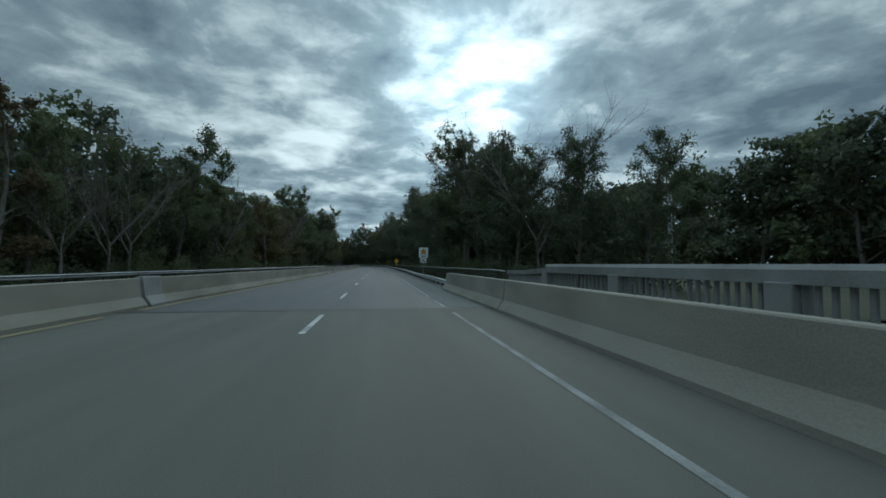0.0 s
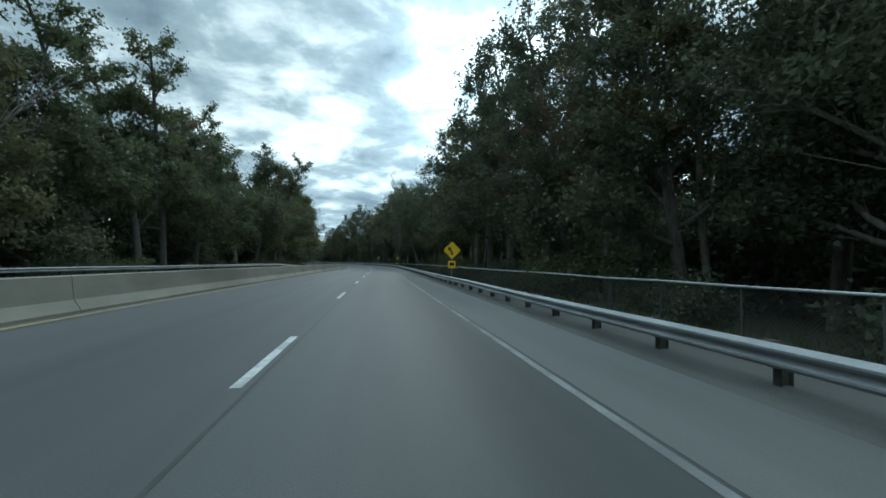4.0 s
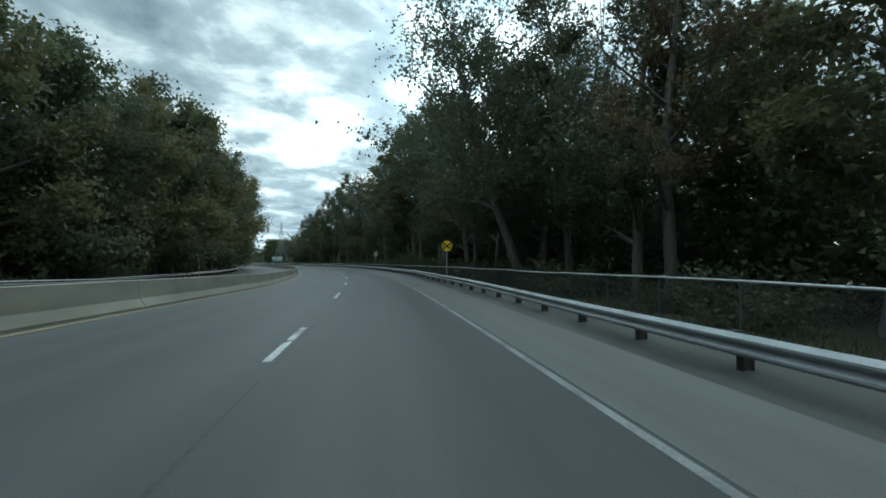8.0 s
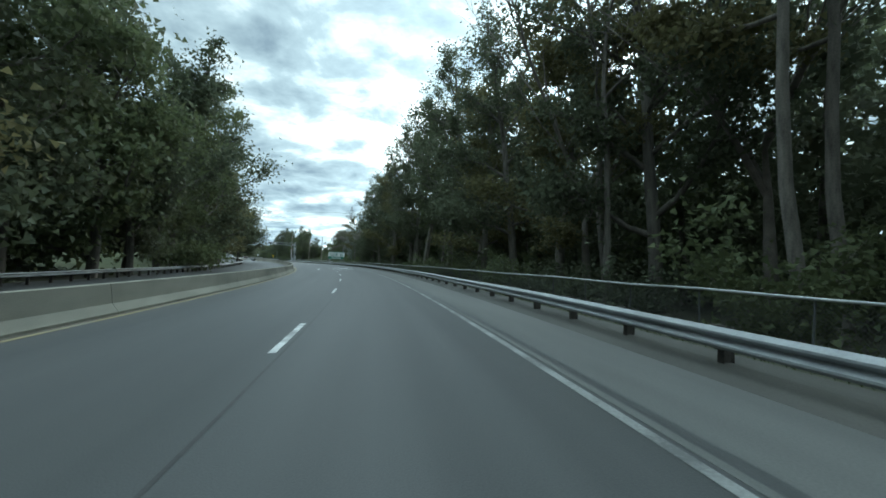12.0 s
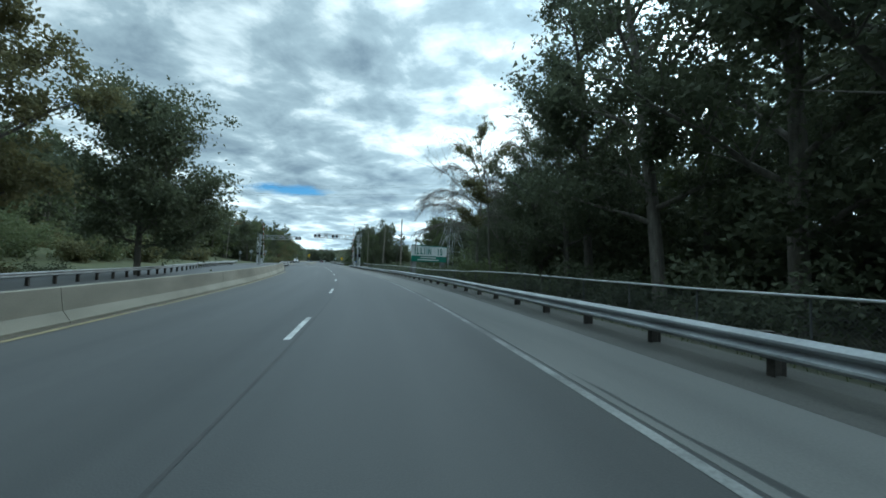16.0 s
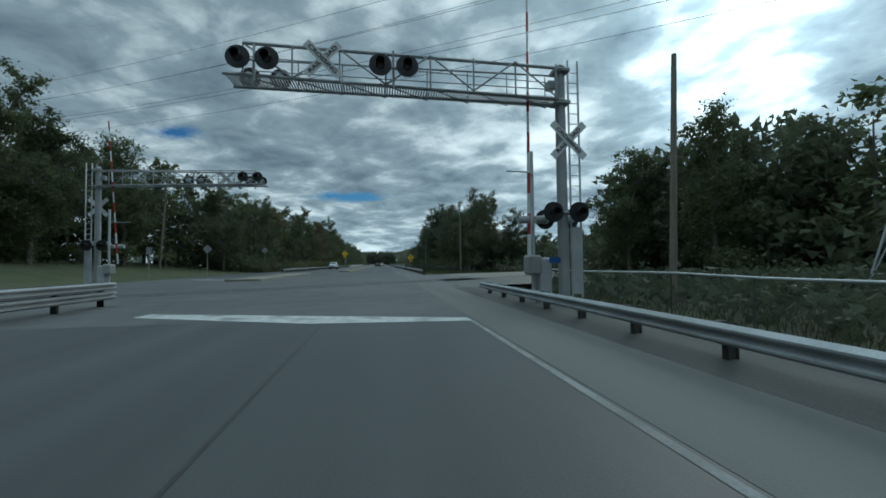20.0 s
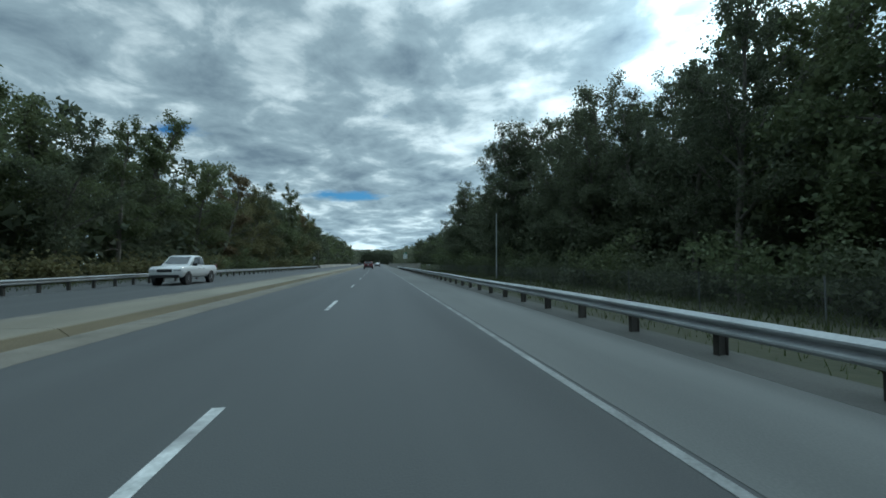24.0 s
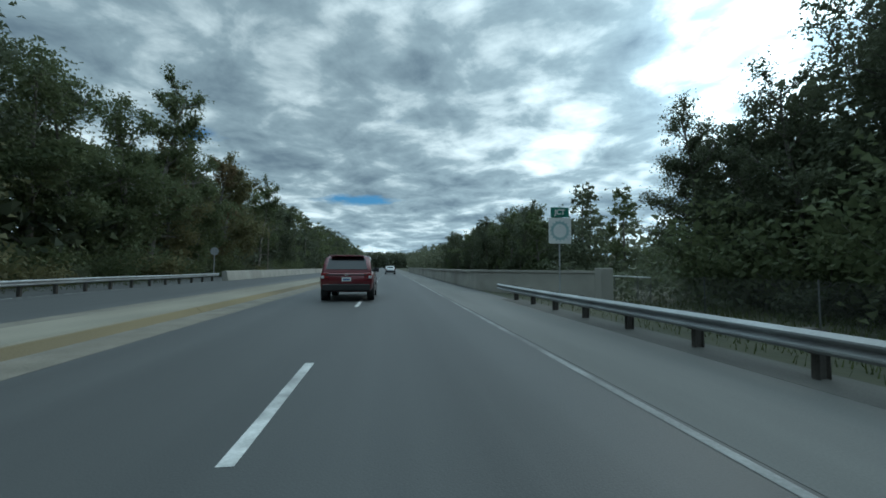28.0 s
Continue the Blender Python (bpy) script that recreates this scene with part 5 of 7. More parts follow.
def roadside_signs():
    # slogan sign with a plate below it
    g = sign("notice_sign", "white notice sign with an orange diamond above a small plate", 37.9, 4.1, 0, -0.08)
    plate("border", rounded(0.86, 0.96, 0.03, 0, 2.47), SIGN_BACK, g, 0.002)
    plate("panel", rounded(0.83, 0.93, 0.025, 0, 2.47), SIGN_WHITE, g, -0.003, label="white panel with a thin dark border")
    plate("diamond_edge", diamond(0.275, 2.60, 0.02), BLACK, g, -0.0095, 0.002)
    plate("diamond", diamond(0.25, 2.60, 0.02), SIGN_ORANGE, g, -0.012, 0.002, "orange diamond emblem")
    for x in (-1, 1):
        plate("swoosh", [(x * 0.05, 2.42), (x * 0.17, 2.43), (x * 0.26, 2.34), (x * 0.29, 2.22), (x * 0.23, 2.23), (x * 0.19, 2.32), (x * 0.06, 2.36)], BLACK, g, -0.015, 0.002)
    for w, z in ((0.15, 2.68), (0.05, 2.60), (0.13, 2.53)):
        plate("text_bar", [(-w, z - 0.018), (w, z - 0.018), (w, z + 0.018), (-w, z + 0.018)], BLACK, g, -0.0145, 0.002)
    for w, z in ((0.13, 2.19), (0.21, 2.10)):
        plate("text_bar", [(-w, z - 0.028), (w, z - 0.028), (w, z + 0.028), (-w, z + 0.028)], BLACK, g, -0.0095, 0.002)
    plate("lower_border", rounded(0.57, 0.46, 0.02, 0, 1.75), SIGN_BACK, g, 0.002)
    plate("lower_panel", rounded(0.545, 0.435, 0.02, 0, 1.75), SIGN_WHITE, g, -0.003)
    for i, (w, wd) in enumerate((("ENGINE", 0.27), ("BRAKING", 0.34), ("PROHIBITED", 0.46))):
        lettering("letters", w, 0.105, BLACK, g, on_face(0, 1.88 - 0.13 * i, -0.0105), wd)
    sign_post(g, 2.98)
    # curve warning
    g = sign("curve_warning_sign", "yellow diamond curve warning sign with an advisory plate", 101.4, 4.4, 0, -0.2)
    plate("panel", diamond(0.56, 2.30), SIGN_YELLOW, g)
    pts = [(-0.05, 2.02), (0.05, 2.02), (0.05, 2.22), (-0.10, 2.38), (-0.04, 2.44), (-0.24, 2.50), (-0.24, 2.28), (-0.17, 2.33), (-0.05, 2.18)]
    plate("arrow", pts, BLACK, g, -0.007, 0.003)
    plate("lower_panel", rounded(0.46, 0.46, 0.03, 0, 1.42), SIGN_YELLOW, g)
    bars(g, -0.14, 0.14, 1.45, 0.16, BLACK)
    sign_post(g, 2.75)
    # railway warning disc
    g = sign("railway_warning_sign", "round yellow railway crossing warning sign on a thin post", 168.75, 4.16, 0, 0.03)
    plate("panel", circle(0.30, 28, 0, 2.12), SIGN_YELLOW, g)
    for a in (40, 140):
        c, sn = math.cos(radians(a)), math.sin(radians(a))
        w, l = 0.033, 0.286
        plate("cross_bar", [(c * l + sn * w, 2.12 + sn * l - c * w), (c * l - sn * w, 2.12 + sn * l + c * w), (-c * l - sn * w, 2.12 - sn * l + c * w), (-c * l + sn * w, 2.12 - sn * l - c * w)], BLACK, g, -0.007 - 0.002 * (a > 90), 0.002)
    lettering("letter", "R", 0.18, BLACK, g, on_face(-0.195, 2.12))
    lettering("letter", "R", 0.18, BLACK, g, on_face(0.195, 2.12))
    sign_post(g, 2.42)
    # speed limit
    g = sign("speed_limit_sign", "white speed limit sign on a leaning steel post", 209.4, 4.175, 0, -0.2, 3.5)
    plate("border", rounded(0.51, 0.66, 0.035, 0, 2.66), BLACK, g, 0.002)
    plate("panel", rounded(0.48, 0.63, 0.03, 0, 2.66), SIGN_WHITE, g, -0.003)
    lettering("letters", "SPEED", 0.115, BLACK, g, on_face(0, 2.87), 0.35)
    lettering("letters", "LIMIT", 0.115, BLACK, g, on_face(0, 2.755), 0.29)
    lettering("numerals", "45", 0.31, BLACK, g, on_face(0, 2.52), 0.35)
    sign_post(g, 2.93)
    # lane ends, both sides
    for s, d, z, k in ((448.3, 4.75, -0.04, 1.0), (450.6, -6.65, 0.78, 1.0)):
        g = sign("lane_ends_sign", "yellow diamond lane ends warning sign with a small plate", s, d, 0, z)
        plate("panel", diamond(0.585, 2.35, 0.02), SIGN_YELLOW, g)
        plate("border", diamond(0.56, 2.35, 0.02), BLACK, g, -0.006, 0.002)
        plate("field", diamond(0.535, 2.35, 0.02), SIGN_YELLOW, g, -0.0085, 0.002)
        for i, w in enumerate(("RIGHT", "LANE", "ENDS")):
            lettering("letters", w, 0.185, BLACK, g, on_face(0, 2.54 - 0.19 * i), (0.44, 0.38, 0.38)[i])
        plate("lower_panel", rounded(0.52, 0.20, 0.02, 0, 1.66), SIGN_YELLOW, g)
        bars(g, -0.17, 0.17, 1.66, 0.09, BLACK)
        sign_post(g, 2.85, base=-1.0)
    # route junction
    g = sign("junction_sign", "green junction plate above a square route marker", 546.0, 5.82)
    plate("upper_panel", rounded(0.70, 0.36, 0.03, 0, 3.32), SIGN_GREEN, g, label="green panel")
    lettering("letters", "JCT", 0.26, SIGN_WHITE, g, on_face(0, 3.32), 0.42)
    plate("panel", rounded(0.86, 0.94, 0.04, 0, 2.64), SIGN_WHITE, g)
    plate("emblem", circle(0.34, 24, 0, 2.64), FADED_TEAL, g, -0.007, 0.002, "faded green round emblem")
    plate("emblem_centre", circle(0.25, 24, 0, 2.64), SIGN_WHITE, g, -0.010, 0.002)
    for k in range(16):
        a = 2 * math.pi * k / 16
        c, sn = math.cos(a), math.sin(a)
        plate("emblem_ray", [(0.33 * c - 0.03 * sn, 2.64 + 0.33 * sn + 0.03 * c), (0.42 * c, 2.64 + 0.42 * sn), (0.33 * c + 0.03 * sn, 2.64 + 0.33 * sn - 0.03 * c)][::-1], FADED_TEAL, g, -0.009, 0.002)
    bars(g, -0.08, 0.08, 2.70, 0.05, FADED_TEAL, 3, 0.07)
    sign_post(g, 3.3)
    # signs that face the other way
    for s, d, z, shape in ((457.7, -22.0, 4.1, diamond(0.62, 0)), (436.0, -23.5, 3.6, diamond(0.62, 0)), (573.3, -16.9, 2.75, circle(0.4, 8)), (424.0, -24.5, 3.0, rounded(0.6, 0.75))):
        g = sign("sign_from_behind", "bare metal back of a road sign facing the other lanes", s, d)
        plate("panel", [(x, zz + z) for x, zz in shape], SIGN_BACK, g)
        bm = bmesh.new()
        box(bm, -0.03, 0.03, -0.05, -0.01, -0.6, z + 0.3)
        part("post", bm, GALV, g)


roadside_signs()


def welcome_sign():
    a, b = at(347.2, 8.4), at(350.6, 14.2)
    ang = math.degrees(math.atan2(b.y - a.y, b.x - a.x))
    g = thing("welcome_sign", "large weathered state welcome sign, white above green, with a letter missing", "sign", pose(a.x, a.y, 0, 0, 0, ang))
    w = (b - a).length
    plate("panel", [(0, 2.35), (w, 2.35), (w, 3.72), (0, 3.72)], SIGN_WHITE, g, 0, 0.05, "faded white upper panel")
    plate("green_panel", [(0, 1.62), (w, 1.62), (w, 2.345), (0, 2.345)], SIGN_GREEN, g, 0, 0.05, "green lower panel")
    for name, z0, z1 in (("border", 3.66, 3.76), ("border", 2.30, 2.36), ("border", 1.58, 1.64)):
        plate(name, [(0, z0), (w, z0), (w, z1), (0, z1)], SIGN_GREEN, g, -0.052, 0.012)
    x = 0.62
    for ch, adv in (("I", 0.5), ("L", 0.66), ("L", 0.58), ("I", 1.0), ("N", 0.84), ("", 0.82), ("I", 0.6), ("S", 0.6)):
        if ch:
            lettering("letter", ch, 1.18, SIGN_GREEN, g, on_face(x, 2.93, -0.056), {"I": 0.15, "L": 0.42, "N": 0.55, "S": 0.5}[ch])
        x += adv
    plate("state_emblem", [(2.62, 2.62), (2.78, 2.44), (2.98, 2.52), (3.08, 2.86), (3.02, 3.30), (2.86, 3.44), (2.64, 3.40), (2.56, 3.06)], FADED_TEAL, g, -0.055, 0.003, "faded green emblem")
    plate("text_bar", [(1.7, 3.52), (4.5, 3.52), (4.5, 3.61), (1.7, 3.61)], FADED_TEAL, g, -0.055, 0.003)
    bars_y = -0.055
    for x0, x1, z in ((1.6, 4.6, 2.14), (1.1, 5.2, 1.83)):
        plate("text_bar", [(x0, z - 0.07), (x1, z - 0.07), (x1, z + 0.07), (x0, z + 0.07)], SIGN_WHITE, g, bars_y, 0.003)
    for px in (0.15, w - 0.15):
        bm = bmesh.new()
        box(bm, px - 0.08, px + 0.08, 0.01, 0.17, -0.9, 3.7)
        part("post", bm, POST_WOOD, g)
    bm = bmesh.new()
    box(bm, 0.1, 1.0, 0.02, 0.35, -0.9, 1.56, 0.03)
    part("pier", bm, RAIL_CONCRETE, g, "pale concrete pier")
    bm = bmesh.new()
    box(bm, w - 1.0, w - 0.3, 0.02, 0.35, -0.9, 1.56, 0.03)
    part("pier", bm, RAIL_CONCRETE, g, "pale concrete pier")


welcome_sign()


# ---- railway crossing ----
def signal_light(parent, x, y, z, face):
    """A black backing disc with a hooded red lens; face: -1 looks back along the road, +1 ahead."""
    bm = bmesh.new()
    tube(bm, (x, y, z), (x, y + face * 0.02, z), 0.305, sides=28)
    disc = part("backing_disc", bm, BLACK, parent)
    bm = bmesh.new()
    tube(bm, (x, y - face * 0.16, z), (x, y, z), 0.11, 0.15, sides=16)
    part("housing", bm, ALU, disc)
    bm = bmesh.new()
    tube(bm, (x, y + face * 0.021, z), (x, y + face * 0.05, z), 0.105, sides=16)
    part("lens", bm, LENS_DARK, disc)
    bm = bmesh.new()
    n = 12
    ring = []
    for i in range(n + 1):
        a = radians(-20 + 220 * i / n)
        ring.append(((x + 0.12 * math.cos(a), y + face * 0.02, z + 0.12 * math.sin(a)), (x + 0.12 * math.cos(a), y + face * 0.28, z + 0.12 * math.sin(a) - 0.01)))
    vs = [(bm.verts.new(p), bm.verts.new(q)) for p, q in ring]
    for (p, q), (r, t) in zip(vs, vs[1:]):
        bm.faces.new((p, q, t, r))
    part("hood", bm, BLACK, disc)


def crossbuck(parent, x, y, z, l=0.62, w=0.115):
    for k, (a, text) in enumerate(((45, "RAILROAD"), (-45, "CROSSING"))):
        c, sn = math.cos(radians(a)), math.sin(radians(a))
        pts = [(x + c * u - sn * v, z + sn * u + c * v) for u, v in ((-l, -w), (l, -w), (l, w), (-l, w))]
        arm = plate("crossbuck_arm", pts, SIGN_WHITE, parent, y - 0.008 * k, 0.006)
        lettering("letters", text, 0.15, BLACK, arm, pose(x, y - 0.008 * k - 0.009, z, 90, 0, 0) @ pose(0, 0, 0, 0, 0, a), 1.02)


def striped_arm(parent, x, y, z0, z1, lean=0.0):
    n = 14
    for i in range(n):
        a, b = z0 + (z1 - z0) * i / n, z0 + (z1 - z0) * (i + 1) / n
        bm = bmesh.new()
        tube(bm, (x + lean * (a - z0), y, a), (x + lean * (b - z0), y, b), 0.055 - 0.02 * i / n, 0.055 - 0.02 * (i + 1) / n, sides=6)
        part("gate_arm_stripe", bm, RED_PAINT if i % 2 else SIGN_WHITE, parent)


def cantilever(s, d, turn, lean):
    g = thing("crossing_gantry", "galvanised cantilever gantry with black flashing lights over the road", "crossing signal", stand(s, d, 0, turn), group="crossing gantries")
    X, END, TOP, LOW = 5.45, -4.05, 7.10, 6.14

    def rise(x, k=1.0):
        return 0.2 * k * (X - x) / (X - END)

    bm = bmesh.new()
    tube(bm, (X, 0, -0.4), (X, 0, 7.22), 0.17, 0.15, sides=16)
    part("column", bm, GALV, g)
    bm = bmesh.new()
    tube(bm, (X, 0, 7.22), (X, 0, 7.32), 0.17, 0.05, sides=16)
    part("cap", bm, GALV, g)
    for z in (6.10, 7.08):
        bm = bmesh.new()
        box(bm, X - 0.24, X + 0.24, -0.24, 0.24, z - 0.06, z + 0.06, 0.02)
        part("clamp", bm, GALV, g)
    # chords of the arm
    for y, z, r, x0 in ((-0.42, TOP, 0.05, END + 0.5), (-0.42, LOW, 0.05, END), (0.42, LOW, 0.05, END), (0.42, 7.06, 0.03, END + 0.5), (0.42, 6.63, 0.018, END + 0.5), (-0.42, 6.63, 0.015, END + 0.5)):
        bm = bmesh.new()
        tube(bm, (x0, y, z + rise(x0, 0.4 if z > 7 else 1.0)), (X, y if abs(y) < 0.2 else y * 0.5, z), r, sides=8)
        part("chord", bm, GALV, g)
    n = 7
    xs = [END + 0.5 + (X - 0.3 - END - 0.5) * i / n for i in range(n + 1)]
    for i, x in enumerate(xs):
        for y, r in ((-0.42, 0.026), (0.42, 0.018)):
            bm = bmesh.new()
            tube(bm, (x, y, LOW + rise(x)), (x, y, TOP + rise(x, 0.4)), r, sides=6)
            part("upright", bm, GALV, g)
        if i < n:
            nx = xs[i + 1]
            lo, hi = (LOW + rise(x), TOP + rise(nx, 0.4)) if i % 2 else (TOP + rise(x, 0.4), LOW + rise(nx))
            bm = bmesh.new()
            tube(bm, (x, -0.42, lo), (xs[i + 1], -0.42, hi), 0.026, sides=6)
            part("diagonal", bm, GALV, g)
            bm = bmesh.new()
            tube(bm, (x, -0.42, LOW + rise(x) - 0.03), (nx, 0.42, LOW + rise(nx) - 0.03), 0.02, sides=6)
            part("floor_brace", bm, GALV, g)
    bm = bmesh.new()
    k = 0
    x = END + 0.05
    while x < X - 0.2:
        box(bm, x, x + 0.035, -0.40, 0.40, LOW + rise(x) - 0.02, LOW + rise(x) + 0.01)
        x += 0.075
    part("walkway_grating", bm, GALV, g)
    # lights on the arm, both ways
    for px in (-3.62, -2.90, 0.03, 0.76):
        signal_light(g, px, -0.62, 6.70, -1)
    for px in (-3.70, -2.86):
        signal_light(g, px, 0.66, 6.72, 1)
    for px in (-3.26, 0.39):
        bm = bmesh.new()
        tube(bm, (px, -0.46, LOW), (px, -0.46, 7.18), 0.035, sides=8)
        part("light_bracket", bm, GALV, g)
        bm = bmesh.new()
        tube(bm, (px - 0.4, -0.48, 6.70), (px + 0.4, -0.48, 6.70), 0.03, sides=8)
        part("light_bracket", bm, GALV, g)
    crossbuck(g, -1.5, -0.5, 6.82)
    crossbuck(g, X + 0.14, -0.22, 4.92, 0.72)
    for px in (X - 0.42, X + 0.38):
        signal_light(g, px, -0.30, 2.75, -1)
        signal_light(g, px, 0.34, 2.6, 1)
    bm = bmesh.new()
    tube(bm, (X - 0.45, -0.2, 2.75), (X + 0.45, -0.2, 2.75), 0.035, sides=8)
    part("light_bracket", bm, GALV, g)
    bm = bmesh.new()
    box(bm, X - 0.42, X - 0.17, -0.12, 0.12, 6.5, 6.78, 0.03)
    part("junction_box", bm, BOX_GREY, g)
    # ladder behind the column
    for px in (X + 0.30, X + 0.62):
        bm = bmesh.new()
        box(bm, px - 0.02, px + 0.02, 0.04, 0.10, 0.0, 7.5)
        part("ladder_rail", bm, ALU, g)
    z = 0.4
    while z < 7.3:
        bm = bmesh.new()
        tube(bm, (X + 0.30, 0.07, z), (X + 0.62, 0.07, z), 0.014, sides=5)
        part("rung", bm, ALU, g)
        z += 0.32
    bm = bmesh.new()
    box(bm, X + 0.30, X + 0.62, 0.02, 0.04, 0.3, 2.3)
    part("ladder_guard", bm, ALU, g)
    # concrete footing
    bm = bmesh.new()
    tube(bm, (X, 0, -0.6), (X, 0, 0.12), 0.5, sides=20)
    part("footing", bm, RAIL_CONCRETE, g)
    # the gate beside it
    q = thing("crossing_gate", "raised red and white striped crossing gate", "crossing gate", stand(s, d, 0, turn), group="crossing gates")
    bm = bmesh.new()
    tube(bm, (4.62, 0.35, -0.3), (4.62, 0.35, 4.7), 0.065, sides=10)
    part("mast", bm, ALU, q)
    bm = bmesh.new()
    box(bm, 4.40, 4.80, 0.05, 0.65, 0.9, 1.5, 0.06)
    part("gate_motor", bm, BOX_GREY, q)
    bm = bmesh.new()
    box(bm, 4.72, 5.12, 0.1, 0.6, -0.3, 1.42, 0.04)
    part("relay_box", bm, ALU, q, "silver relay box")
    for px in (4.2, 4.72):
        bm = bmesh.new()
        tube(bm, (px - 0.16, -0.05, 2.55), (px + 0.16, -0.05, 2.55), 0.12, sides=14)
        part("counterweight", bm, BOX_GREY, q)
    bm = bmesh.new()
    tube(bm, (4.4, -0.02, 4.0), (4.62, 0.3, 3.95), 0.03, sides=6)
    tube(bm, (3.7, -0.02, 4.0), (4.35, -0.02, 3.98), 0.02, sides=6)
    part("arm_keeper", bm, GALV, q)
    striped_arm(q, 4.36, -0.02, 1.5, 10.1, lean)
    plate("notice", [(4.95, 1.25), (5.3, 1.25), (5.3, 1.42), (4.95, 1.42)], SIGN_BLUE, q, -0.1, 0.004, "small blue notice plate")
    return g


cantilever(388.3, 0.0, 0.0, 0.012)
cantilever(403.5, -11.2, 180.0, 0.07)


# ---- tracks ----
def track_point(d, off=0.0):
    """A place on the skewed railway line; off: metres across it."""
    s = 404.2 + 0.66 * d
    p = at(404.2, 0) + (at(404.2, 1) - at(404.2, 0)) * d + (at(405.2, 0) - at(404.2, 0)) * 0.66 * d
    u = ((at(404.2, 1) - at(404.2, 0)) + (at(405.2, 0) - at(404.2, 0)) * 0.66).normalized()
    n = Vector((-u.y, u.x, 0))
    return p + n * off, u, n


def strip(name, d0, d1, offs, zs, material, label, category, kind="structure", n=30):
    """A ribbon along the railway from d0 to d1; offs and zs give its cross-section."""
    verts, faces, k = [], [], len(offs)
    for i in range(n + 1):
        p, u, nn = track_point(d0 + (d1 - d0) * i / n)
        for o, z in zip(offs, zs):
            verts.append(p + nn * o + Vector((0, 0, z)))
    for i in range(n):
        for j in range(k - 1):
            a = i * k + j
            faces.append((a, a + k, a + k + 1, a + 1))
    me = mesh_of(name, verts, faces, material)
    if me.polygons[0].normal.z < 0:
        me.flip_normals()
    return tagged(put(name, me), label, category, kind=kind)


for o in (-0.75, 0.75):
    strip("rail", -90, 110, [o - 0.035, o - 0.035, o + 0.035, o + 0.035], [-0.1, 0.022, 0.022, -0.1], RAIL_STEEL, "worn steel rail flush with the road", "rail")
strip("crossing_panel", -24, 7.5, [-1.6, -0.8], [0.006, 0.006], ASPHALT, "dark asphalt panel beside the rail", "crossing")
strip("crossing_panel", -24, 7.5, [-0.68, 0.68], [0.006, 0.006], ASPHALT, "dark asphalt panel between the rails", "crossing")
strip("crossing_panel", -24, 7.5, [0.8, 1.6], [0.006, 0.006], ASPHALT, "dark asphalt panel beside the rail", "crossing")
strip("flangeway", -24, 7.5, [-0.70, -0.62], [0.009, 0.009], TAR, "dark flangeway groove along the rail", "crossing")
strip("flangeway", -24, 7.5, [0.62, 0.70], [0.009, 0.009], TAR, "dark flangeway groove along the rail", "crossing")
strip("ballast", 5, 110, [-3.2, -2.0, 2.0, 3.2], [-0.75, -0.12, -0.12, -0.75], GRAVEL, "grey ballast bed under the rails", "ballast")
strip("ballast", -90, -22, [-3.2, -2.0, 2.0, 3.2], [0.0, 0.02, 0.02, 0.0], GRAVEL, "grey ballast bed under the rails", "ballast")
tagged(lay("gravel_apron", [(399, 4.5), (400, 9), (412, 16), (421, 22), (430, 20), (424, 8), (421, 4.5)], GRAVEL, z=0.003), "pale gravel apron beside the crossing", "gravel", kind="structure")
tagged(lay("side_pavement", [(398, 4.5), (398, 6.6), (406, 9.5), (421, 7.0), (421, 4.5)], SHOULDER, z=0.006), "worn asphalt edge of the crossing", "pavement", kind="structure")
tagged(sweep("crossing_asphalt", [(-22, 0.0025), (2.2, 0.0025)], 386.6, 424, ASPHALT, closed=False), "darker asphalt patch across the crossing", "road", kind="structure")
tagged(lay("stop_line", [(386.0, -1.6), (385.6, 2.0), (386.15, 2.0), (388.9, -6.2), (388.2, -6.3)], WHITE_PAINT, z=0.006), "broad worn white stop line", "road marking", kind="structure")
tagged(lay("stop_line", [(414.4, -10.8), (419.0, -18.6), (419.6, -18.4), (415.0, -10.6)], WHITE_PAINT, z=0.006), "broad worn white stop line", "road marking", kind="structure")
# the crossing mark on the lane: transverse lines, a cross and two letters
mark = thing("crossing_mark", "worn white railway crossing mark painted on the lane", "road marking", kind="structure")
lay("bar", [(292.6, -1.55), (293.1, -1.55), (293.1, 1.9), (292.6, 1.9)], WHITE_PAINT, mark)
lay("bar", [(277.0, -1.3), (277.5, -1.3), (277.5, 1.9), (277.0, 1.9)], WHITE_PAINT, mark)
lay("bar", [(292.6, -3.3), (293.0, -3.3), (293.0, -2.3), (292.6, -2.3)], WHITE_PAINT, mark)
lay("stroke", [(288.7, -0.85), (288.7, -0.35), (282.5, 1.75), (282.5, 1.25)], WHITE_PAINT, mark, 0.005)
lay("stroke", [(288.7, 1.75), (288.7, 1.25), (282.5, -0.85), (282.5, -0.35)], WHITE_PAINT, mark, 0.0065)
for dx in (-0.75, 1.55):
    p = at(285.5, dx, 0.006 + bank(285.5, dx) * 0)
    cu = lettering("letter", "R", 0.75, WHITE_PAINT, mark, pose(p.x, p.y, p.z, 0, 0, heading(285.5)) @ Matrix.Diagonal((0.75, 2.6, 1, 1)))
lay("arrow", [(282.8, -3.5), (287.0, -3.25), (287.0, -3.1), (282.8, -3.2)], WHITE_PAINT, mark)

# ---- median past the crossing ----
def island(s0, s1, d0, d1, label):
    me_prof = [(d0, 0.0), (d0 + 0.03, 0.13), (d0 + 0.12, 0.17), (d1 - 0.12, 0.17), (d1 - 0.03, 0.13), (d1, 0.0)]
    return tagged(sweep("kerbed_island", me_prof, s0, s1, KERB), label, "island", kind="structure")


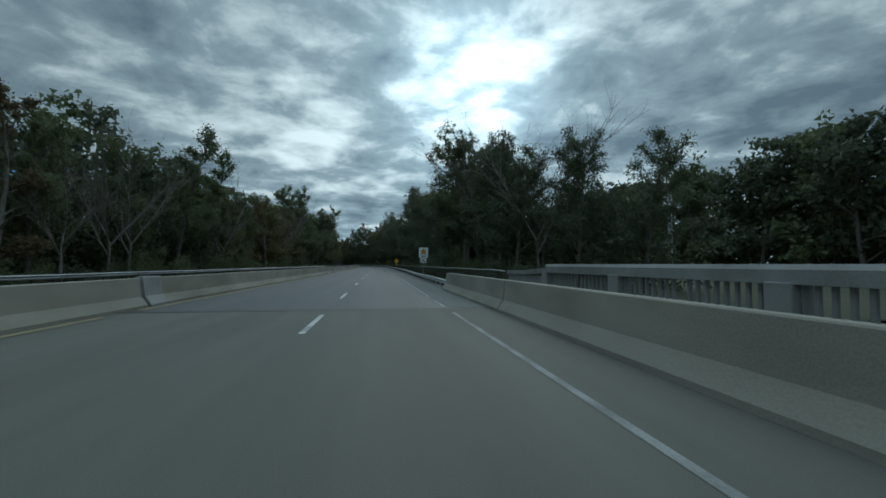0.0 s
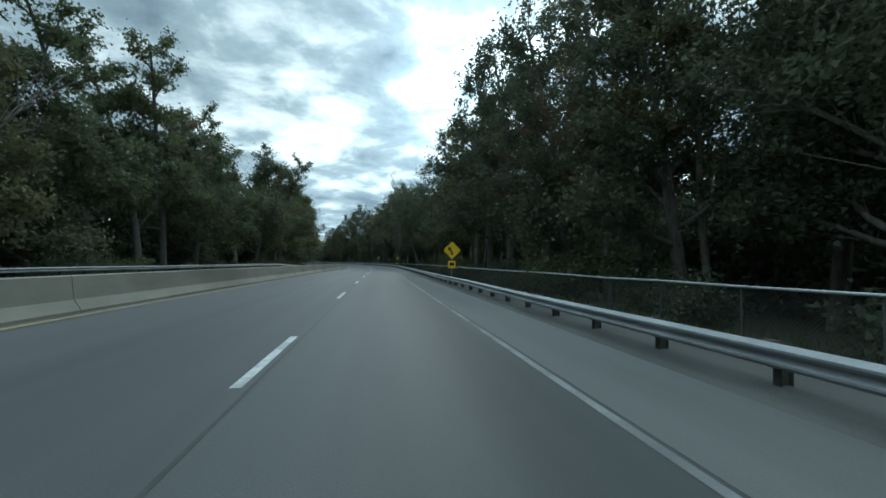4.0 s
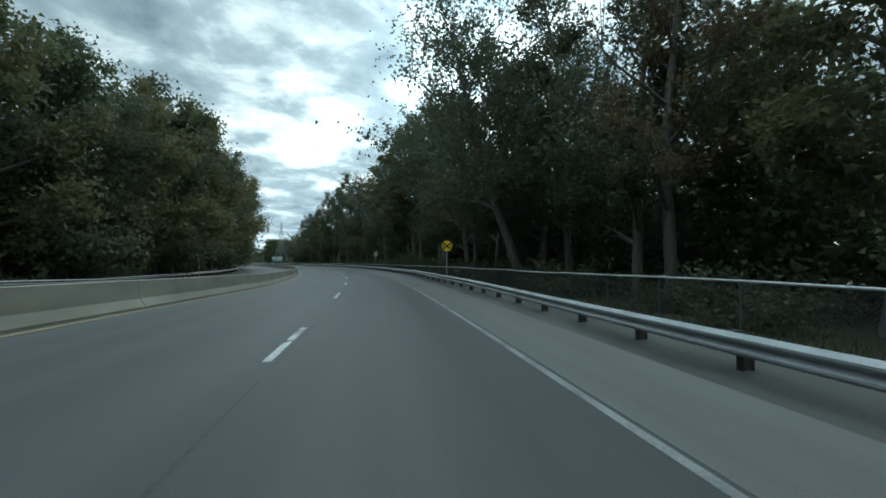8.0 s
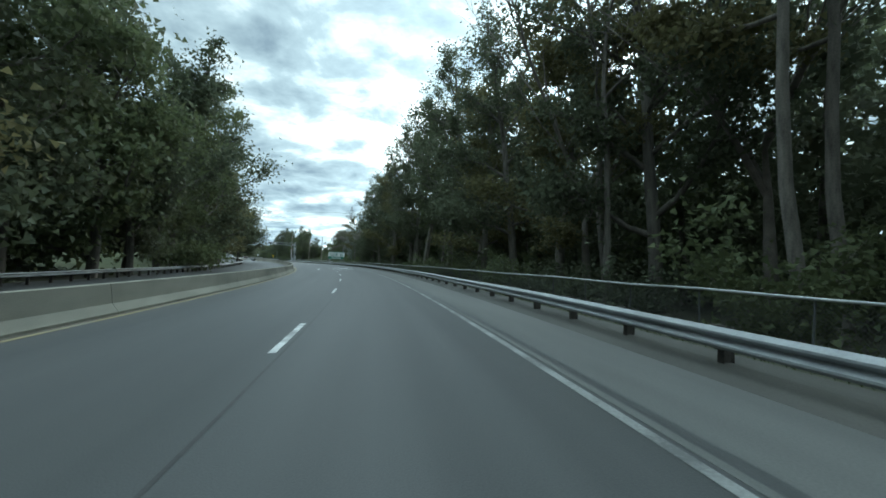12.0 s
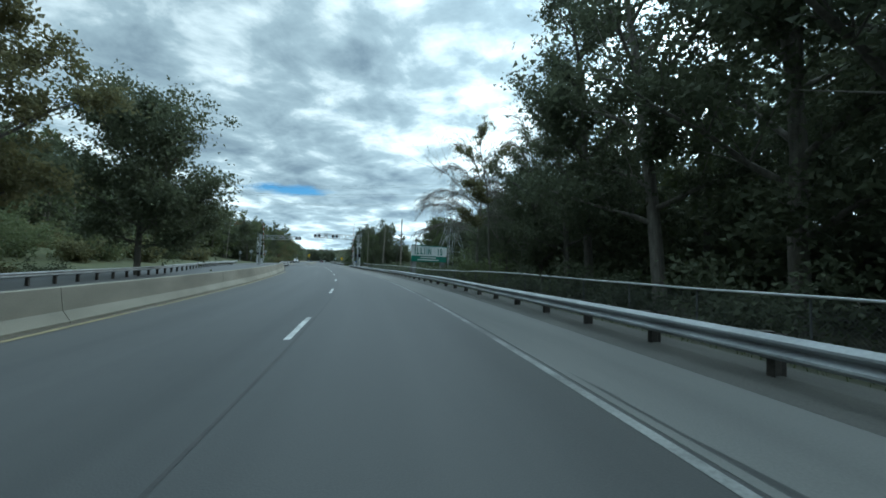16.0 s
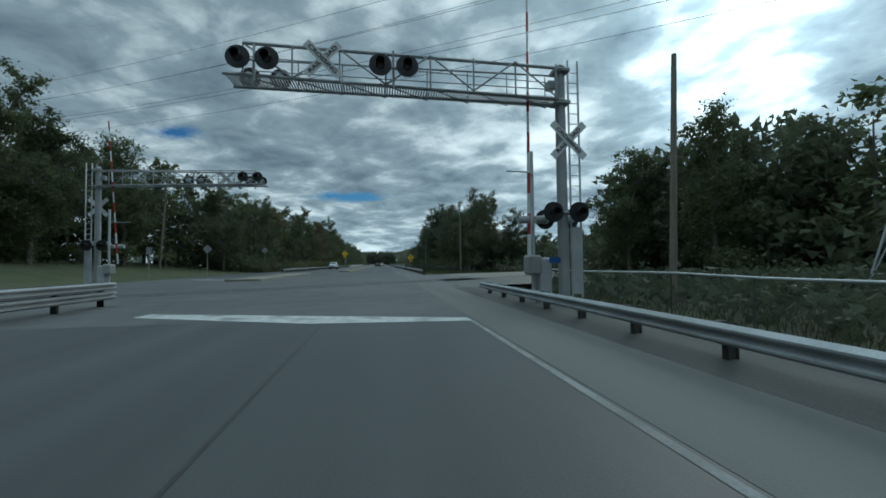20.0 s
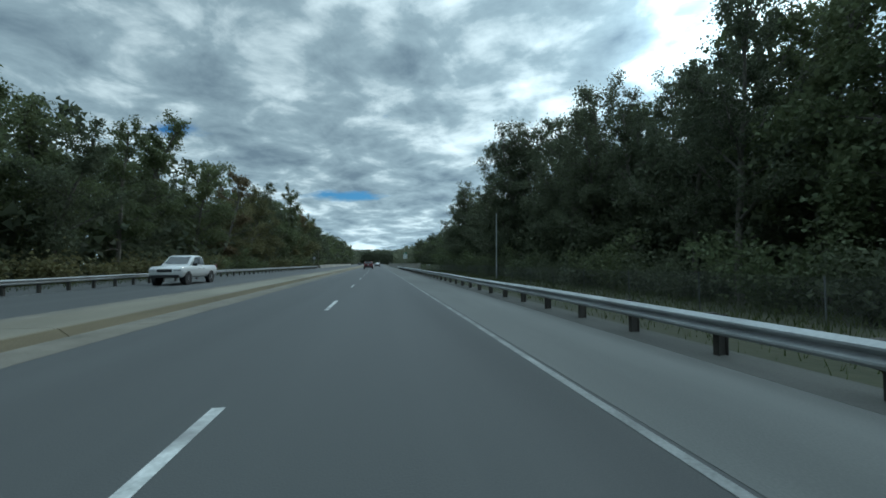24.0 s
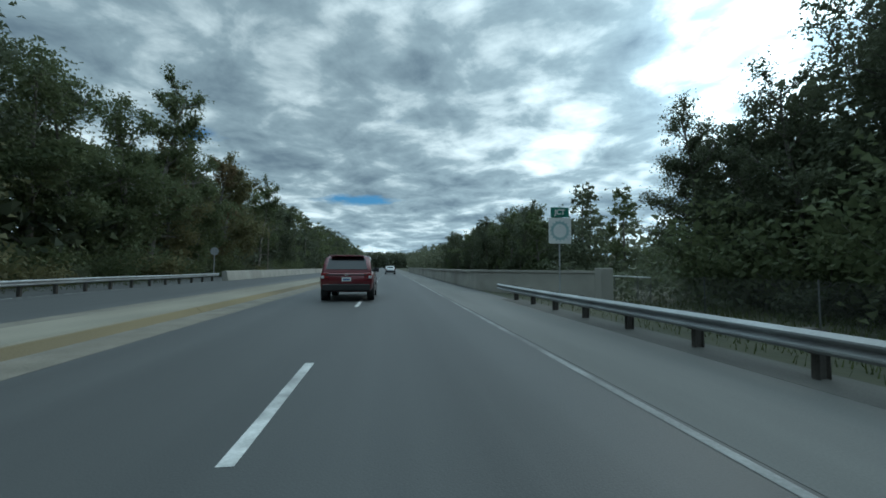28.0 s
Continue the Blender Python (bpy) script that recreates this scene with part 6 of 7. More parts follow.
island(412.5, 436.0, -12.9, -10.0, "low sandy concrete traffic island with a kerb")
median = thing("kerbed_median", "low tan concrete median with a sloped kerb", "median", kind="structure")
for a in np.arange(446, 740, 7.0):
    sweep("median_slab", [(-7.35, 0.0), (-7.32, 0.15), (-7.26, 0.18), (-5.80, 0.18), (-5.74, 0.15), (-5.71, 0.0)], a + 0.01, a + 6.99, KERB, median)
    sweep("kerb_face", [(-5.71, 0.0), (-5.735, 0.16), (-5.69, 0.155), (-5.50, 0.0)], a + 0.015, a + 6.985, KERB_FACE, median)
tagged(sweep("median_grit", [(-5.5, 0.02), (-5.2, 0.02), (-4.7, 0.004)], 447, 740, DIRT, closed=False), "sandy grit gathered along the kerb", "grit", kind="structure")
tagged(sweep("median_grit", [(-9.0, 0.004), (-8.3, 0.02), (-7.75, 0.02)], 447, 740, DIRT, closed=False), "sandy grit gathered along the kerb", "grit", kind="structure")
# stacked rails at the end of the median barrier
for lift in (0.0, -0.30):
    g = thing("guardrail", "stacked grey guardrail closing the end of the median barrier", "guardrail", group="guardrails along the road")
    for side, dd in ((1, -9.35), (-1, -8.95)):
        sweep("w_beam", [(dd + x, z + lift + 0.27) for x, z in w_profile(side)], 373.5, 392.0, GALV, g, step=1.9)
    for i in range(10):
        put("post", POST, g, stand(374.5 + 1.905 * i, -9.15, 0.26 + 0.02 * (lift < 0)))
guardrail(444.0, 571.0, -15.6, -1, "galvanised guardrail along the opposite lanes past the crossing", shift=lambda s: (0.0, 0.18))
guardrail(386.0, 401.0, -21.0, -1, "short guardrail by the far crossing gantry", shift=lambda s: (0.0, 0.18))

# ---- parapets of the second bridge ----
wall = thing("bridge_parapet", "pale weathered concrete bridge parapet with a flared end", "parapet", kind="structure")
sweep("parapet_wall", [(4.75, 0.0), (4.75, 0.95), (4.68, 0.97), (4.68, 1.12), (5.12, 1.12), (5.12, -0.6)], 557, 640, PARAPET, wall)
sweep("wing_wall", [(4.75, -0.6), (4.75, 1.02), (4.70, 1.04), (4.70, 1.16), (5.08, 1.16), (5.08, -0.6)], 549, 557, PARAPET, wall, step=0.8, shift=lambda s: (4.1 * ((557 - s) / 8.0) ** 1.5, 0.0))
bm = bmesh.new()
box(bm, -0.28, 0.28, -0.3, 0.3, -0.7, 1.28, 0.02)
part("end_post", bm, PARAPET, wall, "", stand(548.8, 9.05))
tagged(sweep("bridge_parapet", [(-15.5, 0.0), (-15.5, 0.85), (-15.45, 0.9), (-15.15, 0.9), (-15.1, 0.85), (-14.95, 0.1), (-14.95, 0.0)], 571.5, 700, PARAPET), "pale concrete parapet along the opposite lanes", "parapet", kind="structure")
fence(549.2, 556, 11.5, 0.85, "low steel pipe fence by the bridge's end", spacing=3.0, wave=0.01, seed=8)

# ---- first bridge: barrier and balustrade ----
near_barrier = thing("bridge_barrier", "weathered concrete safety barrier along the bridge", "barrier", kind="structure")
MIRROR = [(-x, z) for x, z in PROFILE]
for a, b in ((-200, -60), (-60, -10), (-10, 11.0), (11.05, 21.0)):
    sweep("barrier_segment", [(3.25 + x, z) for x, z in MIRROR][::-1], a + 0.015, b - 0.015, CONCRETE, near_barrier, step=3.0)
sweep("barrier_end", [(-6.72 + (x + 0.33) * 1.1 - 0.33, z * 1.05) for x, z in PROFILE], 13.45, 14.45, RAIL_CONCRETE, near_barrier, step=0.5)


def balustrade():
    g = thing("bridge_railing", "pale concrete bridge railing with slender balusters", "railing", kind="structure")
    d = 5.95
    pitch = 4.28
    first = 13.75
    sweep("top_rail", [(d - 0.16, 1.03), (d - 0.16, 1.24), (d - 0.10, 1.32), (d + 0.14, 1.32), (d + 0.18, 1.24), (d + 0.18, 1.03)], -60, first, RAIL_CONCRETE, g)
    sweep("top_rail", [(d - 0.16, 0.86), (d - 0.16, 1.03), (d + 0.18, 1.03), (d + 0.18, 0.86)], first, first + 4.3, RAIL_CONCRETE, g, shift=lambda s: (0, 0.02 + 0.05 * max(0, 16.5 - s)))
    sweep("middle_rail", [(d - 0.07, 0.52), (d - 0.07, 0.60), (d + 0.09, 0.60), (d + 0.09, 0.52)], -60, first, RAIL_CONCRETE, g)
    sweep("bottom_rail", [(d - 0.14, -0.2), (d - 0.14, 0.30), (d + 0.16, 0.30), (d + 0.16, -0.2)], -60, first + 4.3, RAIL_CONCRETE, g)
    sweep("end_panel", [(d - 0.08, 0.30), (d - 0.08, 0.88), (d + 0.10, 0.88), (d + 0.10, 0.30)], first, first + 4.3, RAIL_CONCRETE, g)
    bm = bmesh.new()
    box(bm, -0.20, 0.20, -0.22, 0.22, -0.2, 1.06, 0.02)
    pm = bpy.data.meshes.new("pier")
    bm.to_mesh(pm)
    bm.free()
    pm.materials.append(RAIL_CONCRETE)
    bm = bmesh.new()
    box(bm, -0.032, 0.032, -0.035, 0.035, 0.0, 1.0, 0.008)
    bl = bpy.data.meshes.new("baluster")
    bm.to_mesh(bl)
    bm.free()
    bl.materials.append(RAIL_CONCRETE)
    for i in range(12):
        s0 = first - i * pitch
        put("pier", pm, g, stand(s0, d))
        if i < 7:
            for k in range(1, 20):
                s = s0 - k * pitch / 20
                if abs(k - 10) < 1:
                    continue
                put("baluster", bl, g, stand(s, d, 0.595) @ Matrix.Diagonal((1, 1, 0.44, 1)))
                put("baluster", bl, g, stand(s, d, 0.295) @ Matrix.Diagonal((1, 1, 0.23, 1)))


balustrade()


# ---- poles, tower, wires ----
def utility_pole(s, d, height, label, lean=0.0, arm=0.0, z=-0.7, r=0.16, turn=0.0, material=POLE_WOOD):
    g = thing("utility_pole", label, "pole", stand(s, d, z, turn) @ pose(0, 0, 0, 0, lean, 0), group="poles by the road")
    bm = bmesh.new()
    tube(bm, (0, 0, -0.5), (0, 0, height), r, r * 0.62, sides=12)
    part("pole", bm, material, g, smooth=False)
    if arm:
        for zz in (height - 0.35, height - 1.6):
            bm = bmesh.new()
            box(bm, -arm, arm, -0.06, 0.06, zz - 0.06, zz + 0.06)
            part("crossarm", bm, POLE_WOOD, g)
            for x in (-arm + 0.1, -arm * 0.5, arm * 0.5, arm - 0.1):
                bm = bmesh.new()
                tube(bm, (x, 0, zz + 0.06), (x, 0, zz + 0.24), 0.05, 0.03, sides=8)
                part("insulator", bm, BOX_GREY, g)
    return g


utility_pole(368.8, 11.4, 9.95, "plain weathered wooden utility pole behind the fence")
utility_pole(391.5, 11.5, 10.4, "plain leaning wooden utility pole behind the fence", 2.2)
utility_pole(503.2, 13.2, 7.5, "bare pale grey pole at the wood's edge", 0.5, r=0.085, material=GALV)
utility_pole(452.4, 14.4, 13.6, "tall bare wooden utility pole beside the fence", 0.0, r=0.155)
utility_pole(440.0, -31.5, 15.0, "leaning wooden utility pole with a street light bracket", 4.0, z=-0.1, r=0.17)
utility_pole(600.0, -19.5, 8.5, "thin wooden pole beside the far lanes", 0.0, r=0.1)
utility_pole(446.0, -60.0, 17.0, "wooden power pole with two crossarms on the hillside", 1.0, 2.2, z=2.8)
utility_pole(440.0, -57.0, 17.0, "wooden power pole with two crossarms on the hillside", -1.0, 2.2, z=2.8)
utility_pole(414.0, -46.0, 10.5, "wooden pole on the grassy bank", 3.0, z=1.8)
utility_pole(410.0, -47.5, 10.5, "wooden pole on the grassy bank", -2.0, z=1.8)


def lattice_tower(s, d, height, foot, waist, z=-0.75, turn=20):
    g = thing("power_tower", "galvanised lattice power tower with crossarms", "tower", stand(s, d, z, turn))
    wz = height * 0.42
    def half(zz):
        if zz < wz:
            return foot + (waist - foot) * zz / wz
        return waist + (0.28 - waist) * (zz - wz) / (height - 1.2 - wz) if zz < height - 1.2 else 0.28 * max(0.05, (height - zz) / 1.2)
    corners = ((1, 1), (-1, 1), (-1, -1), (1, -1))
    levels = [0, wz * 0.5, wz, wz * 1.28, wz * 1.52, wz * 1.74, wz * 1.93, wz * 2.1, height - 1.2, height]
    for cx, cy in corners:
        bm = bmesh.new()
        for a, b in zip(levels, levels[1:]):
            tube(bm, (cx * half(a), cy * half(a), a), (cx * half(b), cy * half(b), b), 0.06, sides=4)
        part("leg", bm, GALV, g)
    for a, b in zip(levels[1:-1], levels[2:]):
        for (ax, ay), (bx, by) in zip(corners, corners[1:] + corners[:1]):
            bm = bmesh.new()
            tube(bm, (ax * half(a), ay * half(a), a), (bx * half(b), by * half(b), b), 0.028, sides=4)
            tube(bm, (bx * half(a), by * half(a), a), (ax * half(b), ay * half(b), b), 0.028, sides=4)
            tube(bm, (ax * half(a), ay * half(a), a), (bx * half(a), by * half(a), a), 0.028, sides=4)
            part("brace", bm, GALV, g)
    for (ax, ay), (bx, by) in zip(corners, corners[1:] + corners[:1]):
        bm = bmesh.new()
        m0 = Vector(((ax + bx) / 2 * half(wz), (ay + by) / 2 * half(wz), wz))
        tube(bm, m0, (ax * half(0), ay * half(0), 0.2), 0.032, sides=4)
        tube(bm, m0, (bx * half(0), by * half(0), 0.2), 0.032, sides=4)
        tube(bm, (ax * half(1.2), ay * half(1.2), 1.2), (bx * half(1.2), by * half(1.2), 1.2), 0.026, sides=4)
        part("brace", bm, GALV, g)
    for zz, reach in ((height - 2.2, 1.6), (height - 4.6, 2.1), (height - 7.0, 1.6)):
        for side in (-1, 1):
            bm = bmesh.new()
            tip = (side * reach, 0, zz + 0.1)
            for cy in (-1, 1):
                tube(bm, (side * half(zz), cy * half(zz), zz), tip, 0.026, sides=4)
                tube(bm, (side * half(zz + 0.7), cy * half(zz + 0.7), zz + 0.7), tip, 0.026, sides=4)
            part("crossarm", bm, GALV, g)
            bm = bmesh.new()
            tube(bm, tip, (tip[0], 0, zz - 0.5), 0.05, 0.05, sides=6)
            part("insulator", bm, BOX_GREY, g)
    return g


lattice_tower(391.9, 28.3, 24.8, 3.4, 1.25)
lattice_tower(452.0, -72.0, 27.0, 3.6, 1.3, z=3.0)


def mast(s, d, height):
    g = thing("lattice_mast", "slender triangular lattice radio mast", "mast", stand(s, d, -0.8))
    r = 0.34
    pts = [(r * math.cos(a), r * math.sin(a)) for a in (0.5, 2.6, 4.7)]
    for x, y in pts:
        bm = bmesh.new()
        tube(bm, (x, y, 0), (x, y, height), 0.045, sides=5)
        part("mast_leg", bm, ALU, g)
    z, i = 0.0, 0
    while z < height - 0.6:
        bm = bmesh.new()
        for k in range(3):
            a, b = pts[k], pts[(k + 1) % 3]
            if i % 2:
                a, b = b, a
            tube(bm, (*a, z), (*b, z + 0.6), 0.026, sides=4)
        part("lacing", bm, ALU, g)
        z += 0.6
        i += 1
    bm = bmesh.new()
    tube(bm, (0, 0, height), (0, 0, height + 1.2), 0.03, sides=5)
    part("antenna", bm, ALU, g)


mast(63.5, 49.8, 21.8)


def wire(a, b, sag, r=0.016):
    a, b = Vector(a), Vector(b)
    n = 24
    side = Vector((b.y - a.y, a.x - b.x, 0)).normalized() * r
    up = Vector((0, 0, r))
    verts, faces = [], []
    for i in range(n + 1):
        p = a.lerp(b, i / n) - Vector((0, 0, sag * 4 * (i / n) * (1 - i / n)))
        verts += [p + side, p + up, p - side, p - up]
    for i in range(n):
        for j in range(4):
            k = i * 4
            faces.append((k + j, k + (j + 1) % 4, k + 4 + (j + 1) % 4, k + 4 + j))
    tagged(put("power_line", mesh_of("power_line", verts, faces, BLACK)), "thin dark overhead power line", "wire", group="overhead lines")


for k, (dz, dx) in enumerate(((22.0, -1.6), (19.6, -2.1), (17.2, -1.6), (22.0, 1.6), (19.6, 2.1), (17.2, 1.6))):
    wire(at(391.9 + dx * 0.3, 28.3 + dx, dz - 0.8), at(452 + dx, -72 + dx, dz + 5.2), 2.2)
    wire(at(391.9 + dx * 0.3, 28.3 + dx, dz - 0.8), at(345 + dx, 170 + dx, dz - 3), 3.0)


def shelter(s, d, z):
    g = thing("equipment_shelter", "grey metal equipment shelter on the bank", "shelter", stand(s, d, z, 10))
    bm = bmesh.new()
    box(bm, -1.2, 1.2, -1.0, 1.0, 0, 2.5, 0.03)
    part("body", bm, BOX_GREY, g)
    bm = bmesh.new()
    box(bm, -1.4, 1.4, -1.2, 1.2, 2.5, 2.62)
    part("roof", bm, ALU, g, "pale metal roof")
    bm = bmesh.new()
    box(bm, -0.45, 0.45, -1.03, -1.0, 0.1, 2.1)
    part("door", bm, BOX_GREY, g)


shelter(408.0, -36.0, 1.7)


def rubble(s0, s1, d0, d1, count, seed):
    """Loose pale stones and litter swept under a guardrail."""
    nr = np.random.default_rng(seed)
    verts, faces = [], []
    for i in range(count):
        p = at(nr.uniform(s0, s1), nr.uniform(d0, d1), 0.005)
        r = nr.uniform(0.015, 0.045)
        b = len(verts)
        a = nr.uniform(0, 6.3)
        verts += [p + Vector((r * math.cos(a + k * 2.09) * nr.uniform(0.7, 1.3), r * math.sin(a + k * 2.09), 0)) for k in range(3)]
        verts.append(p + Vector((nr.uniform(-0.3, 0.3) * r, nr.uniform(-0.3, 0.3) * r, r * nr.uniform(0.6, 1.1))))
        faces += [(b, b + 1, b + 3), (b + 1, b + 2, b + 3), (b + 2, b, b + 3)]
    return tagged(put("rubble", mesh_of("rubble", verts, faces, RAIL_CONCRETE)), "loose pale stones swept under the guardrail", "stones", kind="stuff")


rubble(470, 571, -15.5, -14.9, 2600, 3)


# ---- vehicles ----
def loft(name, rings, material, parent, label="", smooth=True):
    """A closed skin over rings of equally many points, with end caps."""
    k = len(rings[0])
    verts = [p for r in rings for p in r]
    faces = []
    for i in range(len(rings) - 1):
        for j in range(k):
            a, b = i * k + j, i * k + (j + 1) % k
            faces.append((a, b, b + k, a + k))
    faces.append(tuple(range(k))[::-1])
    faces.append(tuple((len(rings) - 1) * k + j for j in range(k)))
    me = mesh_of(name, verts, faces, material)
    bm = bmesh.new()
    bm.from_mesh(me)
    bmesh.ops.recalc_face_normals(bm, faces=bm.faces)
    sharp = [e for e in bm.edges if len(e.link_faces) == 2 and e.calc_face_angle(0) > 0.5]
    bmesh.ops.bevel(bm, geom=sharp, offset=0.025, segments=2, affect="EDGES")
    for f in bm.faces:
        f.smooth = smooth
    bm.to_mesh(me)
    bm.free()
    return put(name, me, parent, None, label)


def wheel(parent, x, y, r, side):
    bm = bmesh.new()
    tube(bm, (x - 0.11, y, r), (x + 0.11, y, r), r, sides=28)
    rim_edges = [e for e in bm.edges if abs(e.verts[0].co.x - e.verts[1].co.x) < 1e-5]
    bmesh.ops.bevel(bm, geom=rim_edges, offset=0.035, segments=2, affect="EDGES")
    t = part("wheel", bm, TYRE, parent, "black rubber tyre on an alloy rim")
    bm = bmesh.new()
    o = x + side * 0.112
    tube(bm, (o - side * 0.02, y, r), (o + side * 0.004, y, r), r * 0.70, sides=24)
    part("rim_well", bm, CAR_BLACK, t)
    for k in range(5):
        a = k * 2 * math.pi / 5 + 0.3
        bm = bmesh.new()
        tube(bm, (o + side * 0.012, y + 0.05 * math.cos(a), r + 0.05 * math.sin(a)), (o + side * 0.008, y + r * 0.68 * math.cos(a), r + r * 0.68 * math.sin(a)), 0.035, 0.025, sides=5)
        part("spoke", bm, RIM, t)
    bm = bmesh.new()
    tube(bm, (o, y, r), (o + side * 0.025, y, r), 0.06, 0.045, sides=12)
    part("hub_cap", bm, RIM, t)


def panel(name, pts, material, parent, label=""):
    """A glass or trim panel laid on a body side."""
    me = mesh_of(name, pts, [tuple(range(len(pts)))], material)
    bm = bmesh.new()
    bm.from_mesh(me)
    bm.faces.ensure_lookup_table()
    n = bm.faces[0].normal.copy()
    r = bmesh.ops.extrude_face_region(bm, geom=bm.faces[:])
    bmesh.ops.translate(bm, verts=[v for v in r["geom"] if isinstance(v, bmesh.types.BMVert)], vec=n * -0.012)
    bmesh.ops.recalc_face_normals(bm, faces=bm.faces)
    bm.to_mesh(me)
    bm.free()
    return put(name, me, parent, None, label)


def car(name, label, s, d, paint, body, cabin, axles, wheel_r, windows, turn=0.0, rails=False, track=0.84):
    """body: rows of (y, half width, bottom, belt); cabin: rows of (y, half width at belt, at roof, belt, roof); y runs from the tail forward."""
    g = thing(name, label, "car", stand(s, d, 0, turn), group="vehicles on the road")
    rings = []
    for y, w, zb, zt in body:
        m = zb + (zt - zb) * 0.5
        half = [(w * 0.86, zb), (w * 0.97, zb + 0.12), (w, m), (w * 0.985, zt - 0.08), (w * 0.93, zt)]
        rings.append([(x, y, z) for x, z in half] + [(-x, y, z) for x, z in half[::-1]])
    loft("body", rings, paint, g)
    rings = []
    for y, wb, wr, zb, zr in cabin:
        half = [(wb, zb - 0.03), (wb + (wr - wb) * 0.9, zb + (zr - zb) * 0.92), (wr * 0.86, zr)]
        rings.append([(x, y, z) for x, z in half] + [(-x, y, z) for x, z in half[::-1]])
    loft("cabin", rings, paint, g)

    def side_at(y, f, sx, proud=0.012):
        ys = [c[0] for c in cabin]
        wb, wr, zb, zr = (float(np.interp(y, ys, [c[i] for c in cabin])) for i in (1, 2, 3, 4))
        return (sx * (wb + (wr - wb) * 0.9 * f / 0.92 + proud), y, zb + (zr - zb) * f)
    for sx in (-1, 1):
        for y0, y1, y2, y3 in windows:          # lower rear, lower front, upper front, upper rear
            panel("side_window", [side_at(y0, 0.10, sx), side_at(y1, 0.10, sx), side_at(y2, 0.84, sx), side_at(y3, 0.84, sx)], CAR_GLASS, g, "dark tinted side glass")
        mirror = bmesh.new()
        yk = cabin[-2][0] + 0.25
        box(mirror, sx * 1.02 - 0.11, sx * 1.02 + 0.11, yk - 0.05, yk + 0.09, cabin[0][3] + 0.02, cabin[0][3] + 0.2, 0.03)
        part("mirror", mirror, CAR_BLACK, g)
    # glass at both ends
    for a, b, nm in ((cabin[0], cabin[1], "rear_window"), (cabin[-1], cabin[-2], "windscreen")):
        out = -0.014 if nm == "rear_window" else 0.014
        pts = []
        for f, sx in ((0.14, 1), (0.86, 1), (0.86, -1), (0.14, -1)):
            y, wb, wr = a[0] + (b[0] - a[0]) * f, a[1] + (b[1] - a[1]) * f, a[2] + (b[2] - a[2]) * f
            zr = a[4] + (b[4] - a[4]) * f
            pts.append((sx * (wr * 0.86 - 0.03), y + out, zr + 0.012))
        panel(nm, pts, CAR_GLASS, g, "dark tinted glass")
    for y in axles:
        for sx in (-1, 1):
            wheel(g, sx * track, y, wheel_r, sx)
            bm = bmesh.new()
            tube(bm, (sx * (track - 0.1), y, wheel_r), (sx * (body[2][1] + 0.004), y, wheel_r), wheel_r + 0.07, sides=28)
            part("wheel_arch", bm, CAR_BLACK, g)
    # bumpers, lamps, plate
    y0, w0, zb0, zt0 = body[0]
    bm = bmesh.new()
    box(bm, -w0 * 0.98, w0 * 0.98, y0 - 0.05, y0 + 0.25, zb0 - 0.06, zb0 + 0.20, 0.04)
    part("rear_bumper", bm, CAR_BLACK, g)
    for sx in (-1, 1):
        bm = bmesh.new()
        box(bm, min(sx * w0 * 0.72, sx * w0 * 1.03), max(sx * w0 * 0.72, sx * w0 * 1.03), y0 - 0.01, y0 + 0.22, zt0 - 0.16, zt0 + 0.06, 0.02)
        part("tail_light", bm, TAIL_RED, g)
        yf, wf, zbf, ztf = body[-1]
        bm = bmesh.new()
        box(bm, min(sx * wf * 0.55, sx * wf * 1.02), max(sx * wf * 0.55, sx * wf * 1.02), yf - 0.12, yf + 0.012, ztf - 0.2, ztf - 0.06, 0.02)
        part("headlight", bm, LAMP_CLEAR, g)
    bm = bmesh.new()
    box(bm, -0.17, 0.17, y0 - 0.012, y0 + 0.02, zt0 - 0.26, zt0 - 0.11, 0.006)
    pl = part("number_plate", bm, SIGN_WHITE, g)
    bm = bmesh.new()
    box(bm, -0.12, 0.12, y0 - 0.016, y0 - 0.010, zt0 - 0.21, zt0 - 0.16)
    part("text_bar", bm, SIGN_BLUE, pl)
    yf, wf, zbf, ztf = body[-1]
    bm = bmesh.new()
    box(bm, -wf * 0.5, wf * 0.5, yf - 0.05, yf + 0.015, ztf - 0.26, ztf - 0.06, 0.02)
    part("grille", bm, CAR_BLACK, g)
    bm = bmesh.new()
    box(bm, -wf * 0.95, wf * 0.95, yf - 0.1, yf + 0.03, zbf - 0.04, zbf + 0.14, 0.03)
    part("front_bumper", bm, CAR_BLACK, g)
    for sx in (-1, 1):
        for y in windows[0][:1] + windows[-1][:1]:
            bm = bmesh.new()
            box(bm, sx * (body[2][1] + 0.005) - 0.012, sx * (body[2][1] + 0.005) + 0.012, y + 0.1, y + 0.3, cabin[1][3] - 0.2, cabin[1][3] - 0.16, 0.005)
            part("door_handle", bm, CHROME, g)
        if rails:
            a, b = cabin[1], cabin[-2]
            bm = bmesh.new()
            tube(bm, (sx * a[2] * 0.93, a[0] + 0.15, a[4] + 0.05), (sx * b[2] * 0.93, b[0] - 0.1, b[4] + 0.05), 0.022, sides=6)
            for f in (0.1, 0.5, 0.9):
                p = Vector((sx * a[2] * 0.93, a[0] + 0.15, a[4])).lerp(Vector((sx * b[2] * 0.93, b[0] - 0.1, b[4])), f)
                tube(bm, p - Vector((0, 0, 0.04)), p + Vector((0, 0, 0.05)), 0.018, sides=5)
            part("roof_rail", bm, CAR_BLACK, g)
    return g


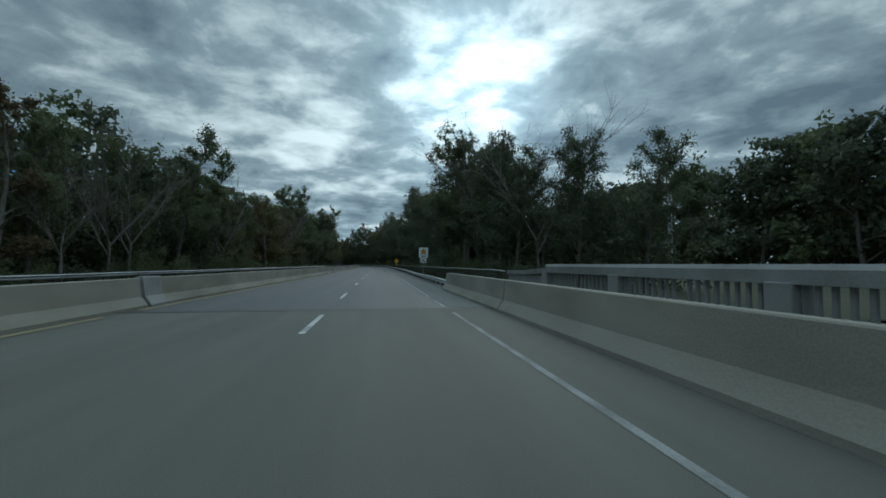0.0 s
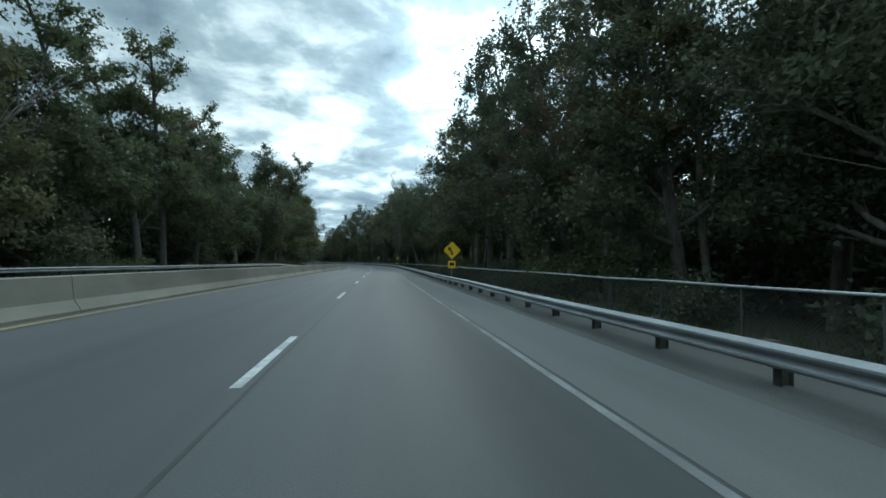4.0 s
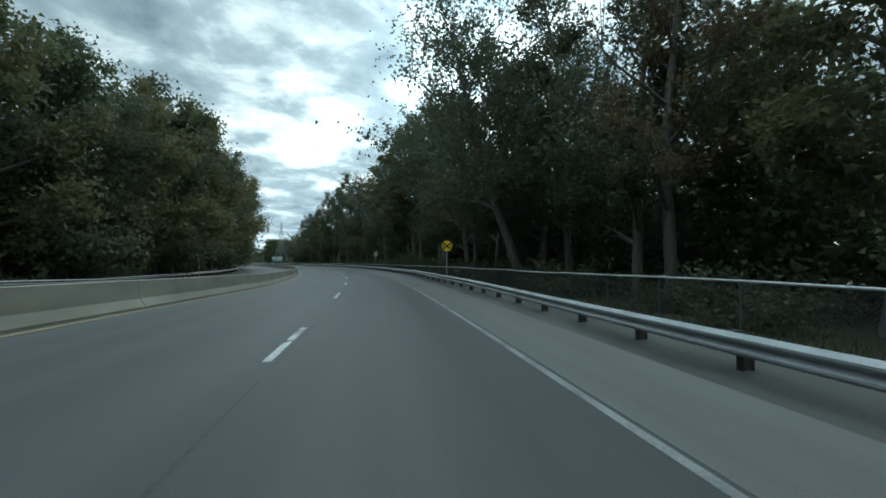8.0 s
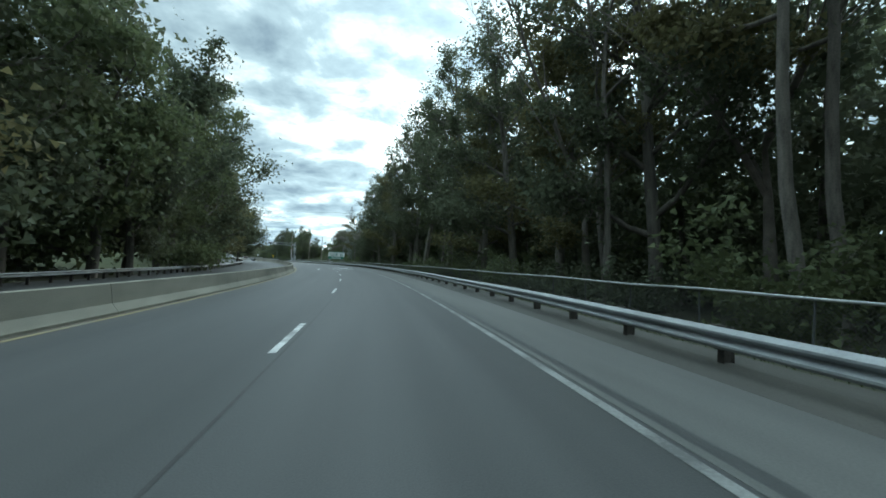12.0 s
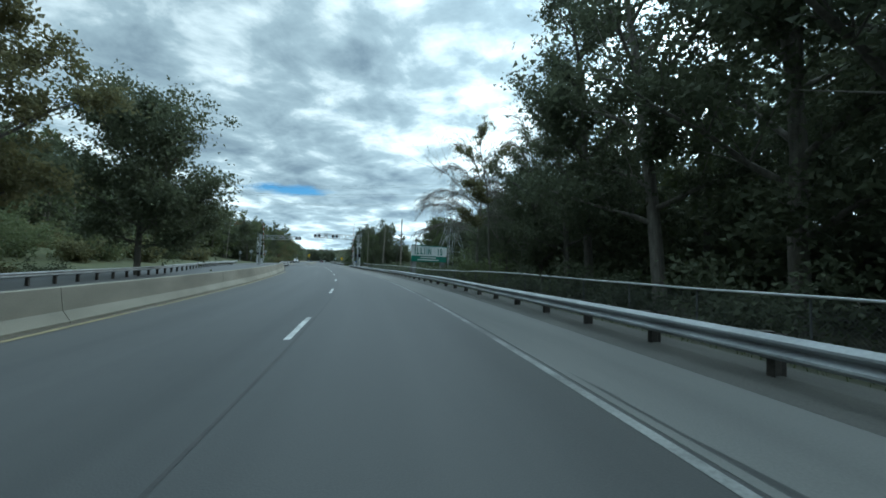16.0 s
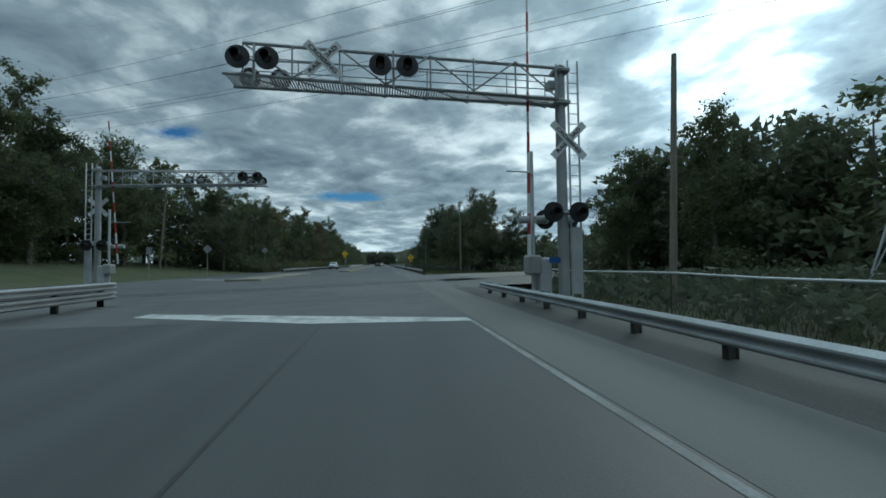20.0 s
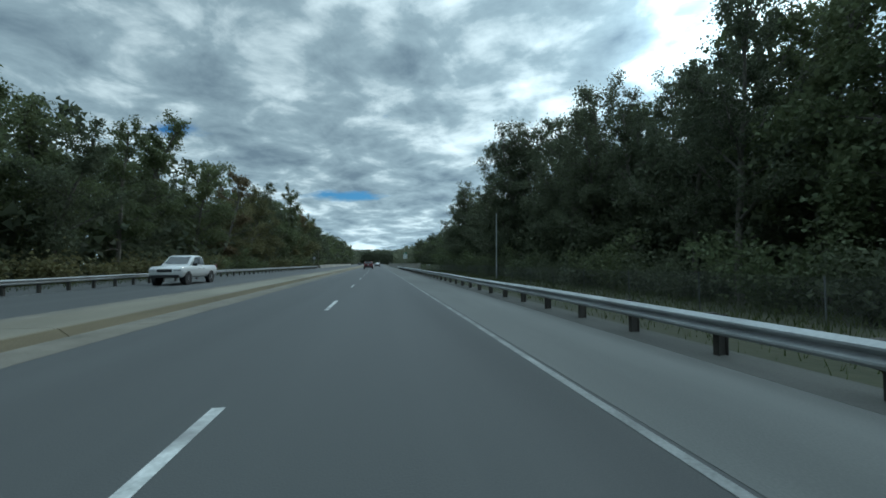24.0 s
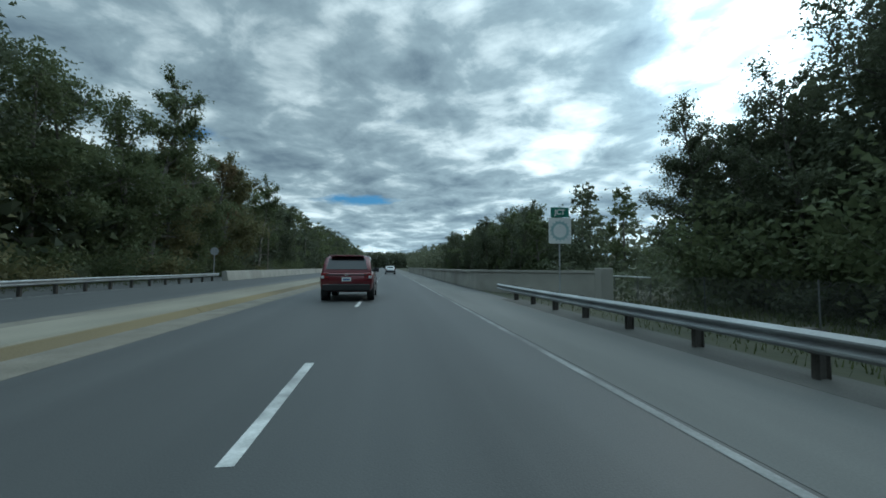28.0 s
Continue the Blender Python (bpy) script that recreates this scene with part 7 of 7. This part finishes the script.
suv = car("sport_utility_car", "dark red sport utility car with tinted glass and black bumpers", 547.4, -1.95, CAR_RED,
    [(0.0, 0.90, 0.46, 1.02), (0.10, 0.97, 0.38, 1.08), (0.9, 1.0, 0.30, 1.12), (2.5, 1.0, 0.28, 1.10), (3.9, 0.99, 0.30, 1.08), (4.6, 0.95, 0.34, 1.02), (4.95, 0.82, 0.42, 0.86)],
    [(0.10, 0.90, 0.94, 1.06, 1.12), (0.42, 0.93, 0.80, 1.08, 1.70), (1.2, 0.94, 0.80, 1.09, 1.75), (2.3, 0.94, 0.79, 1.09, 1.74), (2.8, 0.93, 0.76, 1.08, 1.68), (3.75, 0.90, 0.86, 1.06, 1.10)],
    (0.95, 3.81), 0.385, [(0.60, 1.15, 1.10, 0.72), (1.22, 2.05, 2.02, 1.20), (2.12, 3.15, 2.72, 2.10)], rails=True)
for sx in (-1, 1):
    bm = bmesh.new()
    box(bm, min(sx * 0.93, sx * 1.012), max(sx * 0.93, sx * 1.012), 1.42, 3.34, 0.27, 0.50, 0.03)
    part("sill_cladding", bm, CAR_BLACK, suv)
    bm = bmesh.new()
    box(bm, min(sx * 0.64, sx * 0.86), max(sx * 0.64, sx * 0.86), -0.02, 0.06, 0.60, 0.66, 0.01)
    part("reflector", bm, TAIL_RED, suv)
    bm = bmesh.new()
    box(bm, min(sx * 0.80, sx * 0.93), max(sx * 0.80, sx * 0.93), -0.022, 0.10, 0.86, 0.97, 0.02)
    part("reversing_light", bm, LAMP_CLEAR, suv)
bm = bmesh.new()
box(bm, -0.62, 0.62, 0.20, 0.48, 1.70, 1.745, 0.015)
part("spoiler", bm, CAR_RED, suv)
bm = bmesh.new()
box(bm, -0.75, 0.75, -0.016, 0.02, 0.98, 1.02, 0.006)
part("tailgate_trim", bm, CAR_BLACK, suv)
bm = bmesh.new()
tube(bm, (0, -0.02, 1.0), (0, 0.0, 1.0), 0.07, 0.07, sides=14)
bmesh.ops.scale(bm, verts=bm.verts, vec=(1.2, 1, 0.5), space=Matrix.Translation((0, 0, -1.0)))
part("badge", bm, CHROME, suv)
SEDAN_BODY = [(0.0, 0.84, 0.48, 0.90), (0.12, 0.89, 0.36, 0.98), (0.9, 0.91, 0.24, 1.0), (2.4, 0.91, 0.22, 0.96), (3.6, 0.90, 0.24, 0.92), (4.3, 0.86, 0.28, 0.84), (4.65, 0.74, 0.36, 0.70)]
SEDAN_CABIN = [(0.55, 0.80, 0.80, 0.96, 1.0), (1.25, 0.84, 0.66, 0.97, 1.40), (1.9, 0.85, 0.68, 0.97, 1.46), (2.5, 0.85, 0.67, 0.96, 1.43), (3.45, 0.82, 0.80, 0.92, 0.96)]
SEDAN_WIN = [(1.0, 1.75, 1.75, 1.35), (1.82, 3.0, 2.45, 1.80)]
car("saloon_car", "plain white saloon car standing ahead in the traffic lane", 604.0, -0.15, CAR_WHITE, SEDAN_BODY, SEDAN_CABIN, (0.9, 3.65), 0.33, SEDAN_WIN, track=0.77)
car("saloon_car", "dark saloon car coming along the opposite lanes", 730.0, -11.6, CAR_BLACK, SEDAN_BODY, SEDAN_CABIN, (0.9, 3.65), 0.33, SEDAN_WIN, turn=180, track=0.77)
pickup = car("pickup_truck", "white pickup truck coming along the opposite lanes", 492.0, -13.0, CAR_WHITE,
    [(0.0, 0.94, 0.60, 1.20), (0.12, 0.97, 0.50, 1.24), (1.0, 0.98, 0.46, 1.24), (3.0, 0.98, 0.44, 1.24), (4.6, 0.98, 0.46, 1.22), (5.4, 0.96, 0.48, 1.18), (5.75, 0.88, 0.52, 1.08)],
    [(2.0, 0.88, 0.80, 1.20, 1.30), (2.15, 0.90, 0.76, 1.22, 1.84), (2.9, 0.90, 0.78, 1.22, 1.92), (3.5, 0.90, 0.76, 1.22, 1.88), (4.4, 0.88, 0.84, 1.20, 1.24)],
    (1.1, 4.75), 0.40, [(2.25, 2.95, 2.95, 2.28), (3.02, 4.0, 3.48, 3.02)], turn=180)
bm = bmesh.new()
box(bm, -0.84, 0.84, 0.15, 1.95, 1.236, 1.262)
part("bed_cover", bm, CAR_BLACK, pickup)
